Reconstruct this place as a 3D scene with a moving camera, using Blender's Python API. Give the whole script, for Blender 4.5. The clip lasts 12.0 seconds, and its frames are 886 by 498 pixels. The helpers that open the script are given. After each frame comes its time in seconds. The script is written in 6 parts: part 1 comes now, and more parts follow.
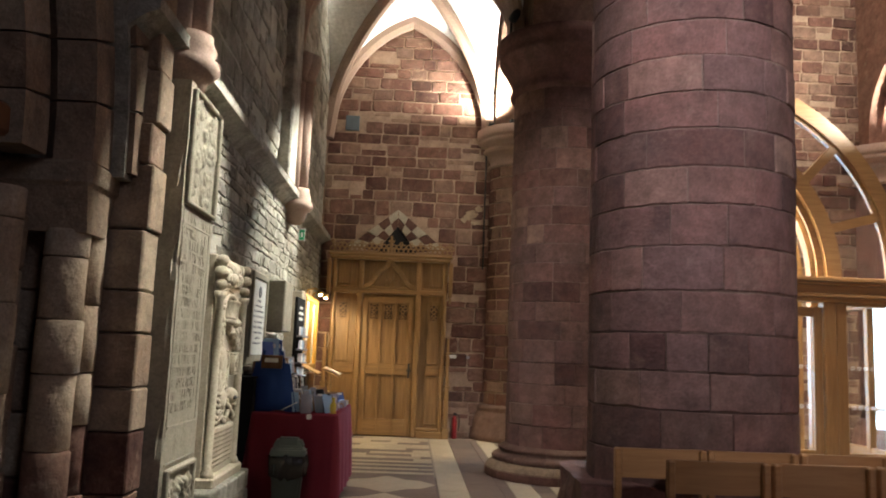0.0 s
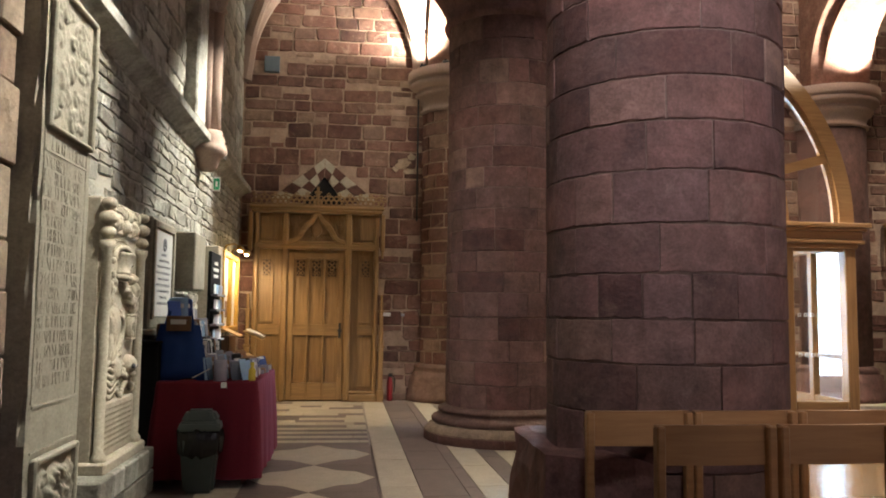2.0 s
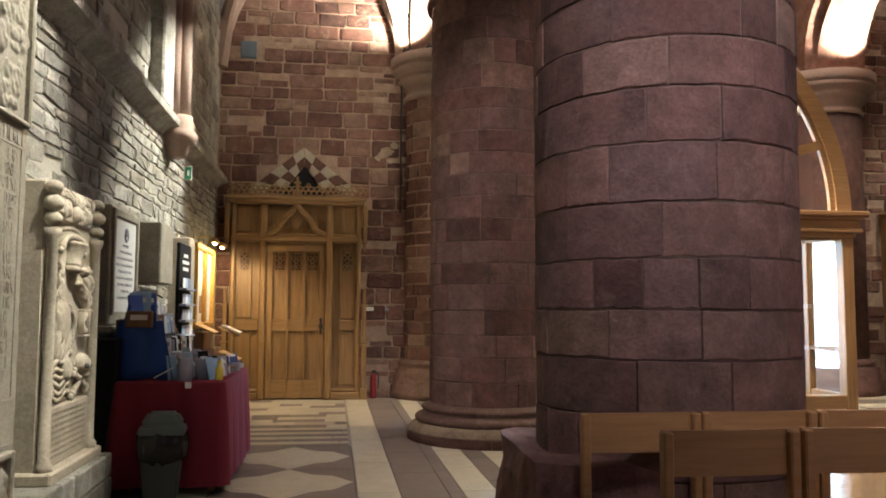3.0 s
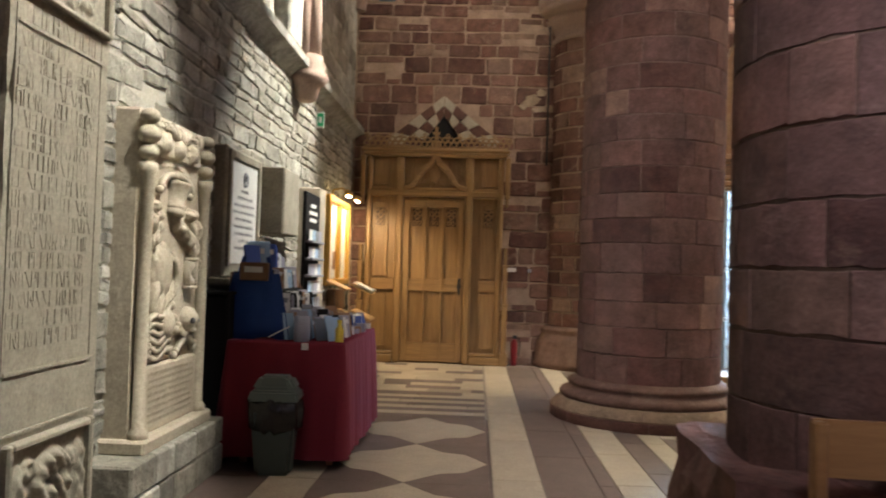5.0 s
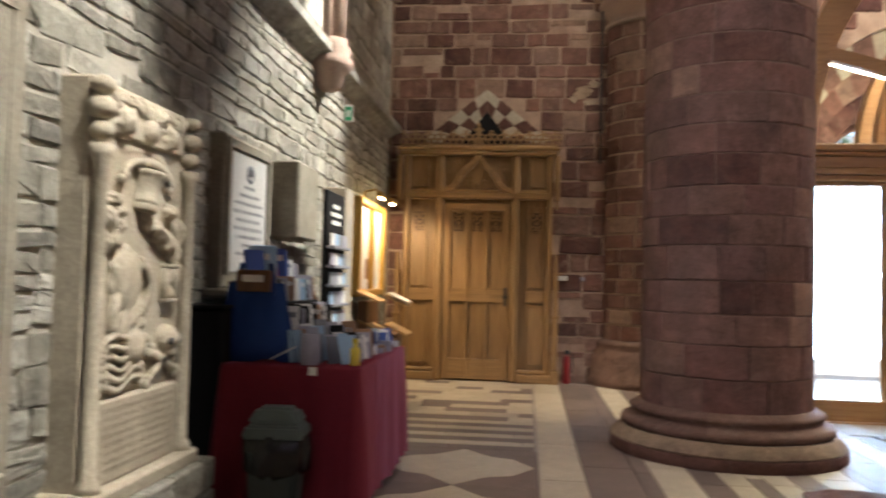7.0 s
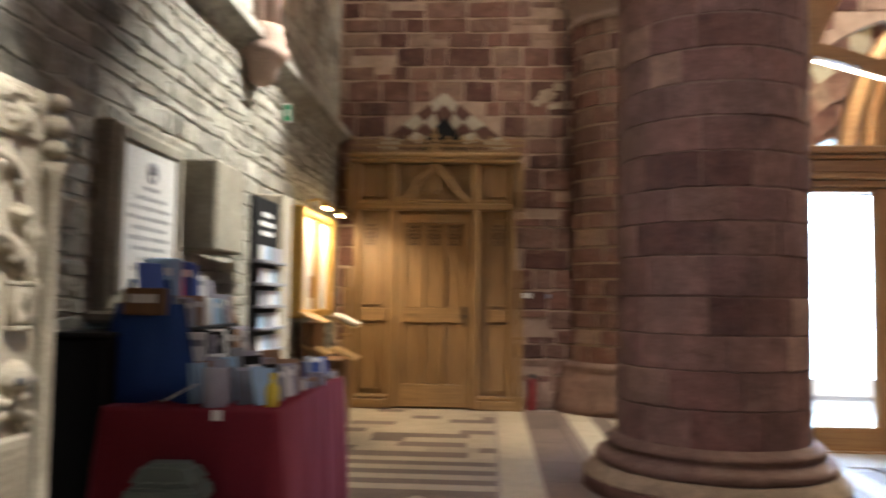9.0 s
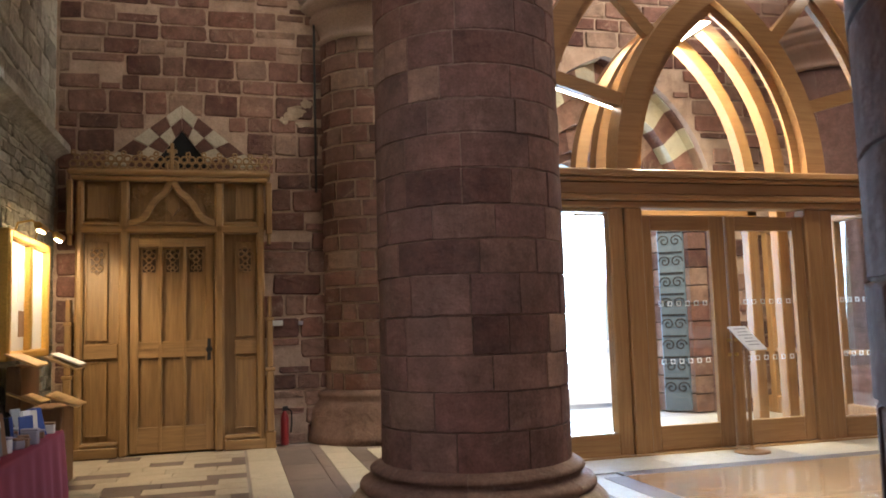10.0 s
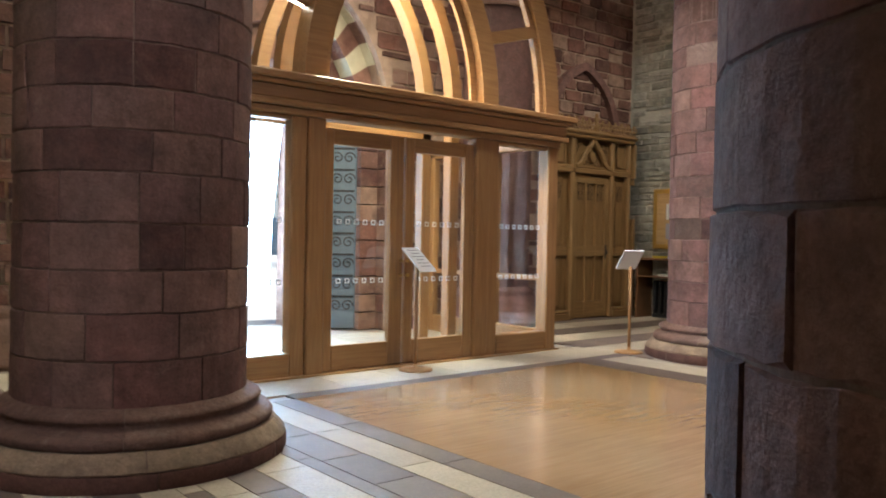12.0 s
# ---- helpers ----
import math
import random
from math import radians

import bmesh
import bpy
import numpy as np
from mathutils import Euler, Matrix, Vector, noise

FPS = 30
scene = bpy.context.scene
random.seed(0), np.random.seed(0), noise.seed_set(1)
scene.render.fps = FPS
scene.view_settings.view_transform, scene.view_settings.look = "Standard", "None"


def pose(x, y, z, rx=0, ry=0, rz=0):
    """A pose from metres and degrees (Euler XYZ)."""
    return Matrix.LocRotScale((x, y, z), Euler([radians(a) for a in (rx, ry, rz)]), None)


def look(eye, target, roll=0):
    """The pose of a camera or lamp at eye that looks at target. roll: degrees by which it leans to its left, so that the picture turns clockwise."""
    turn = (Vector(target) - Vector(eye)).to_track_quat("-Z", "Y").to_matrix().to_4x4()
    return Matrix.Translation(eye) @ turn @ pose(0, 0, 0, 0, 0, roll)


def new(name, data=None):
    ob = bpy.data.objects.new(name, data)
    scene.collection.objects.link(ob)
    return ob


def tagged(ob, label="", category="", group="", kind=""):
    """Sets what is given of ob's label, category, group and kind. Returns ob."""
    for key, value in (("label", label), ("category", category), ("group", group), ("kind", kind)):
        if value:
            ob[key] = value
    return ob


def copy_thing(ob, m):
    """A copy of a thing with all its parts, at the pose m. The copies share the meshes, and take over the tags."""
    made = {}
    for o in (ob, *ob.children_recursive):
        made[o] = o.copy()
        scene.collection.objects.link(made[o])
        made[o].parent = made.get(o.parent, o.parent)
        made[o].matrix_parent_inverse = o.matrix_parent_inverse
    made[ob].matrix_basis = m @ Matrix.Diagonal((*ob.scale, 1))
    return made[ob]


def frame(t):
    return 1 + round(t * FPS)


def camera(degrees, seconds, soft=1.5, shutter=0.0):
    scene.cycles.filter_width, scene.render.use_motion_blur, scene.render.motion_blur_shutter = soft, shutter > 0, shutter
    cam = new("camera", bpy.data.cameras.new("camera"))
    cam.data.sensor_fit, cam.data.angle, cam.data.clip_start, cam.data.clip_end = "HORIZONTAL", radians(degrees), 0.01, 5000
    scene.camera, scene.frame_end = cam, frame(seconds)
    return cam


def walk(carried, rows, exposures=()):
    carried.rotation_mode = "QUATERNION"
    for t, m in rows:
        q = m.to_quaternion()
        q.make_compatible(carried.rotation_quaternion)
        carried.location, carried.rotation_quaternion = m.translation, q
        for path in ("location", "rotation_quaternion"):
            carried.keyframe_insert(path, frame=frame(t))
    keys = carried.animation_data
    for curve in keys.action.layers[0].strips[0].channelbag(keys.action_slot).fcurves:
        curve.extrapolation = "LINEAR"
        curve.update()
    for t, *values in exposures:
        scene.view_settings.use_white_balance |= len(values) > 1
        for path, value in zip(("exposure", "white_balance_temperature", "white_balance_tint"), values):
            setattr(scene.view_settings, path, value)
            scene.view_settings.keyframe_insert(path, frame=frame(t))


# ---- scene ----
cam = camera(58.2, 12.0, soft=1.8, shutter=0.5)
PATH = [
    (0, (0.119, 0.788, 1.27), (0.184, 2.77, 1.53), 2.3),
    (0.5, (0.131, 0.985, 1.256), (0.152, 2.971, 1.493), 0.4),
    (1, (0.183, 1.168, 1.243), (0.207, 3.156, 1.455), 0.0),
    (1.5, (0.174, 1.355, 1.22), (0.315, 3.342, 1.401), 1.0),
    (2, (0.146, 1.567, 1.231), (0.386, 3.545, 1.396), 0.7),
    (2.5, (0.198, 1.774, 1.221), (0.44, 3.753, 1.372), -0.0),
    (2.7, (0.231, 1.853, 1.22), (0.483, 3.831, 1.378), 0.0),
    (4.3, (0.258, 2.451, 1.193), (0.582, 4.422, 1.281), 1.7),
    (4.5, (0.303, 2.568, 1.207), (0.495, 4.557, 1.29), 1.3),
    (5, (0.296, 2.784, 1.182), (0.209, 4.781, 1.238), 1.8),
    (5.5, (0.212, 3.066, 1.193), (0.034, 5.057, 1.238), 1.4),
    (6, (0.216, 3.242, 1.181), (-0.006, 5.229, 1.227), 0.4),
    (6.5, (0.286, 3.487, 1.19), (-0.085, 5.451, 1.267), -0.2),
    (7, (0.326, 3.64, 1.172), (0.114, 5.627, 1.25), 1.4),
    (7.2, (0.336, 3.718, 1.167), (0.208, 5.712, 1.257), 2.4),
    (8.8, (0.361, 4.323, 1.188), (0.08, 6.298, 1.33), 0.1),
    (9, (0.339, 4.406, 1.173), (0.22, 6.398, 1.299), 0.9),
    (9.5, (0.288, 4.64, 1.199), (0.644, 6.6, 1.375), -0.1),
    (10, (0.277, 4.767, 1.174), (0.793, 6.69, 1.36), -1.7),
    (10.5, (0.328, 4.944, 1.173), (0.843, 6.871, 1.322), -1.3),
    (10.9, (0.385, 5.027, 1.165), (1.075, 6.904, 1.161), 1.1),
    (11, (0.405, 5.049, 1.164), (1.169, 6.897, 1.146), 1.4),
    (11.5, (0.353, 5.183, 1.162), (1.484, 6.833, 1.154), 0.4),
    (12, (0.308, 5.287, 1.179), (1.583, 6.828, 1.147), 1.1),
]
walk(cam, [(t, look(eye, target, roll)) for t, eye, target, roll in PATH],
     [(0, 1.58, 6500, 5), (2.5, 1.55, 6500, 6), (5.0, 1.62, 6500, 7), (7.2, 1.64, 6400, 9), (9.0, 1.68, 6400, 9), (9.5, 1.6, 6400, 9), (10.5, 1.42, 6250, 7), (11.0, 1.35, 6150, 6), (11.5, 1.44, 6150, 6), (12.0, 1.33, 6150, 5)])

# ---- world and daylight ----
world = bpy.data.worlds.new("sky")
scene.world = world
world.use_nodes = True
wn = world.node_tree.nodes
wl = world.node_tree.links
sky = wn.new("ShaderNodeTexSky")
sky.sky_type = 'NISHITA'
sky.sun_disc = False
sky.sun_elevation = radians(38)
sky.sun_rotation = radians(98)
wl.new(sky.outputs[0], wn["Background"].inputs[0])
wn["Background"].inputs[1].default_value = 0.15


def lamp(name, kind, m, watts, colour, **more):
    d = bpy.data.lights.new(name, kind)
    d.energy = watts
    d.color = colour
    if kind == 'SPOT':
        d.spot_size = radians(more.get("cone", 60))
        d.spot_blend = more.get("blend", 0.6)
        d.shadow_soft_size = more.get("size", 0.05)
    elif kind == 'AREA':
        d.shape = 'RECTANGLE'
        d.size, d.size_y = more.get("size", 1.0), more.get("size_y", 1.0)
    elif kind == 'SUN':
        d.angle = radians(more.get("angle", 0.5))
    else:
        d.shadow_soft_size = more.get("size", 0.05)
    ob = new(name, d)
    ob.matrix_world = m
    return ob


WARM = (1.0, 0.90, 0.77)
WHITE = (1.0, 0.95, 0.86)
lamp("sun", 'SUN', look((0, 0, 0), (-0.8, 0.12, -0.7)), 4.5, (1.0, 0.95, 0.88), angle=0.5)
# sky light in the opening of the west door
lamp("west_door_daylight", 'AREA', look((4.63, 14.5, 1.7), (3.1, 9.4, -0.75)), 42, (0.42, 0.66, 1.0), size=0.9, size_y=2.2).data.spread = radians(66)
lamp("west_door_sky", 'AREA', look((4.63, 14.66, 1.5), (4.63, 10.0, 1.2)), 75, (0.50, 0.72, 1.0), size=1.1, size_y=2.5)
# spotlights on the capitals of the arcade
lamp("wall_spot", 'SPOT', look((0.93, 5.75, 5.04), (-1.4, 5.95, 1.85)), 560, WHITE, cone=39, blend=0.6)
lamp("wall_spot", 'SPOT', look((0.93, 9.92, 5.04), (-1.4, 9.5, 2.2)), 640, WHITE, cone=50, blend=0.75)
lamp("aisle_spot", 'SPOT', look((0.85, 1.6, 5.04), (1.75, 5.9, 2.1)), 420, (0.92, 0.86, 0.94), cone=46, blend=0.9, size=0.45)
lamp("aisle_spot", 'SPOT', look((0.95, 6.15, 5.04), (1.65, 9.2, 2.3)), 85, (1.0, 0.88, 0.80), cone=44, blend=0.9, size=0.3)
lamp("nave_spot", 'SPOT', look((2.6, 9.9, 5.04), (7.6, 10.0, 1.4)), 620, (1.0, 0.9, 0.88), cone=40, blend=0.8, size=0.1)
lamp("south_spot", 'SPOT', look((8.6, 9.9, 5.04), (9.9, 13.2, 2.4)), 130, WARM, cone=60, blend=0.8)
lamp("vault_uplight", 'SPOT', look((1.30, 12.75, 4.98), (0.75, 13.1, 6.3)), 250, WARM, cone=140, blend=0.9)
lamp("vault_uplight", 'SPOT', look((8.15, 12.72, 4.98), (7.6, 12.2, 6.4)), 420, WARM, cone=140, blend=0.9)
lamp("gable_spot", 'SPOT', look((0.93, 9.45, 5.04), (-0.1, 13.2, 3.9)), 75, WARM, cone=52, blend=0.9)
# soft overhead fill added to lift the nave, with no fitting behind it
lamp("nave_fill", 'AREA', look((4.9, 8.5, 11.5), (4.9, 9.0, 0)), 215, WARM, size=2.5, size_y=5.0)
lamp("nave_spot", 'SPOT', look((6.85, 9.6, 5.05), (4.2, 13.2, 6.6)), 420, WARM, cone=95, blend=0.9)
# added cool fill from the unseen east end, wall_east has no window
lamp("nave_east_fill", 'AREA', look((4.6, -5.7, 5.0), (4.6, 6.0, 1.5)), 115, (0.84, 0.80, 1.0), size=4.0, size_y=6.0)
# area fill added under the porch arch to carry the strip lamps' light
lamp("porch_fill", 'AREA', look((4.63, 11.75, 4.0), (4.63, 11.74, 2.0)), 85, (1.0, 0.90, 0.68), size=0.3, size_y=0.9)
for lamp_y, watts in ((11.55, 13), (12.2, 19)):
    lamp("picture_light", 'SPOT', look((-1.13, lamp_y, 1.965), (-1.34, lamp_y + 0.30, 1.1)), watts, (1.0, 0.76, 0.48), cone=160, blend=0.5, size=0.03)

# ---- materials ----
MATS = {}


def nodes(name):
    m = bpy.data.materials.new(name)
    m.use_nodes = True
    MATS[name] = m
    return m, m.node_tree.nodes, m.node_tree.links, m.node_tree.nodes["Principled BSDF"]


def stone(name, colours, rough=0.85, scale=1.0, bump=0.4, per="object", fine=60.0, stain=(0.5, 0.5, 0.5), stain_amount=0.35, spec=0.25, mottle=0.0, smear=None, smear_amount=0.0):
    """Weathered stone: a colour drawn per piece from a ramp, patches at several scales, smears of mortar and a grainy relief."""
    m, n, l, b = nodes(name)
    geo = n.new("ShaderNodeNewGeometry")
    if per == "object":
        rnd = n.new("ShaderNodeObjectInfo").outputs["Random"]
    else:
        rnd = geo.outputs["Random Per Island"]
    ramp = n.new("ShaderNodeValToRGB")
    while len(ramp.color_ramp.elements) < len(colours):
        ramp.color_ramp.elements.new(0.5)
    for i, c in enumerate(colours):
        e = ramp.color_ramp.elements[i]
        e.position = i / max(1, len(colours) - 1)
        e.color = (*c, 1)
    l.new(rnd, ramp.inputs[0])
    co = n.new("ShaderNodeTexCoord")
    pos = geo.outputs["Position"]
    big = n.new("ShaderNodeTexNoise")
    big.inputs["Scale"].default_value = 2.3 * scale
    big.inputs["Detail"].default_value = 6
    big.inputs["Roughness"].default_value = 0.65
    l.new(pos, big.inputs["Vector"])
    small = n.new("ShaderNodeTexNoise")
    small.inputs["Scale"].default_value = fine * scale
    small.inputs["Detail"].default_value = 5
    small.inputs["Roughness"].default_value = 0.7
    l.new(pos, small.inputs["Vector"])
    r1 = n.new("ShaderNodeMapRange")
    r1.inputs[1].default_value, r1.inputs[2].default_value = 0.35, 0.7
    r1.inputs[3].default_value, r1.inputs[4].default_value = 0.0, stain_amount
    l.new(big.outputs["Fac"], r1.inputs[0])
    mix = n.new("ShaderNodeMix")
    mix.data_type = 'RGBA'
    l.new(r1.outputs[0], mix.inputs["Factor"])
    l.new(ramp.outputs[0], mix.inputs["A"])
    mix.inputs["B"].default_value = (*stain, 1)
    r2 = n.new("ShaderNodeMapRange")
    r2.inputs[1].default_value, r2.inputs[2].default_value = 0.25, 0.75
    r2.inputs[3].default_value, r2.inputs[4].default_value = 0.72, 1.22
    l.new(small.outputs["Fac"], r2.inputs[0])
    out = mix.outputs["Result"]
    if mottle:
        blot = n.new("ShaderNodeTexNoise")
        blot.noise_dimensions = '4D'
        blot.inputs["Scale"].default_value = 7.0 * scale
        blot.inputs["Detail"].default_value = 7
        blot.inputs["Roughness"].default_value = 0.72
        l.new(pos, blot.inputs["Vector"])
        shift = n.new("ShaderNodeMath")
        shift.operation = 'MULTIPLY'
        shift.inputs[1].default_value = 40.0
        l.new(rnd, shift.inputs[0])
        l.new(shift.outputs[0], blot.inputs["W"])
        r3 = n.new("ShaderNodeMapRange")
        r3.inputs[1].default_value, r3.inputs[2].default_value = 0.3, 0.7
        r3.inputs[3].default_value, r3.inputs[4].default_value = 1.0 - mottle, 1.0 + mottle
        l.new(blot.outputs["Fac"], r3.inputs[0])
        sc = n.new("ShaderNodeVectorMath")
        sc.operation = 'SCALE'
        l.new(out, sc.inputs[0])
        l.new(r3.outputs[0], sc.inputs["Scale"])
        out = sc.outputs[0]
    if smear:
        wisp = n.new("ShaderNodeTexNoise")
        wisp.inputs["Scale"].default_value = 4.5 * scale
        wisp.inputs["Detail"].default_value = 9
        wisp.inputs["Roughness"].default_value = 0.78
        wisp.inputs["Distortion"].default_value = 0.8
        l.new(pos, wisp.inputs["Vector"])
        r4 = n.new("ShaderNodeMapRange")
        r4.inputs[1].default_value, r4.inputs[2].default_value = 0.56, 0.70
        r4.inputs[3].default_value, r4.inputs[4].default_value = 0.0, smear_amount
        l.new(wisp.outputs["Fac"], r4.inputs[0])
        sm = n.new("ShaderNodeMix")
        sm.data_type = 'RGBA'
        l.new(r4.outputs[0], sm.inputs["Factor"])
        l.new(out, sm.inputs["A"])
        sm.inputs["B"].default_value = (*smear, 1)
        out = sm.outputs["Result"]
    mul = n.new("ShaderNodeVectorMath")
    mul.operation = 'SCALE'
    l.new(out, mul.inputs[0])
    l.new(r2.outputs[0], mul.inputs["Scale"])
    l.new(mul.outputs[0], b.inputs["Base Color"])
    b.inputs["Roughness"].default_value = rough
    b.inputs["Specular IOR Level"].default_value = spec
    mid = n.new("ShaderNodeTexNoise")
    mid.inputs["Scale"].default_value = 14 * scale
    mid.inputs["Detail"].default_value = 8
    l.new(pos, mid.inputs["Vector"])
    add = n.new("ShaderNodeMath")
    add.operation = 'MULTIPLY_ADD'
    l.new(small.outputs["Fac"], add.inputs[0])
    add.inputs[1].default_value = 0.35
    l.new(mid.outputs["Fac"], add.inputs[2])
    bp = n.new("ShaderNodeBump")
    bp.inputs["Strength"].default_value = bump
    bp.inputs["Distance"].default_value = 0.02
    l.new(add.outputs[0], bp.inputs["Height"])
    l.new(bp.outputs[0], b.inputs["Normal"])
    return m


def wood(name, a, c, axis='Z', rough=0.45, scale=1.0, coat=0.0):
    """Timber with long grain along an axis and darker streaks."""
    m, n, l, b = nodes(name)
    geo = n.new("ShaderNodeNewGeometry")
    mp = n.new("ShaderNodeMapping")
    s = {'X': (1.2, 22, 22), 'Y': (22, 1.2, 22), 'Z': (22, 22, 1.2)}[axis]
    mp.inputs["Scale"].default_value = [v * scale for v in s]
    l.new(geo.outputs["Position"], mp.inputs["Vector"])
    no = n.new("ShaderNodeTexNoise")
    no.inputs["Scale"].default_value = 1.6
    no.inputs["Detail"].default_value = 9
    no.inputs["Roughness"].default_value = 0.62
    no.inputs["Distortion"].default_value = 0.6
    l.new(mp.outputs[0], no.inputs["Vector"])
    big = n.new("ShaderNodeTexNoise")
    big.inputs["Scale"].default_value = 1.7
    l.new(geo.outputs["Position"], big.inputs["Vector"])
    ramp = n.new("ShaderNodeValToRGB")
    ramp.color_ramp.elements[0].position, ramp.color_ramp.elements[1].position = 0.28, 0.72
    ramp.color_ramp.elements[0].color, ramp.color_ramp.elements[1].color = (*a, 1), (*c, 1)
    l.new(no.outputs["Fac"], ramp.inputs[0])
    r2 = n.new("ShaderNodeMapRange")
    r2.inputs[3].default_value, r2.inputs[4].default_value = 0.8, 1.2
    l.new(big.outputs["Fac"], r2.inputs[0])
    mul = n.new("ShaderNodeVectorMath")
    mul.operation = 'SCALE'
    l.new(ramp.outputs[0], mul.inputs[0])
    l.new(r2.outputs[0], mul.inputs["Scale"])
    l.new(mul.outputs[0], b.inputs["Base Color"])
    b.inputs["Roughness"].default_value = rough
    b.inputs["Coat Weight"].default_value = coat
    b.inputs["Coat Roughness"].default_value = 0.085
    bp = n.new("ShaderNodeBump")
    bp.inputs["Strength"].default_value = 0.12
    bp.inputs["Distance"].default_value = 0.004
    l.new(no.outputs["Fac"], bp.inputs["Height"])
    l.new(bp.outputs[0], b.inputs["Normal"])
    return m


def plain(name, colour, rough=0.5, metal=0.0, vary=0.12, scale=25.0, bump=0.05, spec=0.5):
    m, n, l, b = nodes(name)
    geo = n.new("ShaderNodeNewGeometry")
    no = n.new("ShaderNodeTexNoise")
    no.inputs["Scale"].default_value = scale
    no.inputs["Detail"].default_value = 5
    l.new(geo.outputs["Position"], no.inputs["Vector"])
    r = n.new("ShaderNodeMapRange")
    r.inputs[3].default_value, r.inputs[4].default_value = 1 - vary, 1 + vary
    l.new(no.outputs["Fac"], r.inputs[0])
    mul = n.new("ShaderNodeVectorMath")
    mul.operation = 'SCALE'
    mul.inputs[0].default_value = colour
    l.new(r.outputs[0], mul.inputs["Scale"])
    l.new(mul.outputs[0], b.inputs["Base Color"])
    b.inputs["Roughness"].default_value = rough
    b.inputs["Metallic"].default_value = metal
    b.inputs["Specular IOR Level"].default_value = spec
    if bump:
        bp = n.new("ShaderNodeBump")
        bp.inputs["Strength"].default_value = bump
        bp.inputs["Distance"].default_value = 0.01
        l.new(no.outputs["Fac"], bp.inputs["Height"])
        l.new(bp.outputs[0], b.inputs["Normal"])
    return m


def glow(name, colour, strength):
    m, n, l, b = nodes(name)
    b.inputs["Base Color"].default_value = (*colour, 1)
    b.inputs["Emission Color"].default_value = (*colour, 1)
    b.inputs["Emission Strength"].default_value = strength
    return m


def glass(name, colour=(1, 1, 1), rough=0.0, ior=1.48):
    m, n, l, b = nodes(name)
    b.inputs["Base Color"].default_value = (*colour, 1)
    b.inputs["Transmission Weight"].default_value = 1.0
    b.inputs["Roughness"].default_value = rough
    b.inputs["IOR"].default_value = ior
    return m


RED = [(0.055, 0.024, 0.021), (0.090, 0.037, 0.031), (0.145, 0.065, 0.050), (0.185, 0.088, 0.065), (0.21, 0.122, 0.09), (0.115, 0.056, 0.046), (0.28, 0.19, 0.14), (0.16, 0.073, 0.057)]
PURPLE = [(0.127, 0.065, 0.057), (0.164, 0.082, 0.071), (0.19, 0.089, 0.074), (0.142, 0.077, 0.07), (0.205, 0.113, 0.091), (0.164, 0.08, 0.068), (0.27, 0.165, 0.125), (0.075, 0.033, 0.029), (0.19, 0.10, 0.08), (0.095, 0.042, 0.036)]
GREY = [(0.22, 0.205, 0.165), (0.33, 0.31, 0.255), (0.43, 0.41, 0.34), (0.30, 0.29, 0.25), (0.54, 0.52, 0.45), (0.15, 0.14, 0.12)]
M_RED = stone("red_sandstone", RED, stain=(0.21, 0.125, 0.090), stain_amount=0.5, bump=0.9, mottle=0.45, smear=(0.40, 0.29, 0.215), smear_amount=0.7)
M_RED_J = stone("red_sandstone_joined", RED, per="island", stain=(0.21, 0.125, 0.090), stain_amount=0.5, bump=0.9, mottle=0.45, smear=(0.40, 0.29, 0.215), smear_amount=0.7)
M_PURPLE = stone("pillar_sandstone", PURPLE, stain=(0.085, 0.058, 0.053), stain_amount=0.6, bump=0.6, mottle=0.45, smear=(0.29, 0.20, 0.155), smear_amount=0.35)
M_PURPLE_J = stone("pillar_sandstone_joined", PURPLE, per="island", stain=(0.085, 0.058, 0.053), stain_amount=0.6, bump=0.6, mottle=0.45, smear=(0.29, 0.20, 0.155), smear_amount=0.35)
M_GREY = stone("grey_flagstone", GREY, stain=(0.12, 0.115, 0.10), stain_amount=0.6, bump=1.2, mottle=0.45, smear=(0.58, 0.56, 0.47), smear_amount=0.85)
M_GREY_J = stone("grey_flagstone_joined", GREY, per="island", stain=(0.12, 0.115, 0.10), stain_amount=0.6, bump=1.2, mottle=0.45, smear=(0.58, 0.56, 0.47), smear_amount=0.85)
M_MORTAR = stone("pale_mortar", [(0.41, 0.30, 0.225), (0.44, 0.325, 0.245)], bump=0.7, stain=(0.22, 0.135, 0.10), stain_amount=0.8, mottle=0.3)
M_MORTAR_G = stone("grey_mortar", [(0.42, 0.40, 0.34), (0.48, 0.45, 0.38)], bump=0.5, stain=(0.22, 0.20, 0.17))
M_MORTAR_P = stone("dark_mortar", [(0.20, 0.135, 0.108), (0.235, 0.158, 0.126)], bump=0.6, stain=(0.07, 0.045, 0.038), stain_amount=0.7, smear=(0.27, 0.2, 0.165), smear_amount=0.7)
M_BASE = stone("worn_base_stone", [(0.17, 0.10, 0.075), (0.20, 0.12, 0.088), (0.15, 0.085, 0.066), (0.22, 0.145, 0.108)], stain=(0.095, 0.058, 0.048), stain_amount=0.6, bump=1.0, mottle=0.35, smear=(0.30, 0.23, 0.18), smear_amount=0.5)
M_OLD_PALE = stone("pale_shaft_stone", [(0.46, 0.38, 0.28), (0.40, 0.31, 0.22), (0.50, 0.43, 0.33)], stain=(0.24, 0.16, 0.11), stain_amount=0.7, bump=1.0, mottle=0.3, smear=(0.52, 0.47, 0.38), smear_amount=0.4)
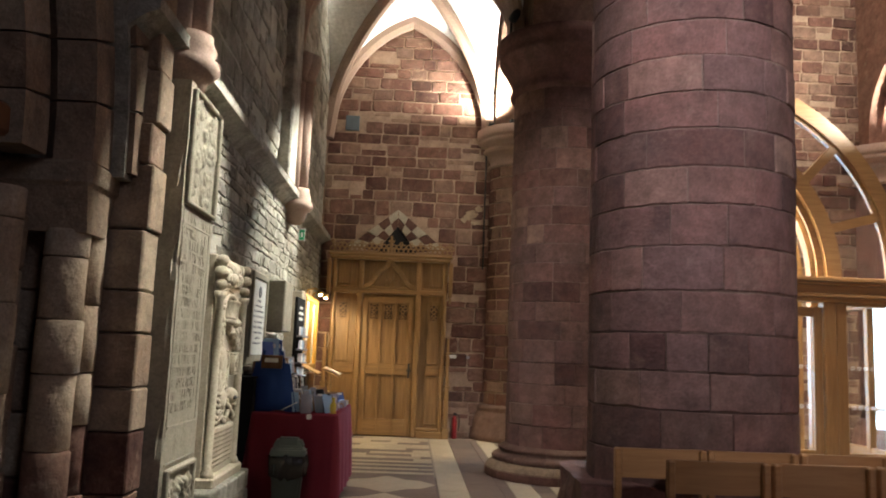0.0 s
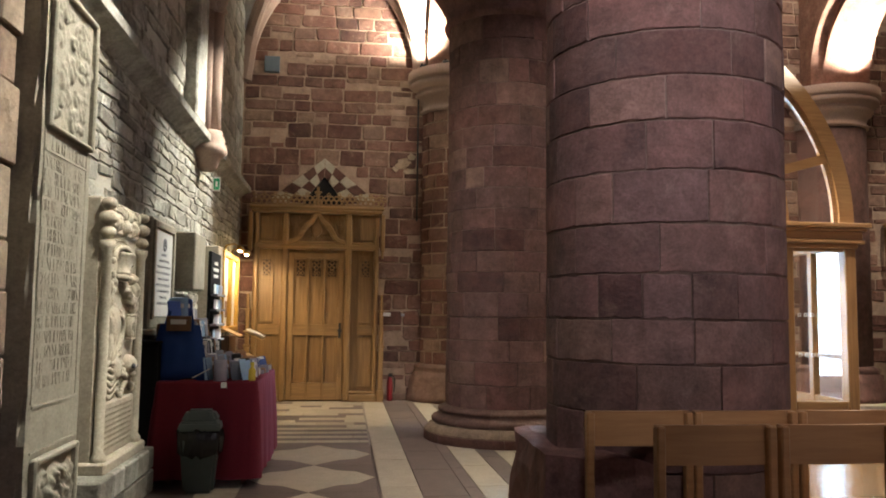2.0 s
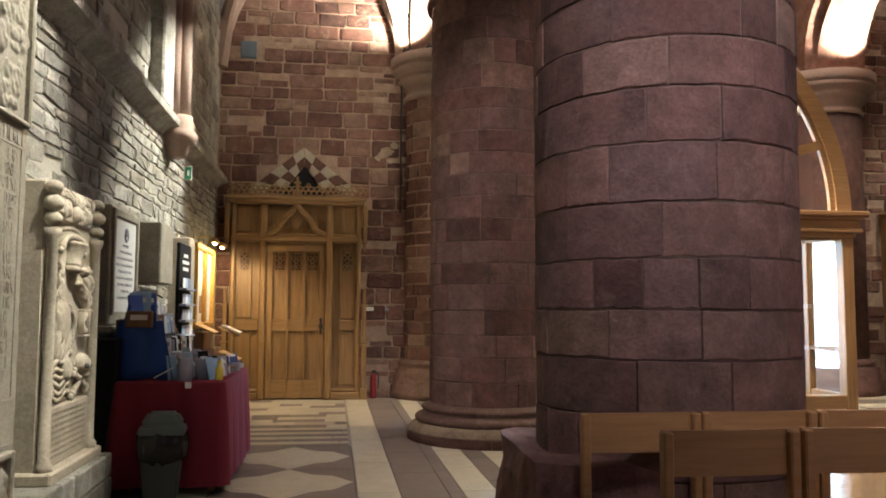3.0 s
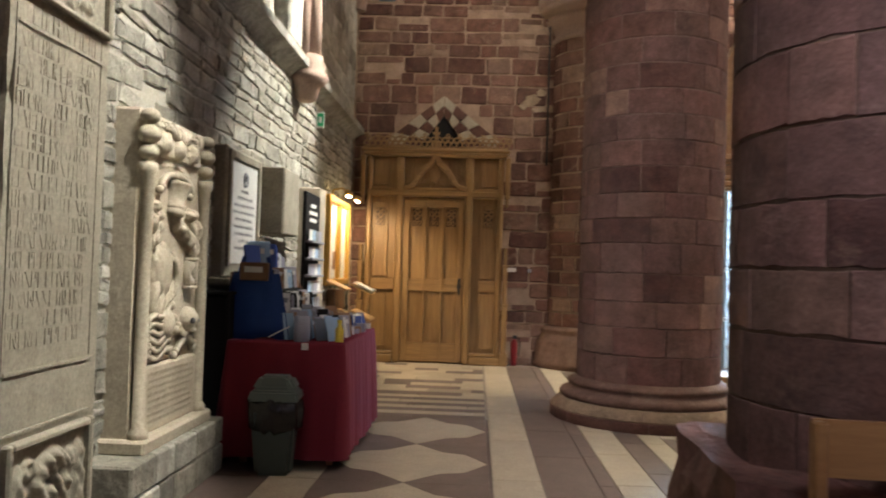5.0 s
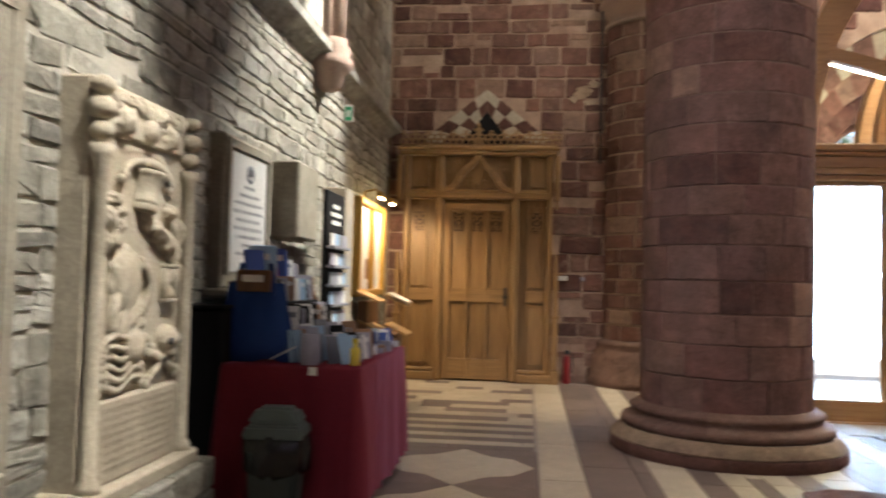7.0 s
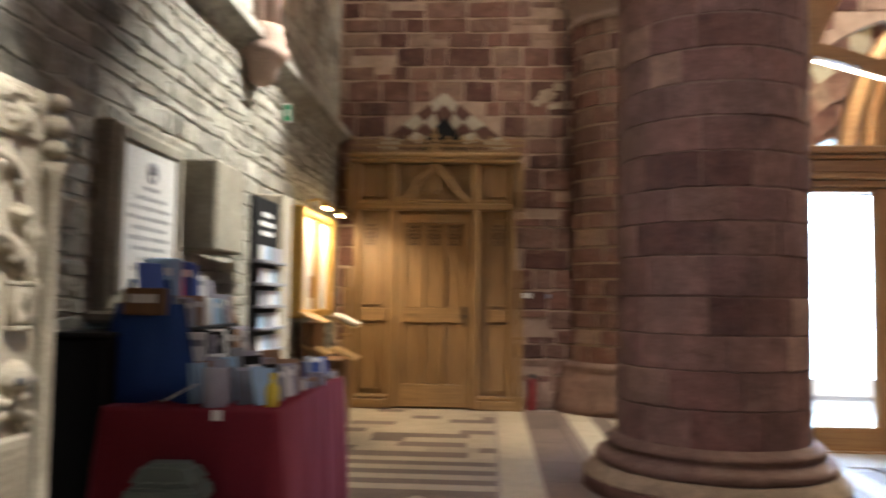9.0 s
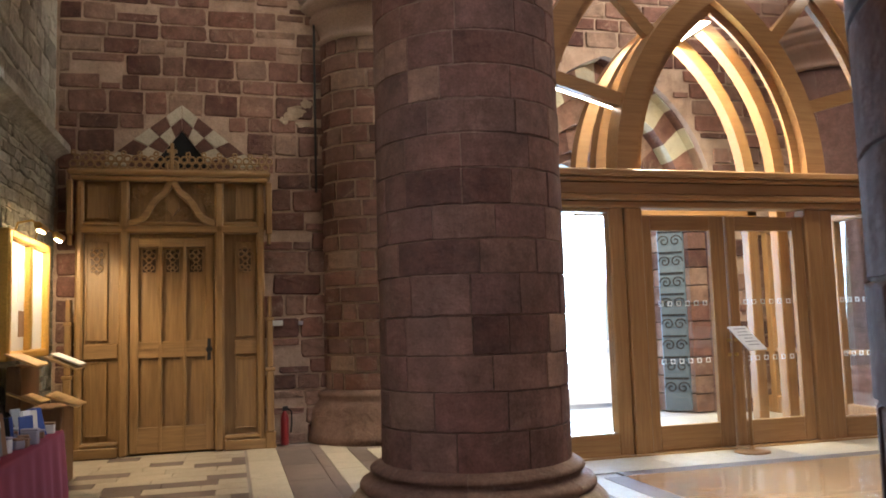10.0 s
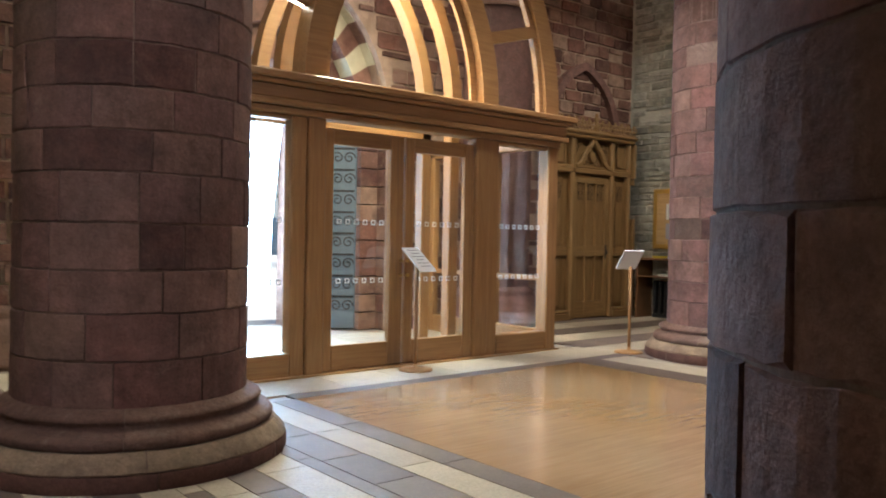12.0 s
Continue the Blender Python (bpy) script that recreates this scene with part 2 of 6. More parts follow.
M_OLD = stone("old_portal_stone", [(0.32, 0.245, 0.17), (0.26, 0.18, 0.125), (0.38, 0.305, 0.22), (0.28, 0.195, 0.135)], stain=(0.15, 0.10, 0.075), stain_amount=0.7, bump=1.0, mottle=0.35, smear=(0.42, 0.38, 0.31), smear_amount=0.4)
M_WORN = stone("pale_worn_stone", [(0.27, 0.195, 0.13), (0.31, 0.23, 0.155), (0.24, 0.165, 0.11)], bump=0.8, stain=(0.14, 0.085, 0.06), stain_amount=0.7, mottle=0.35)
M_DARKRED = stone("dark_red_stone", [(0.105, 0.050, 0.039), (0.135, 0.066, 0.050)], bump=0.6, stain=(0.07, 0.038, 0.03), mottle=0.4)
M_SAND = stone("pale_carved_stone", [(0.45, 0.40, 0.31), (0.47, 0.42, 0.33)], bump=0.35, stain=(0.31, 0.265, 0.195), stain_amount=0.6, mottle=0.15)
M_SLAB = stone("grey_inscribed_stone", [(0.29, 0.262, 0.205), (0.31, 0.28, 0.22)], bump=0.35, stain=(0.24, 0.22, 0.175), stain_amount=0.65, mottle=0.2)
M_PLASTER = stone("white_plaster", [(0.78, 0.79, 0.78), (0.8, 0.8, 0.79)], bump=0.06, stain=(0.72, 0.74, 0.75), stain_amount=0.3, fine=20)
M_RIB = stone("rib_stone", [(0.33, 0.235, 0.19), (0.38, 0.28, 0.23)], bump=0.25, stain=(0.26, 0.18, 0.145))
M_OAK = wood("carved_oak", (0.165, 0.09, 0.031), (0.315, 0.187, 0.075), 'Z', 0.5)
M_OAK_X = wood("carved_oak_level", (0.165, 0.09, 0.031), (0.315, 0.187, 0.075), 'X', 0.5)
M_PORCH = wood("porch_oak", (0.245, 0.122, 0.046), (0.385, 0.218, 0.088), 'Z', 0.38)
M_PORCH_X = wood("porch_oak_level", (0.245, 0.122, 0.046), (0.385, 0.218, 0.088), 'X', 0.38)
M_CHAIR = wood("chair_beech", (0.30, 0.15, 0.06), (0.42, 0.23, 0.10), 'X', 0.4)
M_FLOORWOOD = wood("varnished_boards", (0.37, 0.225, 0.115), (0.49, 0.315, 0.17), 'X', 0.22, coat=0.7)
M_TILE_L = stone("light_paving", [(0.40, 0.34, 0.25), (0.46, 0.395, 0.295), (0.35, 0.295, 0.225)], mottle=0.12, rough=0.6, bump=0.06, stain=(0.36, 0.31, 0.25), spec=0.35)
M_TILE_D = stone("dark_paving", [(0.135, 0.098, 0.082), (0.17, 0.125, 0.105), (0.115, 0.085, 0.075)], mottle=0.15, rough=0.6, bump=0.06, stain=(0.19, 0.145, 0.12), spec=0.35)
M_GROUT = stone("floor_joint", [(0.26, 0.22, 0.18), (0.28, 0.23, 0.19)], bump=0.1)
M_CLOTH = plain("crimson_cloth", (0.16, 0.008, 0.02), 0.9, vary=0.25, scale=90, bump=0.15)
M_CLOTH.node_tree.nodes["Principled BSDF"].inputs["Sheen Weight"].default_value = 0.35
M_CLOTH.node_tree.nodes["Principled BSDF"].inputs["Sheen Roughness"].default_value = 0.4
M_CLOTH.node_tree.nodes["Principled BSDF"].inputs["Sheen Tint"].default_value = (0.75, 0.22, 0.36, 1)
M_BIN = plain("grey_green_plastic", (0.055, 0.075, 0.07), 0.5)
M_BIN_LID = plain("pale_grey_green_plastic", (0.11, 0.14, 0.13), 0.42)
M_BAG = plain("black_bin_bag", (0.012, 0.012, 0.013), 0.22)
M_BLACK = plain("black_board", (0.010, 0.010, 0.011), 0.8, spec=0.2)
M_BLUE = plain("blue_fabric_bag", (0.012, 0.055, 0.24), 0.75, scale=60)
M_WHITE = plain("white_paper", (0.75, 0.75, 0.72), 0.7, vary=0.04)
M_MARBLE = stone("white_marble", [(0.62, 0.62, 0.58), (0.66, 0.65, 0.62)], rough=0.4, bump=0.05, stain=(0.5, 0.5, 0.47))
# oak with the shade of the tracery recesses put into its colour
M_OAK_SHADE = wood("oak_shade", (0.05, 0.026, 0.010), (0.09, 0.05, 0.02), 'Z', 0.6)
M_IRON = plain("dark_iron", (0.03, 0.032, 0.035), 0.55, metal=0.6)
M_GLASS = glass("window_glass")
M_YELLOW = stone("cream_sandstone", [(0.40, 0.36, 0.25), (0.46, 0.42, 0.31)], bump=0.3, stain=(0.40, 0.32, 0.22), mottle=0.2)
M_RACK = wood("brown_rack_wood", (0.12, 0.055, 0.025), (0.20, 0.10, 0.045), 'Z', 0.5)
M_DESK = wood("pale_desk_wood", (0.42, 0.26, 0.11), (0.58, 0.39, 0.19), 'Y', 0.45)
M_RED_PAPER = plain("red_cover", (0.5, 0.03, 0.06), 0.5)
M_BLUE_PAPER = plain("blue_cover", (0.03, 0.07, 0.28), 0.5)
M_LILAC = plain("grey_lilac_cover", (0.33, 0.32, 0.38), 0.55)
M_SKYBLUE = plain("pale_blue_cover", (0.30, 0.45, 0.62), 0.5)
M_LEMON = plain("yellow_liquid", (0.72, 0.58, 0.08), 0.25)
M_GREYCARD = plain("grey_card", (0.22, 0.23, 0.25), 0.6)
M_BROWNCARD = plain("brown_card", (0.28, 0.16, 0.09), 0.6)
# dark tone used only as painted shade in the skull's eyes
M_SOCKET_SHADE = plain("lettering", (0.08, 0.08, 0.085), 0.7)
M_EXT = plain("extinguisher_red", (0.22, 0.01, 0.014), 0.35)
M_GREEN = plain("exit_sign_green", (0.02, 0.28, 0.12), 0.5)
M_BRASS = plain("brass", (0.55, 0.36, 0.12), 0.3, metal=0.9)
M_BULB = glow("lit_bulb", (1.0, 0.72, 0.36), 40.0)
M_LED = glow("lit_strip", (1.0, 0.93, 0.78), 6.0)
M_SPOTLIT = glow("lit_spot_lens", (1.0, 0.93, 0.8), 25.0)
M_SEAT = wood("seat_wood", (0.36, 0.20, 0.09), (0.50, 0.30, 0.14), 'Y', 0.35)
M_BLUEDOOR = plain("blue_grey_door_paint", (0.10, 0.135, 0.17), 0.6, vary=0.25, scale=12)
M_BOARD = plain("pale_sign_board", (0.72, 0.73, 0.74), 0.35, vary=0.05)
M_FROST = plain("frosted_mark", (0.78, 0.82, 0.86), 0.6, vary=0.03)
M_HOUSE = stone("pale_render", [(0.62, 0.60, 0.55), (0.66, 0.63, 0.58)], bump=0.05, stain=(0.5, 0.48, 0.44))
M_SLATE = stone("roof_slate", [(0.12, 0.13, 0.14), (0.16, 0.17, 0.18)], bump=0.2)
M_BARK = stone("bark", [(0.12, 0.09, 0.06), (0.15, 0.11, 0.08)], bump=0.8)
M_LEAF = stone("leaf", [(0.05, 0.10, 0.03), (0.08, 0.14, 0.04), (0.06, 0.12, 0.05)], per="island", rough=0.6, bump=0.0)
M_ROADWAY = stone("pale_street_paving", [(0.42, 0.41, 0.39), (0.45, 0.44, 0.42)], bump=0.1, stain=(0.34, 0.33, 0.32))
M_GILT = plain("gilt_frame", (0.62, 0.38, 0.10), 0.35, metal=0.6, vary=0.3, scale=60, bump=0.3)

# ---- mesh helpers ----


def part(name, bm, material, parent=None, label="", smooth=False):
    me = bpy.data.meshes.new(name)
    bm.to_mesh(me)
    bm.free()
    me.materials.append(material)
    if smooth:
        for p in me.polygons:
            p.use_smooth = True
    ob = new(name, me)
    if parent:
        ob.parent = parent
    if label:
        ob["label"] = label
    return ob


def thing(name, label, category, at=(0, 0, 0), turn=0, group="", kind=""):
    ob = new(name)
    ob.empty_display_size = 0.1
    ob.matrix_world = pose(*at, 0, 0, turn)
    return tagged(ob, label, category, group, kind)


def box(bm, x0, x1, y0, y1, z0, z1, bevel=0.0, seg=1):
    vs = [bm.verts.new((x, y, z)) for z in (z0, z1) for y in (y0, y1) for x in (x0, x1)]
    quads = ((0, 2, 3, 1), (4, 5, 7, 6), (0, 1, 5, 4), (2, 6, 7, 3), (0, 4, 6, 2), (1, 3, 7, 5))
    fs = [bm.faces.new([vs[i] for i in q]) for q in quads]
    if bevel:
        es = {e for f in fs for e in f.edges}
        bmesh.ops.bevel(bm, geom=list(es), offset=bevel, segments=seg, affect='EDGES', profile=0.6)
    return vs


def boxed(x0, x1, y0, y1, z0, z1, bevel=0.0, seg=1):
    bm = bmesh.new()
    box(bm, x0, x1, y0, y1, z0, z1, bevel, seg)
    return bm


def lathe(profile, seg=48, a0=0.0, a1=2 * math.pi, cx=0.0, cy=0.0, bm=None):
    bm = bm or bmesh.new()
    full = abs(a1 - a0 - 2 * math.pi) < 1e-6
    cols = []
    for i in range(seg if full else seg + 1):
        a = a0 + (a1 - a0) * i / seg
        cols.append([bm.verts.new((cx + r * math.cos(a), cy + r * math.sin(a), z)) for r, z in profile])
    for i in range(seg):
        p, q = cols[i], cols[(i + 1) % len(cols)]
        for k in range(len(profile) - 1):
            bm.faces.new((p[k], q[k], q[k + 1], p[k + 1]))
    if profile[-1][0] > 1e-6 and full:
        bm.faces.new([c[-1] for c in cols])
    if profile[0][0] > 1e-6 and full:
        bm.faces.new([c[0] for c in reversed(cols)])
    return bm


def prism(bm, outline, lo, hi, axis='Y'):
    """A closed outline (u, v) given thickness from lo to hi along an axis. Y: u is x, v is z. X: u is y, v is z. Z: u is x, v is y."""
    def at(u, v, w):
        return {'Y': (u, w, v), 'X': (w, u, v), 'Z': (u, v, w)}[axis]
    a = [bm.verts.new(at(u, v, lo)) for u, v in outline]
    b = [bm.verts.new(at(u, v, hi)) for u, v in outline]
    n = len(outline)
    bm.faces.new(a)
    bm.faces.new(list(reversed(b)))
    for i in range(n):
        bm.faces.new((a[i], b[i], b[(i + 1) % n], a[(i + 1) % n]))
    bmesh.ops.recalc_face_normals(bm, faces=bm.faces)


def sweep(bm, path, w, h, up=(0, 0, 1), chamfer=0.0):
    """A bar of section w by h along a path of points."""
    rings = []
    pts = [Vector(p) for p in path]
    upv = Vector(up)
    sec = [(-w / 2, -h / 2 + chamfer), (-w / 2 + chamfer, -h / 2), (w / 2 - chamfer, -h / 2), (w / 2, -h / 2 + chamfer), (w / 2, h / 2), (-w / 2, h / 2)] if chamfer else [(-w / 2, -h / 2), (w / 2, -h / 2), (w / 2, h / 2), (-w / 2, h / 2)]
    for i, p in enumerate(pts):
        d = (pts[min(i + 1, len(pts) - 1)] - pts[max(i - 1, 0)]).normalized()
        s = d.cross(upv).normalized()
        u = s.cross(d).normalized()
        rings.append([bm.verts.new(p + s * a + u * b) for a, b in sec])
    k = len(sec)
    for a, b in zip(rings, rings[1:]):
        for i in range(k):
            bm.faces.new((a[i], a[(i + 1) % k], b[(i + 1) % k], b[i]))
    bm.faces.new(list(reversed(rings[0])))
    bm.faces.new(rings[-1])
    bmesh.ops.recalc_face_normals(bm, faces=bm.faces)


def arch_points(half, offset, n=24):
    """A pointed arch over the span -half..half: two arcs whose centres lie offset beyond the middle."""
    r = half + offset
    top = math.sqrt(r * r - offset * offset)
    a_end = math.atan2(top, offset)
    right = [(-offset + r * math.cos(a_end * i / n), r * math.sin(a_end * i / n)) for i in range(n + 1)]
    return right + [(-u, v) for u, v in reversed(right[:-1])]


# ---- plan ----
WALL_X, WEST_Y = -1.40, 13.25
BAYS = (-7.02, -2.85, 1.32, 5.49, 9.66, 13.6)
P_X, S_X, P_R = 1.77, 7.78, 0.594
NAVE_X = 4.63
SOUTH_X = 10.75
EAST_Y = -6.0
# ---- floor ----
floor = tagged(part("floor", boxed(-2.0, SOUTH_X + 0.5, EAST_Y, 14.7, -0.3, -0.012), M_GROUT), "stone paving of light and dark slabs with fine joints", "floor", kind="structure")
boards = tagged(part("nave_floor", boxed(3.12, 6.15, EAST_Y, 10.3, -0.012, 0.0), M_FLOORWOOD), "varnished light wooden boards along the nave", "floor", kind="structure")


# ---- walls ----
def wall(name, bm, mat, label):
    return tagged(part(name, bm, mat), label, "wall", kind="structure")


wall_north = wall("wall_north", boxed(WALL_X - 0.6, WALL_X, 5.05, 14.0, -0.3, 7.6), M_MORTAR_G, "old grey flagstone rubble wall with pale mortar")
PORTAL_Y, PORTAL_R = 2.55, 2.30
bm = bmesh.new()
box(bm, WALL_X - 0.6, WALL_X, EAST_Y, 0.2, -0.3, 7.6)
box(bm, WALL_X - 1.2, WALL_X - 0.6, EAST_Y, 14.0, -0.3, 7.6)
ring = [(PORTAL_Y + PORTAL_R * math.cos(math.pi * i / 24), 2.1 + PORTAL_R * math.sin(math.pi * i / 24)) for i in range(25)]
prism(bm, [(5.05, 2.1)] + ring + [(0.2, 2.1), (0.2, 7.6), (5.05, 7.6)], WALL_X - 0.6, WALL_X, 'X')
wall("wall_north_portal", bm, M_GREY, "grey stone wall above an old round-headed portal")
wall("wall_east", boxed(-2.6, SOUTH_X + 0.6, EAST_Y - 0.5, EAST_Y, -0.3, 12.5), M_MORTAR, "plain stone wall closing the church")
wall_south = wall("wall_south", boxed(SOUTH_X, SOUTH_X + 0.6, EAST_Y, 14.0, -0.3, 7.6), M_MORTAR_G, "grey flagstone rubble wall of the far aisle")
# west wall with the pointed portal in the middle
PORT_H, PORT_C, PORT_Z = 1.40, 0.55, 2.45


def pierced(half, y0, y1):
    arc = [(NAVE_X + u, PORT_Z + v) for u, v in arch_points(half, PORT_C * half / PORT_H, 16)]
    outline = [(-2.6, -0.3), (NAVE_X - half, -0.3)] + list(reversed(arc)) + [(NAVE_X + half, -0.3), (SOUTH_X + 0.6, -0.3), (SOUTH_X + 0.6, 12.5), (-2.6, 12.5)]
    bm = bmesh.new()
    prism(bm, outline, y0, y1)
    bmesh.ops.triangulate(bm, faces=bm.faces)
    return bm


wall_west = wall("wall_west", pierced(PORT_H, WEST_Y, WEST_Y + 0.1), M_MORTAR, "red sandstone west wall with pale mortar joints")
wall("wall_west_outer", pierced(0.62, WEST_Y + 1.15, WEST_Y + 1.4), M_RED, "outer skin of the red sandstone west front")
# stepped orders of the west portal, red and yellow courses
bm_r, bm_y = bmesh.new(), bmesh.new()
for k in range(4):
    h, y0 = (1.40, 1.16, 0.92, 0.70)[k], WEST_Y + 0.002 + 0.28 * k
    h2 = h + 0.34
    n = 11
    for s in (-1, 1):
        for c in range(n):
            z0, z1 = PORT_Z * c / n, PORT_Z * (c + 1) / n - 0.012
            xs = sorted((NAVE_X + s * h, NAVE_X + s * h2))
            box(bm_r, *xs, y0 + 0.11 * (k == 0), y0 + 0.28, z0, z1, 0.008)
    inner = arch_points(h, PORT_C * h / PORT_H, 9)
    outer = arch_points(h2, PORT_C * h2 / PORT_H, 9)
    for i in range(len(inner) - 1):
        q = [inner[i], outer[i], outer[i + 1], inner[i + 1]]
        bm = bm_y if i % 2 and k < 2 else bm_r
        prism(bm, [(NAVE_X + u, PORT_Z + v) for u, v in q], y0 + 0.11 * (k == 0), y0 + 0.272)
portal = thing("west_portal", "stepped pointed stone portal of red and yellow blocks", "portal", kind="structure")
part("red_course", bm_r, M_RED_J, portal)
part("yellow_course", bm_y, M_YELLOW, portal, "yellow sandstone voussoirs")


# ---- arcade ----
COURSES = [0.205, 0.225, 0.215, 0.24, 0.20, 0.23]
WIDTHS = [0.36, 0.5, 0.62, 0.72, 0.9]


def pillar_block(bm, r, a0, a1, z0, z1, proud, seed=1):
    """One curved ashlar with softened, uneven edges."""
    n = 7
    e = 0.006
    rows = []
    rnd = random.Random(seed)
    lo, hi = z0, z1
    for i in range(n + 1):
        a = a0 + (a1 - a0) * i / n
        z0 = lo + rnd.uniform(-0.001, 0.003)
        z1 = hi - rnd.uniform(-0.001, 0.003)
        e = rnd.choice((0.002, 0.003, 0.004, 0.010))
        ai = min(max(a, a0 + 0.004 / r), a1 - 0.004 / r)
        ring = [(r - 0.05, a, z0), (r - 0.007 + proud, a, z0), (r + proud, ai, z0 + e), (r + proud, ai, z1 - e), (r - 0.007 + proud, a, z1), (r - 0.05, a, z1)]
        rows.append([bm.verts.new((q * math.cos(b), q * math.sin(b), z)) for q, b, z in ring])
    for p, q in zip(rows, rows[1:]):
        for k in range(5):
            bm.faces.new((p[k], q[k], q[k + 1], p[k + 1]))
    bm.faces.new(list(reversed(rows[0])))
    bm.faces.new(rows[-1])


def block_rows(r, z0, z1, seed, gap=0.004, scale=1.0):
    rnd = random.Random(seed)
    z = z0
    while z < z1 - 0.05:
        h = rnd.choice(COURSES) * scale
        if z + h > z1 - 0.06:
            h = z1 - z
        a = rnd.uniform(0, 0.6)
        end = a + 2 * math.pi
        while a < end - 1e-6:
            w = rnd.choice(WIDTHS) * scale
            if a + w > end - 0.3:
                w = end - a
            yield a, w - gap / r, z, h - gap, rnd.uniform(-0.009, 0.007)
            a += w
        z += h


def pier(x, y, near, seed):
    p = thing("pillar", "massive round red sandstone pillar on a moulded base", "pillar", (x, y, 0), group="nave arcade pillars", kind="structure")
    part("core", lathe([(P_R - 0.0075, 0.3), (P_R - 0.0075, 4.3)], 64), M_MORTAR_P, p, "dark mortar joints", True)
    top = [(0.64, 0.166), (0.716, 0.166), (0.722, 0.170), (0.733, 0.186), (0.734, 0.206), (0.722, 0.222), (0.704, 0.229), (0.698, 0.231), (0.662, 0.246), (0.648, 0.256), (0.645, 0.268), (0.648, 0.272), (0.662, 0.280), (0.668, 0.292), (0.662, 0.306), (0.648, 0.314), (0.64, 0.317), (0.612, 0.335), (0.56, 0.342)]
    part("base_core", lathe([(0.78, 0.0), (0.78, 0.075), (0.69, 0.14), (0.62, 0.2), (0.60, 0.335), (0.5, 0.336)], 48), M_MORTAR_P, p, "dark mortar", True)
    rnd = random.Random(seed + 40)
    for name, ring, label, count in (("base", [(0.65, 0.0), (0.808, 0.0), (0.813, 0.006), (0.814, 0.072), (0.810, 0.080), (0.65, 0.082)], "dark round plinth stone", 7), ("base_slope", [(0.65, 0.083), (0.806, 0.083), (0.811, 0.086), (0.810, 0.093), (0.748, 0.158), (0.742, 0.163), (0.65, 0.165)], "pale worn sloping course", 5), ("base_moulding", top, "worn rolled moulding", 6)):
        a = rnd.uniform(0, 1)
        for k in range(count):
            w = 2 * math.pi / count
            bm = lathe(ring, 14, a + k * w + 0.004, a + (k + 1) * w - 0.004)
            for v in bm.verts:
                f = 1 + 0.010 * noise.noise(v.co * 6.0 + Vector((x, y, 0))) + 0.006 * noise.noise(v.co * 19.0)
                v.co.x *= f
                v.co.y *= f
            part(name, bm, {"base": M_DARKRED, "base_slope": M_WORN}.get(name, M_BASE), p, label, True)
    part("capital", lathe([(0.59, 4.2), (0.64, 4.22), (0.65, 4.26), (0.62, 4.30), (0.64, 4.40), (0.72, 4.55), (0.77, 4.62), (0.79, 4.66), (0.77, 4.70), (0.80, 4.74), (0.80, 4.86)], 64), M_PURPLE, p, "moulded cushion capital", True)
    if not near:
        bm = bmesh.new()
        for a, w, z, h, d in block_rows(P_R, 0.335, 4.21, seed):
            pillar_block(bm, P_R, a, a + w, z, z + h, d)
        tagged(part("block", bm, M_PURPLE_J, p), kind="stuff")
    return p


PILLARS = [pier(P_X, 9.66, True, 3), pier(P_X - 0.01, 5.49, True, 8)]
PILLARS += [pier(P_X, y, False, 5) for y in (1.32, -2.85)] + [pier(S_X, y, False, 11) for y in (9.72, 5.49, 1.32, -2.85)]


def rough_block(bm, pts, z0, z1, seed):
    prism(bm, pts, z0, z1, 'Z')
    bmesh.ops.subdivide_edges(bm, edges=bm.edges[:], cuts=4, use_grid_fill=True)
    rnd = random.Random(seed)
    for v in bm.verts:
        d = noise.noise_vector(v.co * 5.0) * 0.035 + noise.noise_vector(v.co * 14.0) * 0.014
        v.co += Vector((d.x, d.y, d.z if v.co.z > z0 + 0.01 else 0))


bm = bmesh.new()
rough_block(bm, [(1.03, 5.02), (1.5, 4.95), (1.5, 5.95), (1.07, 5.9)], 0.0, 0.62, 4)
tagged(part("broken_plinth", bm, M_PURPLE), "broken rough stone plinth against the pillar foot", "plinth")


def arcade(name, x, label, y_first):
    bm = bmesh.new()
    ys, zs = [], []
    for a, b in zip(BAYS, BAYS[1:]):
        mid, r = (a + b) / 2, (b - a) / 2 - 0.64
        ys += [a, mid - r]
        zs += [4.86, 4.86]
        for i in range(1, 20):
            t = math.pi * i / 20
            ys.append(mid - r * math.cos(t))
            zs.append(4.86 + r * math.sin(t))
        ys.append(mid + r)
        zs.append(4.86)
    ys.append(BAYS[-1])
    zs.append(4.86)
    for x0, x1, lift in ((x - 0.5, x + 0.5, 0.12), (x - 0.3, x + 0.3, 0.0)):
        cols = []
        for y, z in zip(ys, zs):
            lf = lift if z > 4.87 else 0.0
            cols.append([bm.verts.new(c) for c in ((x0, y, z + lf), (x1, y, z + lf), (x1, y, 12.5 - lift), (x0, y, 12.5 - lift))])
        for a, b in zip(cols, cols[1:]):
            for i in range(4):
                bm.faces.new((a[i], b[i], b[(i + 1) % 4], a[(i + 1) % 4]))
    bmesh.ops.recalc_face_normals(bm, faces=bm.faces)
    return wall(name, bm, M_RED, label)


arcade("wall_arcade_north", P_X, "red sandstone wall carried on round arches", 0)
arcade("wall_arcade_south", S_X, "red sandstone wall carried on round arches", 0)
tagged(part("ceiling_nave", boxed(P_X - 0.5, S_X + 0.5, EAST_Y, 14.7, 12.5, 12.8), M_PLASTER), "pale plastered nave ceiling", "ceiling", kind="structure")
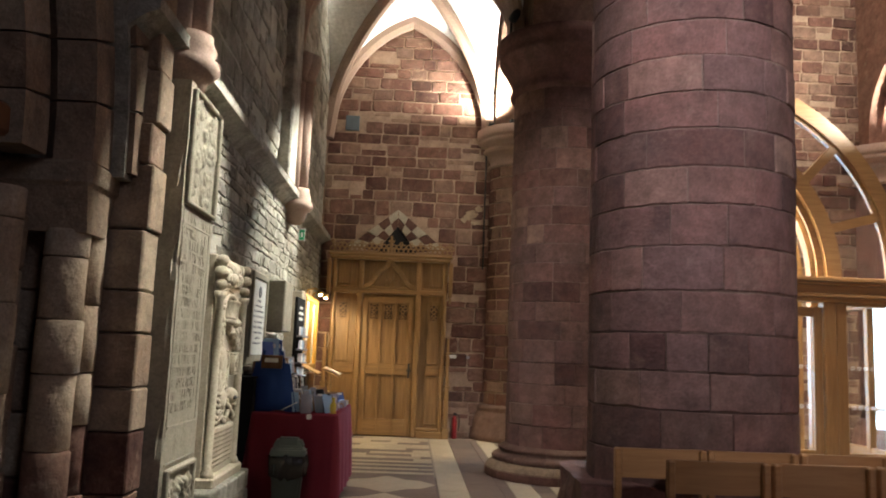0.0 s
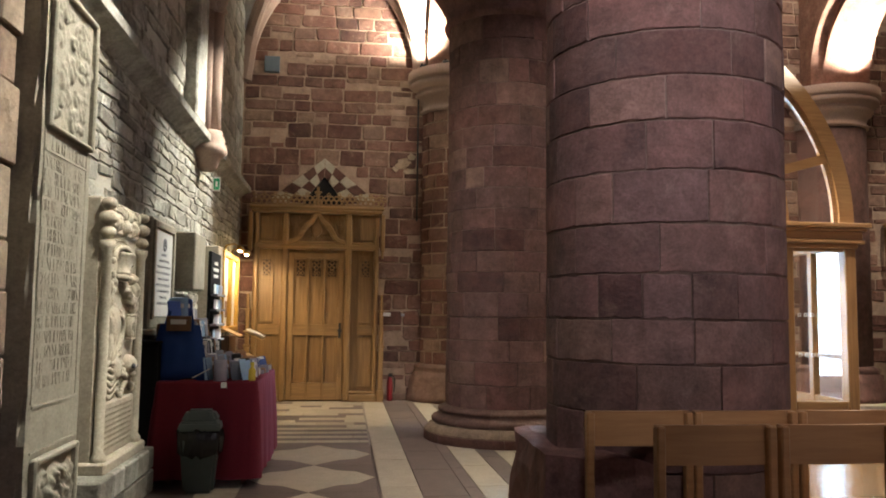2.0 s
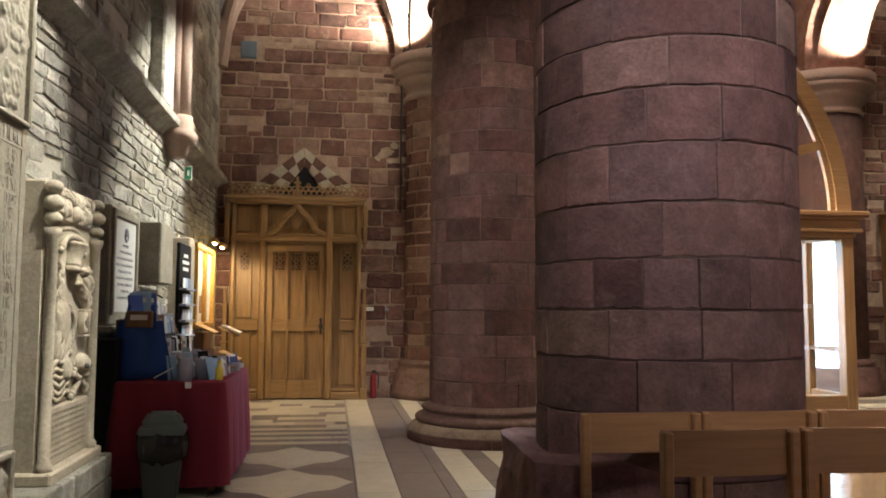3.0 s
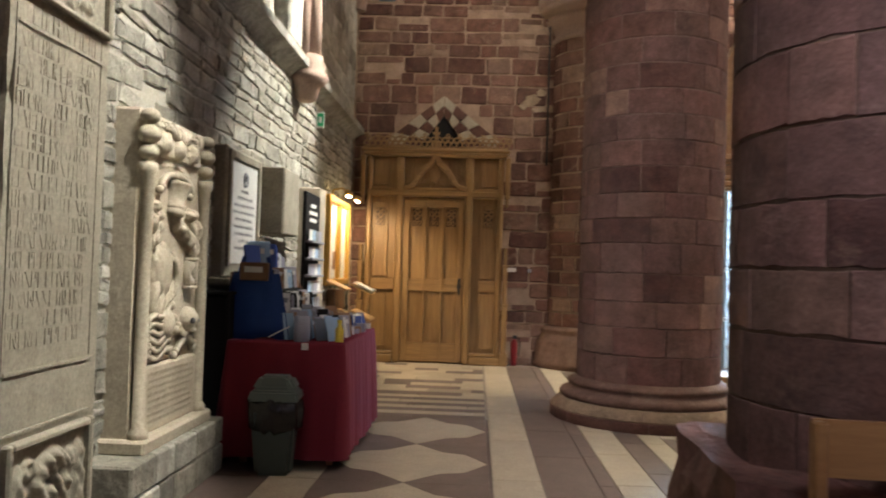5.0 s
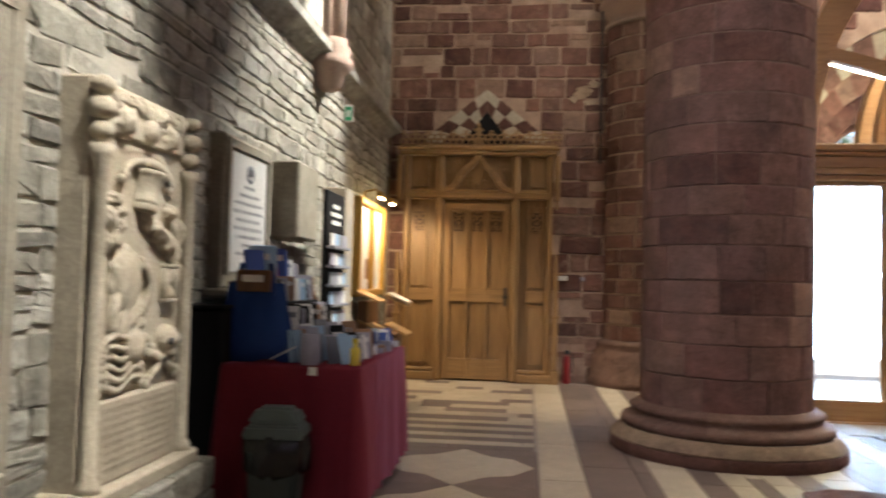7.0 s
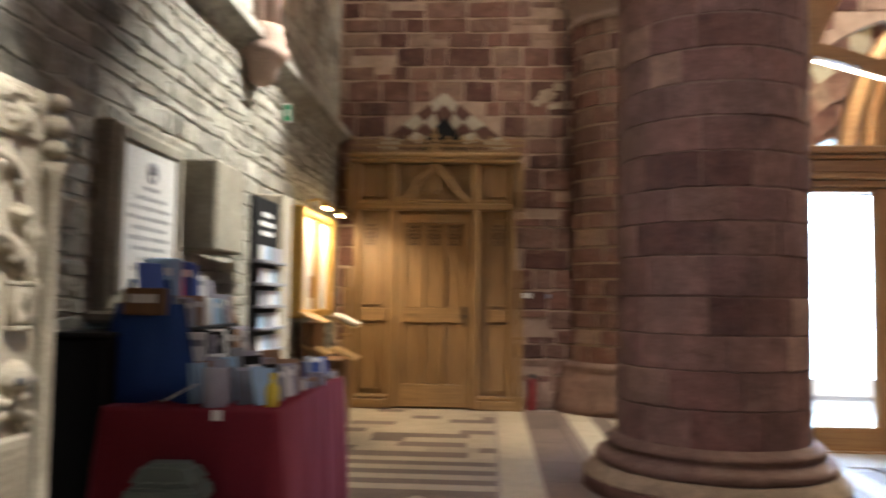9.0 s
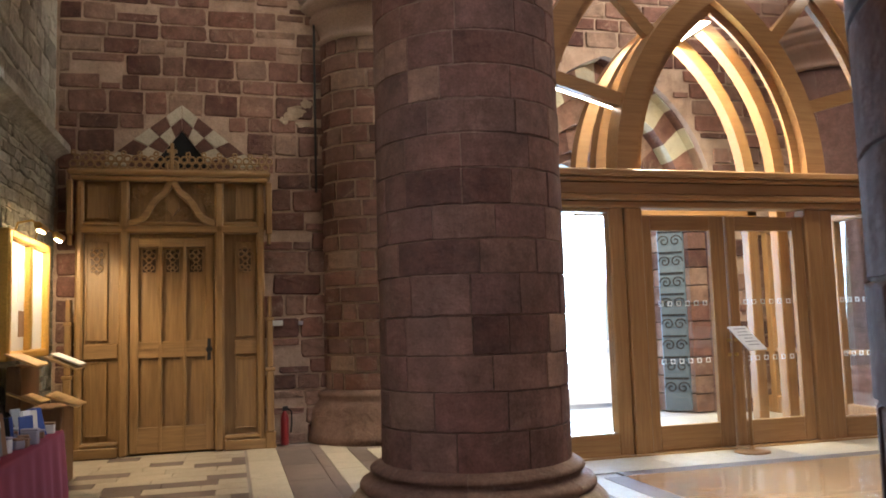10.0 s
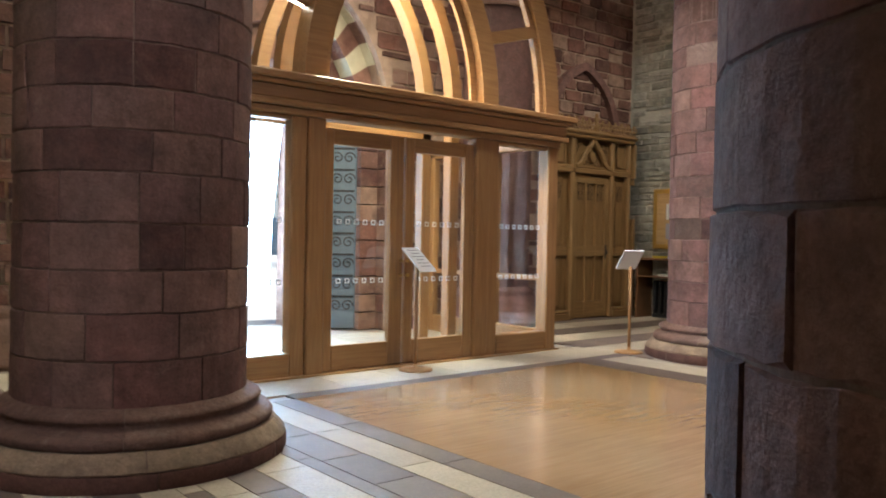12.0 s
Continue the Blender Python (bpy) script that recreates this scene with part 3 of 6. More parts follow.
tagged(part("ceiling_south", boxed(S_X + 0.5, SOUTH_X + 0.6, EAST_Y, 14.7, 7.2, 7.6), M_PLASTER), "white plastered ceiling of the far aisle", "ceiling", kind="structure")

# ---- vault over the north aisle ----
V_X, V_W, V_Z, V_H = -0.09, 1.31, 4.66, 1.98


def rise(u):
    """Height of a pointed arch over -1..1, from 0 at the ends to 1."""
    u = min(1.0, abs(u))
    c = 0.45
    r = 1 + c
    return math.sqrt(max(0.0, r * r - (u + c) ** 2)) / math.sqrt(r * r - c * c)


def vault(y0, y1):
    bm = bmesh.new()
    n = 36
    grid = []
    for j in range(n + 1):
        v = -1 + 2 * j / n
        grid.append([bm.verts.new((V_X + (-1 + 2 * i / n) * V_W, (y0 + y1) / 2 + v * (y1 - y0) / 2, V_Z + V_H * max(rise(-1 + 2 * i / n), 1.04 * rise(v)))) for i in range(n + 1)])
    for j in range(n):
        for i in range(n):
            bm.faces.new((grid[j][i], grid[j + 1][i], grid[j + 1][i + 1], grid[j][i + 1]))
    return bm


for a, b in zip(BAYS, BAYS[1:]):
    b = min(b, WEST_Y)
    tagged(part("ceiling_vault", vault(a, b), M_PLASTER), "white plastered groin vault between stone ribs", "ceiling", kind="structure")
    steps = [k / 20 for k in range(-20, 21)]
    for sgn in (-1, 1):
        bm = bmesh.new()
        sweep(bm, [(V_X + s * V_W * 0.99, (a + b) / 2 + sgn * s * (b - a) / 2, V_Z - 0.05 + V_H * rise(s)) for s in steps], 0.15, 0.17, chamfer=0.05)
        tagged(part("vault_rib", bm, M_RIB), "pale red stone diagonal rib under the vault", "rib", kind="structure")
    bm = bmesh.new()
    sweep(bm, [(V_X + s * V_W * 0.98, b - 0.10, V_Z - 0.07 + V_H * rise(s)) for s in steps], 0.2, 0.18, chamfer=0.06)
    tagged(part("vault_rib", bm, M_RIB), "pale red stone arch rib against the wall", "rib", kind="structure")
tagged(part("ceiling_roof", boxed(-2.6, P_X - 0.5, EAST_Y, 14.0, 7.6, 7.8), M_PLASTER), "roof over the aisle vault", "ceiling", kind="structure")

# ---- respond at the end of the arcade ----
CAPITAL = [(0.56, 4.20), (0.60, 4.205), (0.618, 4.225), (0.618, 4.245), (0.60, 4.262), (0.578, 4.27), (0.582, 4.32), (0.61, 4.39), (0.655, 4.43), (0.668, 4.435), (0.692, 4.47), (0.692, 4.50), (0.67, 4.515), (0.672, 4.535), (0.72, 4.56), (0.765, 4.585), (0.778, 4.61), (0.772, 4.64), (0.752, 4.655), (0.755, 4.67), (0.795, 4.685), (0.80, 4.70), (0.80, 4.82)]
resp = thing("respond", "half-round red sandstone column with pale joints against the end wall", "column", (1.80, 13.33, 0), kind="structure")
part("core", lathe([(0.558, 0.5), (0.558, 4.3)], 40), M_MORTAR, resp, "pale mortar", True)
part("base", lathe([(0.76, 0), (0.76, 0.08), (0.74, 0.1), (0.72, 0.3), (0.66, 0.41), (0.635, 0.43), (0.66, 0.465), (0.64, 0.5), (0.60, 0.52), (0.57, 0.53)], 40), M_BASE, resp, "worn moulded base", True)
part("capital", lathe(CAPITAL, 56), M_RIB, resp, "moulded capital", True)

resp2 = thing("respond", "half-round dark red sandstone column at the far arcade's end", "column", (S_X - 0.03, 13.33, 0), kind="structure")
part("shaft", lathe([(0.575, 0.5), (0.575, 4.3)], 40), M_PURPLE, resp2, "", True)
part("base", lathe([(0.76, 0), (0.76, 0.08), (0.74, 0.1), (0.72, 0.3), (0.66, 0.41), (0.635, 0.43), (0.66, 0.465), (0.58, 0.53)], 40), M_PURPLE, resp2, "worn moulded base", True)
part("capital", lathe(CAPITAL, 56), M_RIB, resp2, "moulded capital", True)

# ---- string course, corbels and wall shafts ----
bm = bmesh.new()
prism(bm, [(WALL_X + 0.001, 2.86), (WALL_X + 0.10, 2.93), (WALL_X + 0.16, 2.95), (WALL_X + 0.16, 3.02), (WALL_X + 0.001, 3.08)], 4.7, 13.15, 'Y')
tagged(part("string_course", bm, M_GREY), "weathered projecting stone string course", "moulding", kind="structure")


def wall_shaft(y, x=WALL_X):
    s = thing("wall_shaft", "clustered stone wall shaft rising from a rounded corbel", "wall shaft", (x + 0.02, y, 0), group="wall shafts", kind="structure")
    part("corbel", lathe([(0.0, 2.66), (0.06, 2.67), (0.10, 2.70), (0.125, 2.80), (0.15, 2.82), (0.19, 2.86), (0.19, 2.91), (0.15, 2.95), (0.17, 2.99), (0.14, 3.04), (0.14, 3.08)], 28, cx=0.09), M_RIB, s, "turned corbel", True)
    for dy, dx, r in ((-0.10, 0.06, 0.065), (0.0, 0.13, 0.08), (0.10, 0.06, 0.065)):
        part("shaft", lathe([(r, 3.05), (r, 4.35)], 18, cx=dx, cy=dy), M_RIB, s, "", True)
        part("capital", lathe([(r, 4.32), (r + 0.03, 4.35), (r + 0.01, 4.40), (r + 0.05, 4.52), (r + 0.07, 4.56), (r + 0.07, 4.66)], 18, cx=dx, cy=dy), M_RIB, s, "small moulded capital", True)
    return s


wall_shaft(9.86)
wall_shaft(5.38)
# pilaster strip beside the shaft
tagged(part("pilaster", boxed(WALL_X - 0.01, WALL_X + 0.13, 9.1, 9.55, 3.05, 5.2, 0.02), M_GREY), "pale squared stone pilaster above the string course", "pilaster", kind="structure")

# ---- old portal in the aisle wall ----
op = thing("old_portal", "worn round-headed stone doorway of clustered shafts", "portal", kind="structure")


PIER_Y0, PIER_Y1 = 4.96, 5.19


def drum_shaft(x, y, r, z0, z1, seed, label):
    rnd = random.Random(seed)
    z = z0
    while z < z1:
        h = min(rnd.uniform(0.26, 0.42), z1 - z)
        if z1 - z - h < 0.1:
            h = z1 - z
        d = rnd.uniform(-0.006, 0.006)
        part("drum", lathe([(r - 0.008, z + 0.002), (r + d * 0.6, z + 0.009), (r + d, z + h * 0.5), (r + d * 0.7, z + h - 0.009), (r - 0.008, z + h - 0.002)], 20, cx=x + d, cy=y - d), M_RED if z < 0.55 else M_OLD_PALE, op, "", True)
        z += h


def pier_blocks(x0, x1, y0, y1, z0, z1, seed):
    rnd = random.Random(seed)
    z = z0
    while z < z1:
        h = min(rnd.uniform(0.22, 0.36), z1 - z)
        if z1 - z - h < 0.1:
            h = z1 - z
        d = rnd.uniform(-0.01, 0.01)
        part("block", boxed(x0, x1 + d, y0 + d, y1 + d, z + 0.004, z + h - 0.004, 0.009), M_RED if z < 0.5 and rnd.random() < 0.75 else M_OLD, op)
        z += h


pier_blocks(-1.9, -1.30, PIER_Y0, PIER_Y1, 0, 4.6, 1)
pier_blocks(-1.9, -1.60, 4.85, PIER_Y0 - 0.005, 0, 1.8, 2)
drum_shaft(-1.555, 4.91, 0.07, 0.12, 1.80, 6, "shaft")
drum_shaft(-1.60, 4.74, 0.105, 0.12, 1.80, 3, "shaft")
pier_blocks(-1.96, -1.73, 4.53, 4.62, 0, 1.85, 5)
drum_shaft(-1.78, 4.44, 0.10, 0.12, 1.95, 4, "shaft")
part("impost", boxed(-1.95, -1.46, 4.60, 4.99, 2.0, 2.13, 0.02), M_OLD, op, "worn projecting impost")
bm = bmesh.new()
prism(bm, [(4.66, 1.78), (4.90, 1.78), (4.97, 2.0), (4.62, 2.0)], -1.9, -1.48, 'X')
part("capital", bm, M_OLD, op, "worn cushion capital")
part("base", boxed(-1.85, -1.42, 4.53, 4.9, 0, 0.12, 0.02), M_OLD, op)
for r, w, xx in ((2.42, 0.2, -1.47), (2.20, 0.26, -1.60), (1.88, 0.24, -1.78)):
    n = 22
    for i in range(n):
        a0, a1 = math.pi * i / n + 0.004, math.pi * (i + 1) / n - 0.004
        bm = bmesh.new()
        path = [(xx, PORTAL_Y + r * math.cos(a0 + (a1 - a0) * k / 3), 2.12 + r * math.sin(a0 + (a1 - a0) * k / 3)) for k in range(4)]
        sweep(bm, path, w, w, up=(1, 0, 0), chamfer=0.07)
        part("voussoir", bm, M_OLD, op)
olddoor = thing("boarded_door", "dark brown panelled wooden door in a deep frame", "door", kind="structure")
part("panel", boxed(-2.0, -1.96, 0.3, 4.3, 0, 2.15), M_RACK, olddoor)
part("frame", boxed(-1.96, -1.84, 4.16, 4.34, 0, 2.25, 0.015), M_RACK, olddoor)
part("lintel", boxed(-1.96, -1.72, 0.3, 4.36, 2.15, 2.3, 0.02), M_RACK, olddoor, "moulded lintel")
for y in (2.4, 3.0, 3.6):
    part("stile", boxed(-1.96, -1.93, y - 0.06, y + 0.06, 0, 2.15, 0.008), M_RACK, olddoor)
bm = bmesh.new()
box(bm, -1.99, -1.95, 0.2, 4.9, 2.3, 4.6)
wall("wall_tympanum", bm, M_GREY, "plain stone infill above the old door")
# ---- oak door screens ----


def torus(bm, c, ring, tube, axis='Y', n=12, k=6):
    rows = []
    for i in range(n):
        a = 2 * math.pi * i / n
        row = []
        for j in range(k):
            b = 2 * math.pi * j / k
            q = ring + tube * math.cos(b)
            u, v, w = q * math.cos(a), q * math.sin(a), tube * math.sin(b)
            row.append(bm.verts.new(Vector(c) + (Vector((u, w, v)) if axis == 'Y' else Vector((w, u, v)) if axis == 'X' else Vector((u, v, w)))))
        rows.append(row)
    for i in range(n):
        for j in range(k):
            bm.faces.new((rows[i][j], rows[(i + 1) % n][j], rows[(i + 1) % n][(j + 1) % k], rows[i][(j + 1) % k]))


def quatrefoil(bm, x, y, z, s):
    for dx, dz in ((0, s), (0, -s), (s, 0), (-s, 0)):
        torus(bm, (x + dx, y, z + dz), s * 0.82, s * 0.24, n=10, k=5)


def raised_panel(x0, x1, y, z0, z1):
    """A sunk field with a moulded edge, front at y."""
    bm = bmesh.new()
    box(bm, x0, x1, y + 0.022, y + 0.03, z0, z1)
    for a in ((x0, x0 + 0.014, z0, z1), (x1 - 0.014, x1, z0, z1), (x0 + 0.014, x1 - 0.014, z0, z0 + 0.014), (x0 + 0.014, x1 - 0.014, z1 - 0.014, z1)):
        box(bm, a[0], a[1], y + 0.008, y + 0.022, a[2], a[3], 0.004)
    return bm


def oak_screen(cx, label):
    s = thing("oak_door_screen", label, "door", (cx, 13.0, 0), group="oak door screens", kind="structure")
    part("backing", boxed(-0.88, 0.88, 0.06, 0.24, 0, 2.70), M_OAK, s)
    for x0, x1 in ((-0.88, -0.81), (-0.49, -0.40), (0.40, 0.49), (0.81, 0.88)):
        part("post", boxed(x0, x1, -0.045, 0.06, 0.0, 2.66, 0.02), M_OAK, s)
    part("transom", boxed(-0.885, 0.885, -0.045, 0.06, 2.135, 2.215, 0.014), M_OAK_X, s)
    part("transom", boxed(-0.883, 0.883, -0.03, 0.06, 2.215, 2.25, 0.008), M_OAK_X, s)
    part("cornice", boxed(-0.92, 0.92, -0.09, 0.2, 2.65, 2.70, 0.015), M_OAK_X, s)
    part("cornice", boxed(-0.95, 0.95, -0.12, 0.2, 2.70, 2.755, 0.02), M_OAK_X, s)
    for x0, x1 in ((-0.90, -0.49), (0.49, 0.90)):
        part("skirting", boxed(x0, x1, -0.06, 0.06, 0, 0.10, 0.01), M_OAK_X, s)
        part("skirting", boxed(x0, x1, -0.04, 0.06, 0.10, 0.145, 0.015), M_OAK_X, s)
        m = (x0 + x1) / 2
        part("rail", boxed(x0 + 0.10, x1 - 0.01, 0.012, 0.06, 0.93, 1.07, 0.006), M_OAK_X, s)
        for z0, z1 in ((0.2, 0.9), (1.1, 2.06)):
            part("side_panel", raised_panel(m - 0.10, m + 0.10, 0.02, z0, z1), M_OAK, s)
        bm = bmesh.new()
        quatrefoil(bm, m, 0.03, 1.93, 0.037)
        quatrefoil(bm, m, 0.03, 1.80, 0.03)
        # darkened plate painted as recess shade behind the side tracery
        part("dark_ground", boxed(m - 0.055, m + 0.055, 0.034, 0.0415, 1.76, 1.985), M_OAK_SHADE, s, "oak ground darkened as the shade behind the tracery")
        part("tracery", bm, M_OAK, s, "carved quatrefoil tracery", True)
        part("top_panel", raised_panel(x0 + 0.11, x1 - 0.10, 0.0, 2.28, 2.62), M_OAK, s)
    for x in (-0.93, 0.93):
        bm = bmesh.new()
        for z0, z1, w in ((0.0, 0.16, 0.05), (0.16, 0.75, 0.035), (0.75, 0.79, 0.05), (0.79, 1.25, 0.028), (1.25, 1.29, 0.04), (1.29, 1.5, 0.02)):
            box(bm, x - w, x + w, -0.08, 0.04, z0, z1, 0.008)
        part("buttress", bm, M_OAK, s, "stepped carved buttress")
        bm = bmesh.new()
        box(bm, x - 0.03, x + 0.03, -0.08, 0.04, 2.12, 2.65, 0.01)
        box(bm, x - 0.018, x + 0.018, -0.06, 0.02, 2.02, 2.12, 0.008)
        part("pendant", bm, M_OAK, s)
    # ogee canopy over the door
    for sgn in (-1, 1):
        pts = [(sgn * u, -0.03, v) for u, v in ((0.40, 2.235), (0.31, 2.26), (0.245, 2.32), (0.20, 2.41), (0.14, 2.49), (0.07, 2.54), (0.03, 2.61), (0.004, 2.74))]
        bm = bmesh.new()
        sweep(bm, pts, 0.07, 0.045, up=(0, 1, 0), chamfer=0.012)
        part("ogee", bm, M_OAK_X, s, "carved ogee moulding")
        bm = bmesh.new()
        for dx, z, q in ((0.30, 2.56, 0.05), (0.34, 2.47, 0.04), (0.22, 2.59, 0.035), (0.36, 2.40, 0.03), (0.13, 2.34, 0.045), (0.20, 2.31, 0.03), (0.12, 2.44, 0.03)):
            quatrefoil(bm, sgn * dx, 0.028, z, q * 0.8)
        part("carving", bm, M_OAK, s, "carved leaf spandrel", True)
    part("carved_ground", boxed(-0.39, 0.39, 0.045, 0.058, 2.26, 2.64), M_OAK, s)
    bm = bmesh.new()
    prism(bm, [(-0.06, 2.47), (-0.06, 2.38), (0, 2.31), (0.06, 2.38), (0.06, 2.47)], -0.01, 0.06)
    part("shield", bm, M_OAK, s, "carved shield")
    # pierced cresting
    bm = bmesh.new()
    for i in range(25):
        x = -0.90 + 0.075 * i
        torus(bm, (x, -0.06, 2.805), 0.034, 0.010, n=10, k=5)
        torus(bm, (x + 0.0375, -0.06, 2.865), 0.030, 0.010, n=10, k=5)
    box(bm, -0.93, 0.93, -0.075, -0.045, 2.755, 2.768)
    for i in range(13):
        x = -0.9 + 0.15 * i
        torus(bm, (x, -0.06, 2.92), 0.02, 0.009, n=8, k=5)
    part("cresting", bm, M_OAK_X, s, "pierced carved cresting", True)
    bm = bmesh.new()
    box(bm, -0.018, 0.018, -0.085, -0.05, 2.68, 3.03, 0.006)
    box(bm, -0.05, 0.05, -0.085, -0.05, 2.93, 2.965, 0.006)
    torus(bm, (0, -0.068, 2.80), 0.055, 0.014)
    part("finial", bm, M_OAK, s, "cross finial")
    # the door leaf
    leaf = part("door_leaf", boxed(-0.39, 0.39, 0.042, 0.06, 0.012, 2.10, 0.004), M_OAK, s, "panelled oak door leaf")
    for x0, x1 in ((-0.39, -0.31), (-0.13, -0.095), (0.095, 0.13), (0.31, 0.39)):
        part("stile", boxed(x0, x1, -0.004, 0.042, 0.02, 2.095, 0.006), M_OAK, leaf)
    for z0, z1 in ((0.02, 0.26), (0.92, 1.08), (2.0, 2.095)):
        part("rail", boxed(-0.388, 0.388, 0.0, 0.042, z0, z1, 0.006), M_OAK_X, leaf)
    for x in (-0.22, 0.0, 0.22):
        bm = bmesh.new()
        quatrefoil(bm, x, 0.026, 1.915, 0.034)
        quatrefoil(bm, x, 0.026, 1.80, 0.026)
        # same darkened plate for the shade behind the leaf's tracery
        part("dark_ground", boxed(x - 0.06, x + 0.06, 0.034, 0.041, 1.755, 1.98), M_OAK_SHADE, leaf, "oak ground darkened as the shade behind the tracery")
        part("tracery", bm, M_OAK, leaf, "carved quatrefoil tracery", True)
    bm = bmesh.new()
    for i in range(11):
        quatrefoil(bm, -0.29 + 0.057 * i, 0.0, 1.0, 0.012)
    part("carved_band", bm, M_OAK_X, leaf, "carved leaf band", True)
    bm = boxed(0.325, 0.365, -0.005, 0.01, 0.88, 1.10, 0.004)
    torus(bm, (0.345, -0.02, 0.99), 0.025, 0.007)
    part("handle", bm, M_IRON, leaf, "black iron ring handle", False)
    return s


oak_screen(-0.275, "carved oak door screen with quatrefoil tracery and a closed door")
oak_screen(9.53, "dark carved oak door screen with a closed door in the far aisle")

# ---- chequered niche above the door ----
niche = thing("relieving_arch", "pointed relieving arch of chequered pale and red stones", "arch", (-0.2, WEST_Y, 0), kind="structure")
def gable(along, out):
    """A point on the sloping side: along from foot to top, out from the hollow to the rim."""
    return ((0.31 + 0.47 * out) * (1 - along), 2.83 + 0.04 * out + (0.40 + 0.23 * out) * along)


for sgn in (-1, 1):
    for row in range(2):
        for k in range(5):
            q = [gable((k + da) / 5, (row + do) / 2) for da, do in ((0.03, 0.03), (0.03, 0.97), (0.97, 0.97), (0.97, 0.03))]
            bm = bmesh.new()
            prism(bm, [(sgn * max(u, 0.003), v) for u, v in q], -0.035 - 0.012 * ((k + row) % 2), 0.03)
            part("voussoir", bm, M_SAND if (k + row) % 2 else M_DARKRED, niche, "pale stone" if (k + row) % 2 else "dark red stone")
# no hollow is cut here, a flat black plate gives its shade
bm = bmesh.new()
prism(bm, [(-0.31, 2.76), (0.31, 2.76), (0.30, 2.84), (0.0, 3.23), (-0.30, 2.84)], -0.008, 0.03)
part("recess", bm, M_BLACK, niche, "flat black plate for the shade of the hollow under the arch")

# ---- glazed porch ----
PY = 11.06
porch = thing("porch", "oak and glass draught porch with a pointed arch over double doors", "porch", kind="structure")


def pane(x0, x1, z0, z1, y=PY + 0.05, parent=porch):
    g = part("pane", boxed(x0, x1, y, y + 0.008, z0, z1), M_GLASS, parent, "clear glass pane")
    g.visible_shadow = False
    return g


def marks(x0, x1, z, y, parent):
    bm = bmesh.new()
    n = max(1, int((x1 - x0) / 0.085))
    for i in range(n):
        c = x0 + (i + 0.5) * (x1 - x0) / n
        for a in ((c - 0.022, c + 0.022, z + 0.014, z + 0.022), (c - 0.022, c + 0.022, z - 0.022, z - 0.014), (c - 0.022, c - 0.014, z - 0.014, z + 0.014), (c + 0.014, c + 0.022, z - 0.014, z + 0.014)):
            box(bm, a[0], a[1], y - 0.003, y - 0.001, a[2], a[3])
    part("square_marks", bm, M_FROST, parent, "row of small frosted squares")


for x0, x1 in ((2.62, 2.78), (3.48, 3.62), (3.62, 3.79), (5.48, 5.65), (5.65, 5.80), (6.49, 6.64)):
    inset = 0.0 if x0 in (2.62, 3.62, 5.48, 6.49) else 0.025
    part("post", boxed(x0, x1, PY - 0.02 + inset, PY + 0.14, 0, 2.14, 0.012), M_PORCH, porch)
for x0, x1 in ((2.78, 3.48), (5.80, 6.49)):
    part("base_rail", boxed(x0, x1, PY - 0.005, PY + 0.12, 0, 0.20, 0.01), M_PORCH_X, porch)
    part("head_rail", boxed(x0, x1, PY + 0.005, PY + 0.12, 2.10, 2.14, 0.01), M_PORCH_X, porch)
    pane(x0, x1, 0.20, 2.10)
    for z in (1.288, 0.779):
        marks(x0 + 0.04, x1 - 0.04, z, PY + 0.05, porch)
part("sill", boxed(2.6, 6.66, PY - 0.06, PY + 0.14, -0.01, 0.012, 0.004), M_PORCH_X, porch)
for z0, z1, d in ((2.14, 2.20, 0.03), (2.20, 2.25, 0.09), (2.25, 2.36, 0.07), (2.36, 2.40, 0.11), (2.40, 2.46, 0.15)):
    part("cornice", boxed(2.62 - d, 6.64 + d, PY - d, PY + 0.16, z0, z1, 0.012), M_PORCH_X, porch)
for name, x0, x1, gx0, gx1 in (("door_left", 3.79, 4.632, 3.885, 4.475), ("door_right", 4.638, 5.48, 4.745, 5.355)):
    d = part("glazed_door", boxed(x0 + 0.006, gx0, PY + 0.015, PY + 0.075, 0.015, 2.07, 0.008), M_PORCH, porch, "glazed oak door leaf")
    part("stile", boxed(gx1, x1 - 0.006, PY + 0.015, PY + 0.075, 0.015, 2.07, 0.008), M_PORCH, d)
    part("bottom_rail", boxed(gx0, gx1, PY + 0.018, PY + 0.072, 0.015, 0.23, 0.006), M_PORCH_X, d)
    part("top_rail", boxed(gx0, gx1, PY + 0.018, PY + 0.072, 1.94, 2.07, 0.006), M_PORCH_X, d)
    pane(gx0, gx1, 0.23, 1.94, PY + 0.04, d)
    for z in (1.288, 0.779):
        marks(gx0 + 0.03, gx1 - 0.03, z, PY + 0.04, d)
    hx = 4.60 if name == "door_left" else 4.67
    bm = bmesh.new()
    for z in (0.82, 0.95):
        lathe([(0.0, -0.02), (0.016, -0.02), (0.016, 0.0), (0.0, 0.0)], 12, bm=bm, cx=hx, cy=0)
        for v in bm.verts:
            if abs(v.co.y) < 0.03 and v.co.z < 0.1:
                v.co = Vector((v.co.x, PY + 0.012 + v.co.z, z + v.co.y))
    part("knob", bm, M_BRASS, d, "small brass knob")


def ladder(half, off, w, y, depth, mat, z0=2.46, label=""):
    bm = bmesh.new()
    sweep(bm, [(NAVE_X + u, y, z0 + v) for u, v in arch_points(half, off, 28)], depth, w, up=(0, 1, 0))
    return part("arch", bm, mat, porch, label)


ladder(1.90, 0.75, 0.13, PY + 0.05, 0.20, M_PORCH_X, label="outer pointed arch of oak")
ladder(1.80, 0.75, 0.06, PY + 0.05, 0.12, M_PORCH_X)
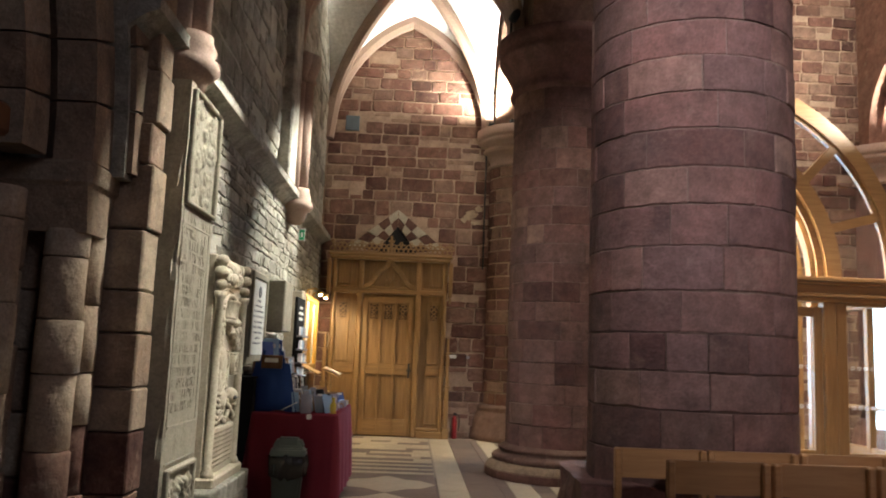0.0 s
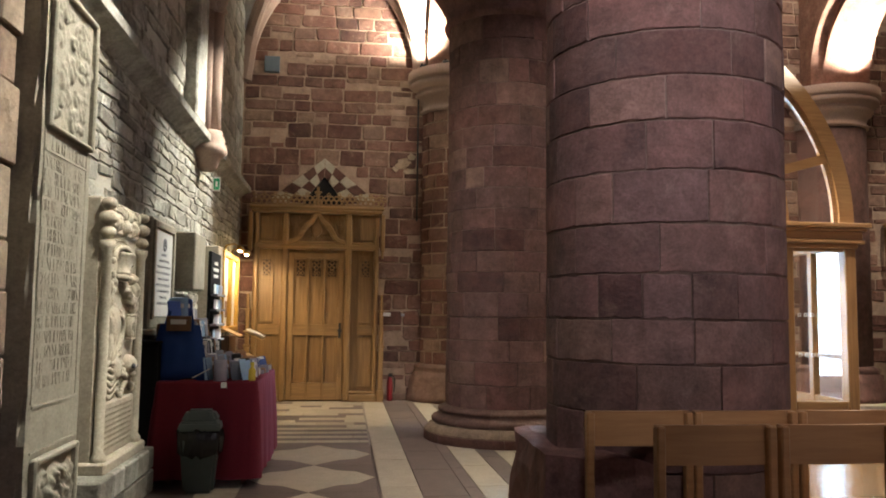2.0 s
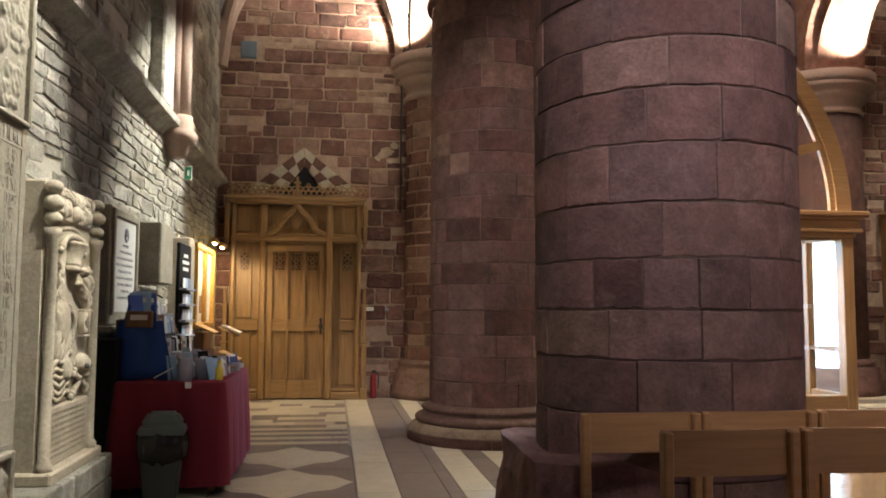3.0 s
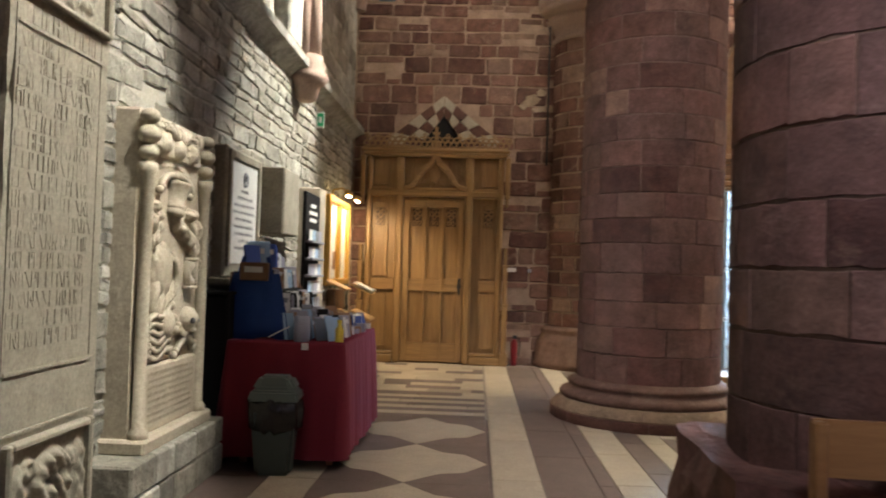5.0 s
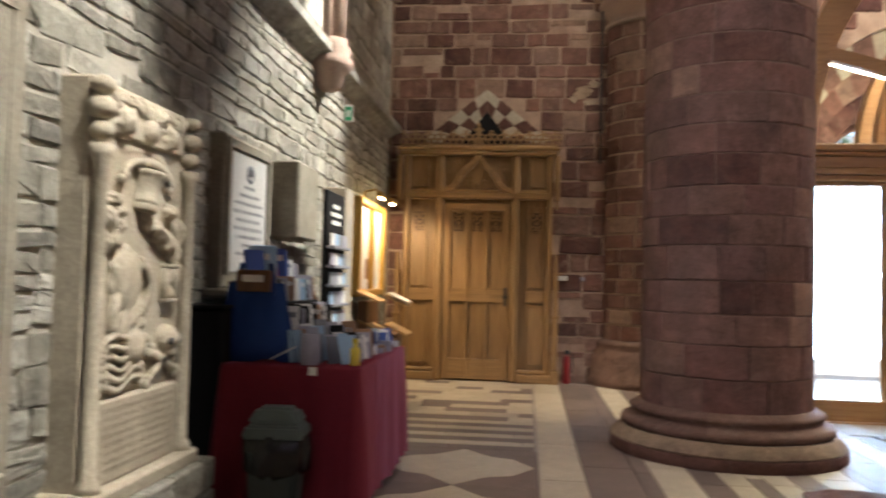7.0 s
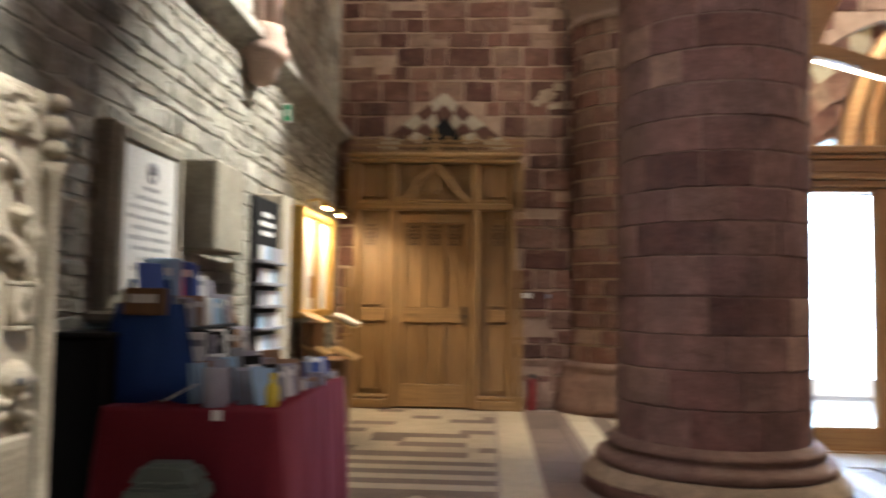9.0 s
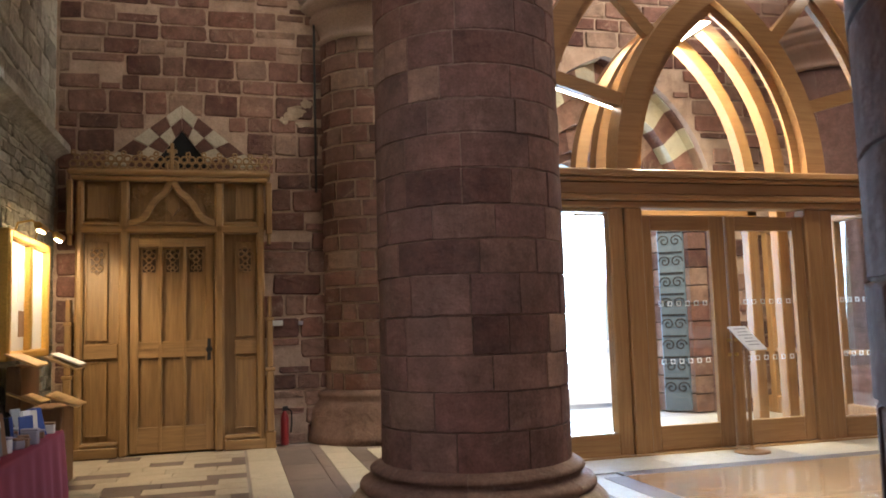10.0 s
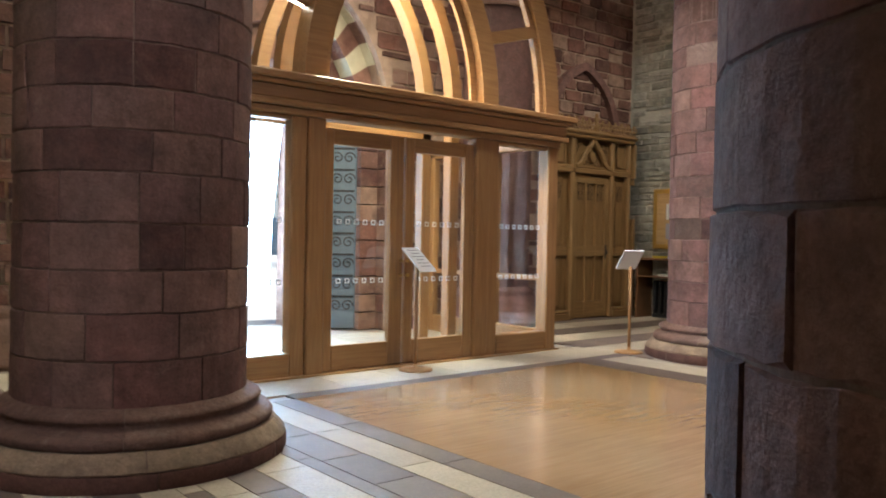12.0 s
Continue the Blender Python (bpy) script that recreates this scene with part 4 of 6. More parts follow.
ladder(0.98, 1.06, 0.22, PY + 0.05, 0.20, M_PORCH_X, label="inner pointed arch of oak")
ladder(0.865, 1.06, 0.04, PY + 0.05, 0.13, M_PORCH_X)
# glazing of the fan in one sheet per field
bm = bmesh.new()
prism(bm, [(NAVE_X + u, 2.46 + v) for u, v in arch_points(1.86, 0.75, 20)], PY + 0.055, PY + 0.061)
fan = part("pane", bm, M_GLASS, porch, "curved fan of clear glass")
fan.visible_shadow = False


def on_arch(half, off, ang):
    r = half + off
    return (-off + r * math.cos(ang), r * math.sin(ang))


for sgn in (-1, 1):
    for z_in, z_out in ((0.66, 0.85), (1.30, 1.78)):
        a = math.asin(z_in / (1.08 + 1.06))
        b = math.asin(z_out / (1.80 + 0.75))
        p, q = on_arch(1.08, 1.06, a), on_arch(1.82, 0.75, b)
        bm = bmesh.new()
        sweep(bm, [(NAVE_X + sgn * p[0], PY + 0.05, 2.46 + p[1]), (NAVE_X + sgn * q[0], PY + 0.05, 2.46 + q[1])], 0.12, 0.085, up=(0, 1, 0))
        part("spoke", bm, M_PORCH_X, porch)
        if sgn > 0 or z_in > 1:
            continue
        bm = bmesh.new()
        sweep(bm, [(NAVE_X + sgn * p[0], PY + 0.16, 2.42 + p[1]), (NAVE_X + sgn * q[0], PY + 0.16, 2.42 + q[1])], 0.02, 0.02, up=(0, 1, 0))
        part("light_strip", bm, M_LED, porch, "lit strip lamp")
# ribs, inner posts and sides of the porch
for y in (PY + 0.52, PY + 0.98):
    ladder(0.98, 1.06, 0.14, y, 0.12, M_PORCH_X, label="lit oak rib inside the porch")
    part("inner_post", boxed(5.54, 5.66, y - 0.06, y + 0.06, 0, 2.46, 0.01), M_PORCH, porch)
part("inner_beam", boxed(3.6, 5.66, PY + 0.92, PY + 1.04, 2.2, 2.3, 0.01), M_PORCH_X, porch)
for x in (2.66, 6.60):
    for y in (PY + 0.9, PY + 2.02):
        part("side_post", boxed(x - 0.05, x + 0.05, y - 0.05, y + 0.05, 0, 2.2, 0.01), M_PORCH, porch)
    part("side_rail", boxed(x - 0.04, x + 0.04, PY + 0.14, PY + 2.15, 0.0, 0.2, 0.01), M_PORCH, porch)
    part("side_rail", boxed(x - 0.04, x + 0.04, PY + 0.14, PY + 2.15, 0.72, 0.77, 0.008), M_PORCH, porch)
    part("side_rail", boxed(x - 0.05, x + 0.05, PY + 0.14, PY + 2.15, 2.14, 2.26, 0.01), M_PORCH, porch)
    g = part("pane", boxed(x - 0.004, x + 0.004, PY + 0.14, PY + 2.1, 0.2, 2.14), M_GLASS, porch, "clear side glass")
    g.visible_shadow = False
# iron-strapped leaves of the great west door, folded back
def great_door(x, y, turn, half, top, label):
    gd = thing("great_door", label, "door", (x, y, 0), turn, kind="structure")
    part("leaf", boxed(-0.03, 0.03, -half, half, 0.02, top, 0.01), M_BLUEDOOR, gd)
    k = 0
    z = 0.3
    while z < top - 0.25:
        bm = bmesh.new()
        for s in (-1, 1):
            pts = []
            for i in range(22):
                a = i * 0.42
                r = 0.075 - 0.0030 * i
                pts.append((-0.035, s * (half * 0.45 + r * math.cos(a)), z + r * math.sin(a)))
            sweep(bm, pts, 0.016, 0.010, up=(1, 0, 0))
        part("scrollwork", bm, M_IRON, gd, "wrought iron scrolls", True)
        part("strap", boxed(-0.042, -0.03, -half * 0.9, half * 0.9, z + 0.10, z + 0.125, 0.002), M_IRON, gd, "iron strap")
        z += 0.26
        k += 1


great_door(5.62, 13.66, 50, 0.16, 2.9, "blue-grey great door with wrought iron scrolls folded back")
great_door(3.68, 13.65, 152, 0.34, 2.9, "blue-grey great door leaf with iron scrolls standing open")


# ---- sign stands ----
def sign_stand(x, y, turn, label):
    s = thing("sign_stand", label, "sign", (x, y, 0), turn, group="sign stands")
    part("base", lathe([(0.15, 0), (0.15, 0.012), (0.13, 0.02), (0.02, 0.03), (0.016, 0.06)], 28), M_PORCH, s, "round wooden foot", True)
    part("pole", lathe([(0.016, 0.03), (0.016, 0.90)], 14), M_PORCH, s, "", True)
    bm = boxed(-0.11, 0.11, -0.008, 0.008, -0.15, 0.15, 0.004)
    bmesh.ops.rotate(bm, cent=(0, 0, 0), matrix=Matrix.Rotation(radians(-48), 3, 'X'), verts=bm.verts)
    bmesh.ops.translate(bm, vec=(0, -0.02, 0.97), verts=bm.verts)
    b = part("board", bm, M_BOARD, s, "white printed board")
    bm = bmesh.new()
    for k, w in enumerate((0.09, 0.07, 0.10, 0.06, 0.09, 0.08)):
        box(bm, -w * 0.85, w * 0.85, -0.0105, -0.009, 0.11 - 0.04 * k - 0.004, 0.11 - 0.04 * k + 0.004)
    bmesh.ops.rotate(bm, cent=(0, 0, 0), matrix=Matrix.Rotation(radians(-48), 3, 'X'), verts=bm.verts)
    bmesh.ops.translate(bm, vec=(0, -0.02, 0.97), verts=bm.verts)
    part("lettering", bm, M_GREYCARD, b)
    return s


sign_stand(4.58, 10.80, 14, "slim wooden stand with a tilted white notice before the doors")
sign_stand(7.12, 10.44, 150, "slim wooden stand with a tilted white notice beside a pillar")


# ---- chairs ----
def chair():
    c = thing("wooden_chair", "plain light-stained wooden church chair with a broad back rail", "chair", group="rows of church chairs")
    part("seat", boxed(-0.21, 0.21, -0.43, 0.0, 0.445, 0.47, 0.008), M_SEAT, c)
    for x in (-0.215, 0.215):
        part("back_post", boxed(x - 0.017, x + 0.017, -0.02, 0.025, 0, 0.835, 0.006), M_CHAIR, c)
        part("leg", boxed(x - 0.017, x + 0.017, -0.43, -0.395, 0, 0.45, 0.006), M_CHAIR, c)
        part("side_rail", boxed(x - 0.012, x + 0.012, -0.40, -0.02, 0.39, 0.44, 0.004), M_CHAIR, c)
    bm = bmesh.new()
    pts = [(-0.225 + 0.45 * i / 10, 0.022 - 0.018 * math.cos(math.pi * (i - 5) / 10), 0.765) for i in range(11)]
    sweep(bm, pts, 0.02, 0.145, up=(0, 0, 1))
    part("back_rail", bm, M_CHAIR, c, "broad curved back rail")
    part("front_rail", boxed(-0.2, 0.2, -0.42, -0.40, 0.39, 0.44, 0.004), M_CHAIR, c)
    return c


first = chair()
first.matrix_world = pose(1.385, 4.84, 0)
for x, y in ((1.855, 4.84), (2.33, 4.84), (2.81, 4.84), (1.51, 4.40), (1.99, 4.40), (2.47, 4.40), (2.95, 4.40)):
    copy_thing(first, pose(x, y, 0))


# ---- wall monuments ----
def relief(bm, u0, u1, z0, z1, x, n, heights, seed):
    """A grid on the wall plane whose depth follows a list of (u, z, ru, rz, height) swellings."""
    nu, nz = n
    rows = []
    for j in range(nz + 1):
        row = []
        for i in range(nu + 1):
            u, z = u0 + (u1 - u0) * i / nu, z0 + (z1 - z0) * j / nz
            h = 0.0
            for cu, cz, ru, rz, hh in heights:
                d = ((u - cu) / ru) ** 2 + ((z - cz) / rz) ** 2
                if d < 1 and hh > 0:
                    h = max(h, hh * min(1.0, 2.6 * (1 - d)) ** 0.55 * (0.80 + 0.20 * math.sin(110 * (u - cu) + 75 * (z - cz) + 9 * cu)))
                elif d < 1:
                    h = max(0.0, h + hh * math.sqrt(1 - d))
            h = 0.66 * h * (1 + 0.25 * noise.noise(Vector((u * 38, z * 38, seed)))) + 0.004 * noise.noise(Vector((u * 25 + seed, z * 25, 0)))
            row.append(bm.verts.new((x + h, u, z)))
        rows.append(row)
    for j in range(nz):
        for i in range(nu):
            bm.faces.new((rows[j][i], rows[j][i + 1], rows[j + 1][i + 1], rows[j + 1][i]))


def text_lines(bm, x, u0, u1, z0, z1, line, size, seed, depth=0.006):
    """Raised worn letters too weathered to read, as upright, level and slanting strokes."""
    rnd = random.Random(seed)
    z = z1 - line
    while z > z0:
        u = u0 + size * rnd.uniform(0, 0.4)
        while u < u1 - size:
            w = size * rnd.uniform(0.40, 0.75)
            s = size * 0.15
            d = depth * rnd.uniform(0.5, 1.0)
            k = rnd.randrange(7)
            if k != 6:
                box(bm, x - 0.003, x + d, u, u + s, z, z + size)
            if k in (0, 1, 4):
                box(bm, x - 0.003, x + d, u + w - s, u + w, z + size * rnd.choice((0, 0, 0.4)), z + size)
            if k in (1, 2, 3):
                box(bm, x - 0.003, x + d * 0.9, u + s, u + w - s, z + size - s, z + size)
            if k in (0, 2):
                box(bm, x - 0.003, x + d * 0.9, u + s, u + w - s, z + size * 0.42, z + size * 0.42 + s)
            if k in (2, 3, 5):
                box(bm, x - 0.003, x + d * 0.9, u + s, u + w, z, z + s)
            if k in (4, 6):
                prism(bm, [(u + s * 0.2, z + size), (u + s * 1.3, z + size), (u + w, z), (u + w - s, z)], x - 0.003, x + d, 'X')
            u += w + size * rnd.uniform(0.05, 0.16)
            if rnd.random() < 0.10:
                u += size * 0.3
        z -= line


slab = thing("inscribed_slab", "tall grey grave slab with worn raised lettering and carved panels", "grave slab", (0, -0.10, 0))
SX = -1.20
bm = boxed(WALL_X - 0.02, SX, 5.31, 5.98, 0, 2.76)
bmesh.ops.bisect_plane(bm, geom=bm.verts[:] + bm.edges[:] + bm.faces[:], plane_co=(0, 0, 1.4), plane_no=(0, 0, 1))
bmesh.ops.subdivide_edges(bm, edges=bm.edges[:], cuts=12, use_grid_fill=True)
for v in bm.verts:
    edge = v.co.y < 5.33 and v.co.x > SX - 0.03
    d = noise.noise(v.co * 9.0)
    v.co.x += 0.006 * d
    if edge:
        chip = max(0.0, noise.noise(Vector((3.1, 0, v.co.z * 6.0))))
        v.co.y += 0.07 * chip
        v.co.x -= 0.03 * chip
part("stone", bm, M_SLAB, slab, "grey worn stone")
bm = bmesh.new()
text_lines(bm, SX, 5.36, 5.92, 0.82, 1.94, 0.066, 0.056, 5, 0.0034)
text_lines(bm, SX, 5.38, 5.93, 1.95, 2.04, 0.08, 0.066, 8, 0.006)
for z in (1.945, 0.80, 0.60):
    box(bm, SX - 0.003, SX + 0.006, 5.36, 5.94, z, z + 0.012)
for u in (5.345, 5.915):
    box(bm, SX - 0.003, SX + 0.005, u, u + 0.008, 0.82, 2.04)
tagged(part("lettering", bm, M_SLAB, slab, "worn raised lettering"), kind="stuff")
bm = bmesh.new()
rnd = random.Random(21)
swell = [(5.40 + rnd.random() * 0.5, 2.12 + rnd.random() * 0.55, rnd.uniform(0.02, 0.06), rnd.uniform(0.02, 0.08), rnd.uniform(0.012, 0.034)) for _ in range(60)]
relief(bm, 5.37, 5.94, 2.08, 2.70, SX + 0.001, (80, 90), swell, 1)
part("carved_panel", bm, M_SLAB, slab, "carved heraldic panel", True)
bm = bmesh.new()
for a in ((5.34, 5.37, 2.05, 2.72), (5.93, 5.96, 2.05, 2.72), (5.37, 5.93, 2.05, 2.075), (5.37, 5.93, 2.70, 2.73), (5.37, 5.40, 0.06, 0.58), (5.91, 5.94, 0.06, 0.58), (5.40, 5.91, 0.55, 0.58)):
    box(bm, SX - 0.005, SX + 0.03, a[0], a[1], a[2], a[3], 0.008)
part("moulding", bm, M_SLAB, slab)
bm = bmesh.new()
swell = [(5.66, 0.40, 0.12, 0.12, 0.07), (5.66, 0.26, 0.08, 0.07, 0.05), (5.46, 0.3, 0.04, 0.2, 0.04), (5.86, 0.32, 0.035, 0.2, 0.04), (5.52, 0.18, 0.07, 0.05, 0.04), (5.78, 0.18, 0.08, 0.05, 0.04), (5.52, 0.47, 0.04, 0.04, 0.035), (5.80, 0.45, 0.04, 0.04, 0.035)]
swell += [(5.615, 0.41, 0.03, 0.032, -0.05), (5.70, 0.41, 0.03, 0.032, -0.05), (5.655, 0.345, 0.016, 0.025, -0.04)]
relief(bm, 5.40, 5.91, 0.08, 0.55, SX + 0.001, (64, 56), swell, 2)
part("skull_panel", bm, M_SLAB, slab, "carved skull and bones panel", True)

mon = thing("carved_monument", "pale sandstone wall monument with carved crest, helm and bones", "monument", (0, 0.145, 0))
MX, MY0, MY1 = -1.27, 6.20, 7.08
part("stone", boxed(WALL_X - 0.02, MX, MY0 + 0.03, MY1 - 0.01, 0.30, 1.90, 0.012), M_SAND, mon)
for y, hgt in ((MY0 + 0.055, 1.62), (MY1 - 0.055, 1.62)):
    col = part("colonnette", lathe([(0.05, 0.36), (0.045, 0.40), (0.029, 0.42), (0.029, 1.58), (0.04, 1.60), (0.046, 1.64)], 18, cx=MX + 0.03, cy=y), M_SAND, mon, "slender attached column", True)
def carved(name, y, z, ry, rz, depth, label, ridge=0.0, freq=8.0, seed=0.0, turn=0.0, lump=0.10, x=MX):
    """A half-buried swelling of carved stone; ridges run across it like folds."""
    bm = bmesh.new()
    bmesh.ops.create_uvsphere(bm, u_segments=30, v_segments=20, radius=1.0)
    c, q = math.cos(turn), math.sin(turn)
    for v in bm.verts:
        n = v.co.copy()
        f = 1 + lump * noise.noise(n * 2.3 + Vector((seed, 0, 0))) + 0.4 * lump * noise.noise(n * 6.0 + Vector((0, seed, 0)))
        if ridge:
            f += ridge * math.sin(freq * (n.y + 0.35 * n.z * n.z) + seed)
        u, w = n.y * ry * f, n.z * rz * f
        v.co = Vector((x + n.x * depth * f, y + u * c - w * q, z + u * q + w * c))
    return part(name, bm, M_SAND, mon, label, True)


def bar(path, r, name, label):
    """A round carved bar along points (y, z) on the face, with swollen ends."""
    bm = bmesh.new()
    sweep(bm, [(MX + 0.018, y, z) for y, z in path], r * 2, r * 2, up=(1, 0, 0), chamfer=r * 0.55)
    for y, z in (path[0], path[-1]):
        for s in (-0.55, 0.55):
            bmesh.ops.create_uvsphere(bm, u_segments=12, v_segments=8, radius=r * 1.35, matrix=Matrix.Translation((MX + 0.018, y + s * r * 1.4, z + s * r)))
    return part(name, bm, M_SAND, mon, label, True)


# three stone balls stacked on each column, and the crest between them
for y, big in ((MY0 + 0.055, 1.0), (MY1 - 0.055, 0.9)):
    for z, r in ((1.69, 0.046), (1.775, 0.053), (1.86, 0.045)):
        carved("roll", y, z, r * big, r * 0.85 * big, r, "carved stone ball", lump=0.04, seed=z * 9, x=MX + 0.03)
part("crest_ground", boxed(MX - 0.01, MX + 0.02, MY0 + 0.10, MY1 - 0.10, 1.70, 1.865, 0.01), M_SAND, mon)
for y, z, ry, rz, d in ((6.44, 1.76, 0.050, 0.065, 0.062), (6.83, 1.76, 0.048, 0.062, 0.060)):
    carved("crest_boss", y, z, ry, rz, d, "worn carved mask", 0.05, 7.0, y * 7, lump=0.22)
    for k in range(9):
        a = -0.6 + 4.3 * k / 8
        carved("crest_leaf", y + 0.066 * math.cos(a), z + 0.024 + 0.066 * math.sin(a), 0.022, 0.022, 0.034, "carved curl", 0.08, 9, k + y, lump=0.2)
carved("crest_boss", 6.64, 1.755, 0.062, 0.060, 0.062, "smooth carved ball", lump=0.03)
for y, t in ((6.60, 0.5), (6.69, -0.5), (6.54, 0.9), (6.75, -0.9), (6.94, -0.3), (6.35, 0.4)):
    carved("crest_leaf", y, 1.835, 0.030, 0.055, 0.040, "ribbed carved leaf", 0.14, 12, y * 3, turn=t)
# the helm under its scroll
bar([(6.645 + 0.205 * math.cos(math.pi * k / 14), 1.545 + 0.085 * math.sin(math.pi * k / 14)) for k in range(15)], 0.016, "scroll", "carved scroll over the helm")
for k in range(12):
    carved("worn_letter", 6.46 + 0.033 * k, 1.645 + 0.03 * math.sin(math.pi * k / 11), 0.008, 0.014, 0.009, "worn raised letter", seed=k, lump=0.3)
bm = lathe([(0.0, -0.085), (0.055, -0.085), (0.062, -0.078), (0.062, -0.058), (0.056, -0.054), (0.063, -0.05), (0.063, -0.036), (0.057, -0.03), (0.066, 0.02), (0.080, 0.062), (0.088, 0.072), (0.084, 0.082), (0.0, 0.086)], 48)
for v in bm.verts:
    if -0.03 < v.co.z < 0.07:
        a = math.atan2(v.co.y, v.co.x)
        k = 1 + 0.05 * math.sin(a * 10 + v.co.z * 55)
        v.co.x *= k
        v.co.y *= k
bmesh.ops.transform(bm, matrix=Matrix.Translation((MX + 0.006, 6.635, 1.505)) @ Matrix.Rotation(-0.16, 4, 'X'), verts=bm.verts)
part("crown", bm, M_SAND, mon, "banded carved crown", True)
for y, t in ((6.64, 0.15), (6.67, -0.15), (6.70, -0.4)):
    carved("plume", y, 1.395, 0.016, 0.055, 0.034, "carved plume", 0.08, 8, y, turn=t)
# mantling, mantle and shield
for y, z, ry, rz, t in ((6.39, 1.45, 0.045, 0.03, 0.3), (6.43, 1.41, 0.035, 0.03, -0.4), (6.36, 1.37, 0.035, 0.055, 0.2), (6.43, 1.35, 0.03, 0.03, 0.0), (6.39, 1.30, 0.04, 0.045, -0.4), (6.33, 1.28, 0.022, 0.05, 0.1)):
    carved("mantling", y, z, ry, rz, 0.042, "curled carved leaf", 0.16, 9, y * 20 + z, turn=t, lump=0.2)
for y, z, ry, rz, t in ((6.86, 1.44, 0.042, 0.035, 0.2), (6.74, 1.35, 0.075, 0.038, -0.4), (6.83, 1.31, 0.07, 0.05, -0.6), (6.90, 1.26, 0.035, 0.06, 0.0), (6.93, 1.36, 0.026, 0.07, 0.1), (6.94, 1.18, 0.018, 0.05, 0.1)):
    carved("mantling", y, z, ry, rz, 0.055, "curled carved leaf", 0.12, 7, y * 20 + z, turn=t, lump=0.18)
carved("mantle", 6.50, 1.13, 0.115, 0.145, 0.050, "carved mantle falling in folds", 0.11, 17, 0.6, turn=0.10, lump=0.08)
for y, z, t in ((6.41, 1.03, 0.2), (6.46, 0.99, 0.35), (6.52, 1.00, 0.45), (6.57, 1.03, 0.5)):
    carved("fold", y, z, 0.020, 0.095, 0.044, "carved fold", 0.05, 6, y, turn=-t)
bar([(6.60, 1.21), (6.655, 1.19), (6.69, 1.13), (6.68, 1.06), (6.63, 1.02)], 0.016, "scroll", "carved curl")
for y, z, r in ((6.62, 0.965, 0.034), (6.57, 1.00, 0.028), (6.66, 0.90, 0.028)):
    carved("knob", y, z, r, r, 0.045, "carved knob", lump=0.06)
carved("shield", 6.58, 0.87, 0.085, 0.085, 0.052, "smooth rounded shield", lump=0.05)
for k in range(6):
    t = k / 5
    bar([(6.335 + 0.02 * t + 0.045 * i, 0.885 - 0.155 * t + 0.022 * math.sin(i * 1.1 + k * 0.5) + 0.012 * i * (1 - t)) for i in range(7)], 0.0125, "fold", "wavy carved fold")
# hourglass, skull and crossed bones
bm = bmesh.new()
for a in ((6.82, 6.935, 1.195, 1.212), (6.82, 6.935, 1.045, 1.062), (6.82, 6.834, 1.062, 1.195), (6.921, 6.935, 1.062, 1.195)):
    box(bm, MX - 0.004, MX + 0.042, *a, 0.003)
lathe([(0.0, 1.062), (0.034, 1.065), (0.036, 1.09), (0.010, 1.128), (0.036, 1.166), (0.034, 1.192), (0.0, 1.195)], 20, cx=MX + 0.008, cy=6.878, bm=bm)
part("hourglass", bm, M_SAND, mon, "carved hourglass in its frame", True)
skull = carved("skull", 6.87, 0.885, 0.072, 0.066, 0.072, "carved skull", lump=0.04)
carved("jaw", 6.885, 0.825, 0.046, 0.034, 0.058, "carved jaw", 0.05, 14, lump=0.05)
# dark balls set into the skull as the shade of its sockets
for y in (6.838, 6.894):
    bm = bmesh.new()
    bmesh.ops.create_uvsphere(bm, u_segments=14, v_segments=10, radius=0.019, matrix=Matrix.Translation((MX + 0.056, y, 0.878)) @ Matrix.Diagonal((0.9, 1, 0.9, 1)))
    part("eye_hollow", bm, M_SOCKET_SHADE, skull, "dark ball painted as the shade of an eye socket", True)
bar([(6.70, 0.715), (6.95, 0.865)], 0.017, "bone", "carved crossed bone")
bar([(6.72, 0.845), (6.95, 0.735)], 0.017, "bone", "carved crossed bone")
bm = bmesh.new()
relief(bm, MY0 + 0.10, MY1 - 0.10, 0.69, 1.72, MX + 0.001, (30, 40), [], 6)
part("relief_ground", bm, M_SAND, mon, "tooled flat ground of the carving", True)
part("inscription_panel", boxed(MX - 0.01, MX + 0.035, MY0 + 0.11, MY1 - 0.11, 0.37, 0.69, 0.01), M_SAND, mon, "small inscription panel")
bm = bmesh.new()
text_lines(bm, MX + 0.035, MY0 + 0.14, MY1 - 0.14, 0.40, 0.67, 0.032, 0.018, 12, 0.003)
tagged(part("lettering", bm, M_SAND, mon), kind="stuff")
part("foot", boxed(WALL_X - 0.02, MX + 0.09, MY0 - 0.01, MY1 + 0.02, 0.30, 0.37, 0.012), M_SAND, mon)

pl = thing("monument_plinth", "low plinth of squared grey stone blocks under the monument", "plinth")
rnd = random.Random(2)
for row, (z0, z1) in enumerate(((0.0, 0.155), (0.16, 0.305))):
    y = 6.13
    while y < 7.34:
        w = min(rnd.uniform(0.18, 0.32), 7.36 - y)
        part("block", boxed(WALL_X - 0.02, -1.14 + rnd.uniform(-0.006, 0.006), y + 0.004, y + w - 0.004, z0 + 0.002, z1, 0.01), M_GREY, pl)
        y += w

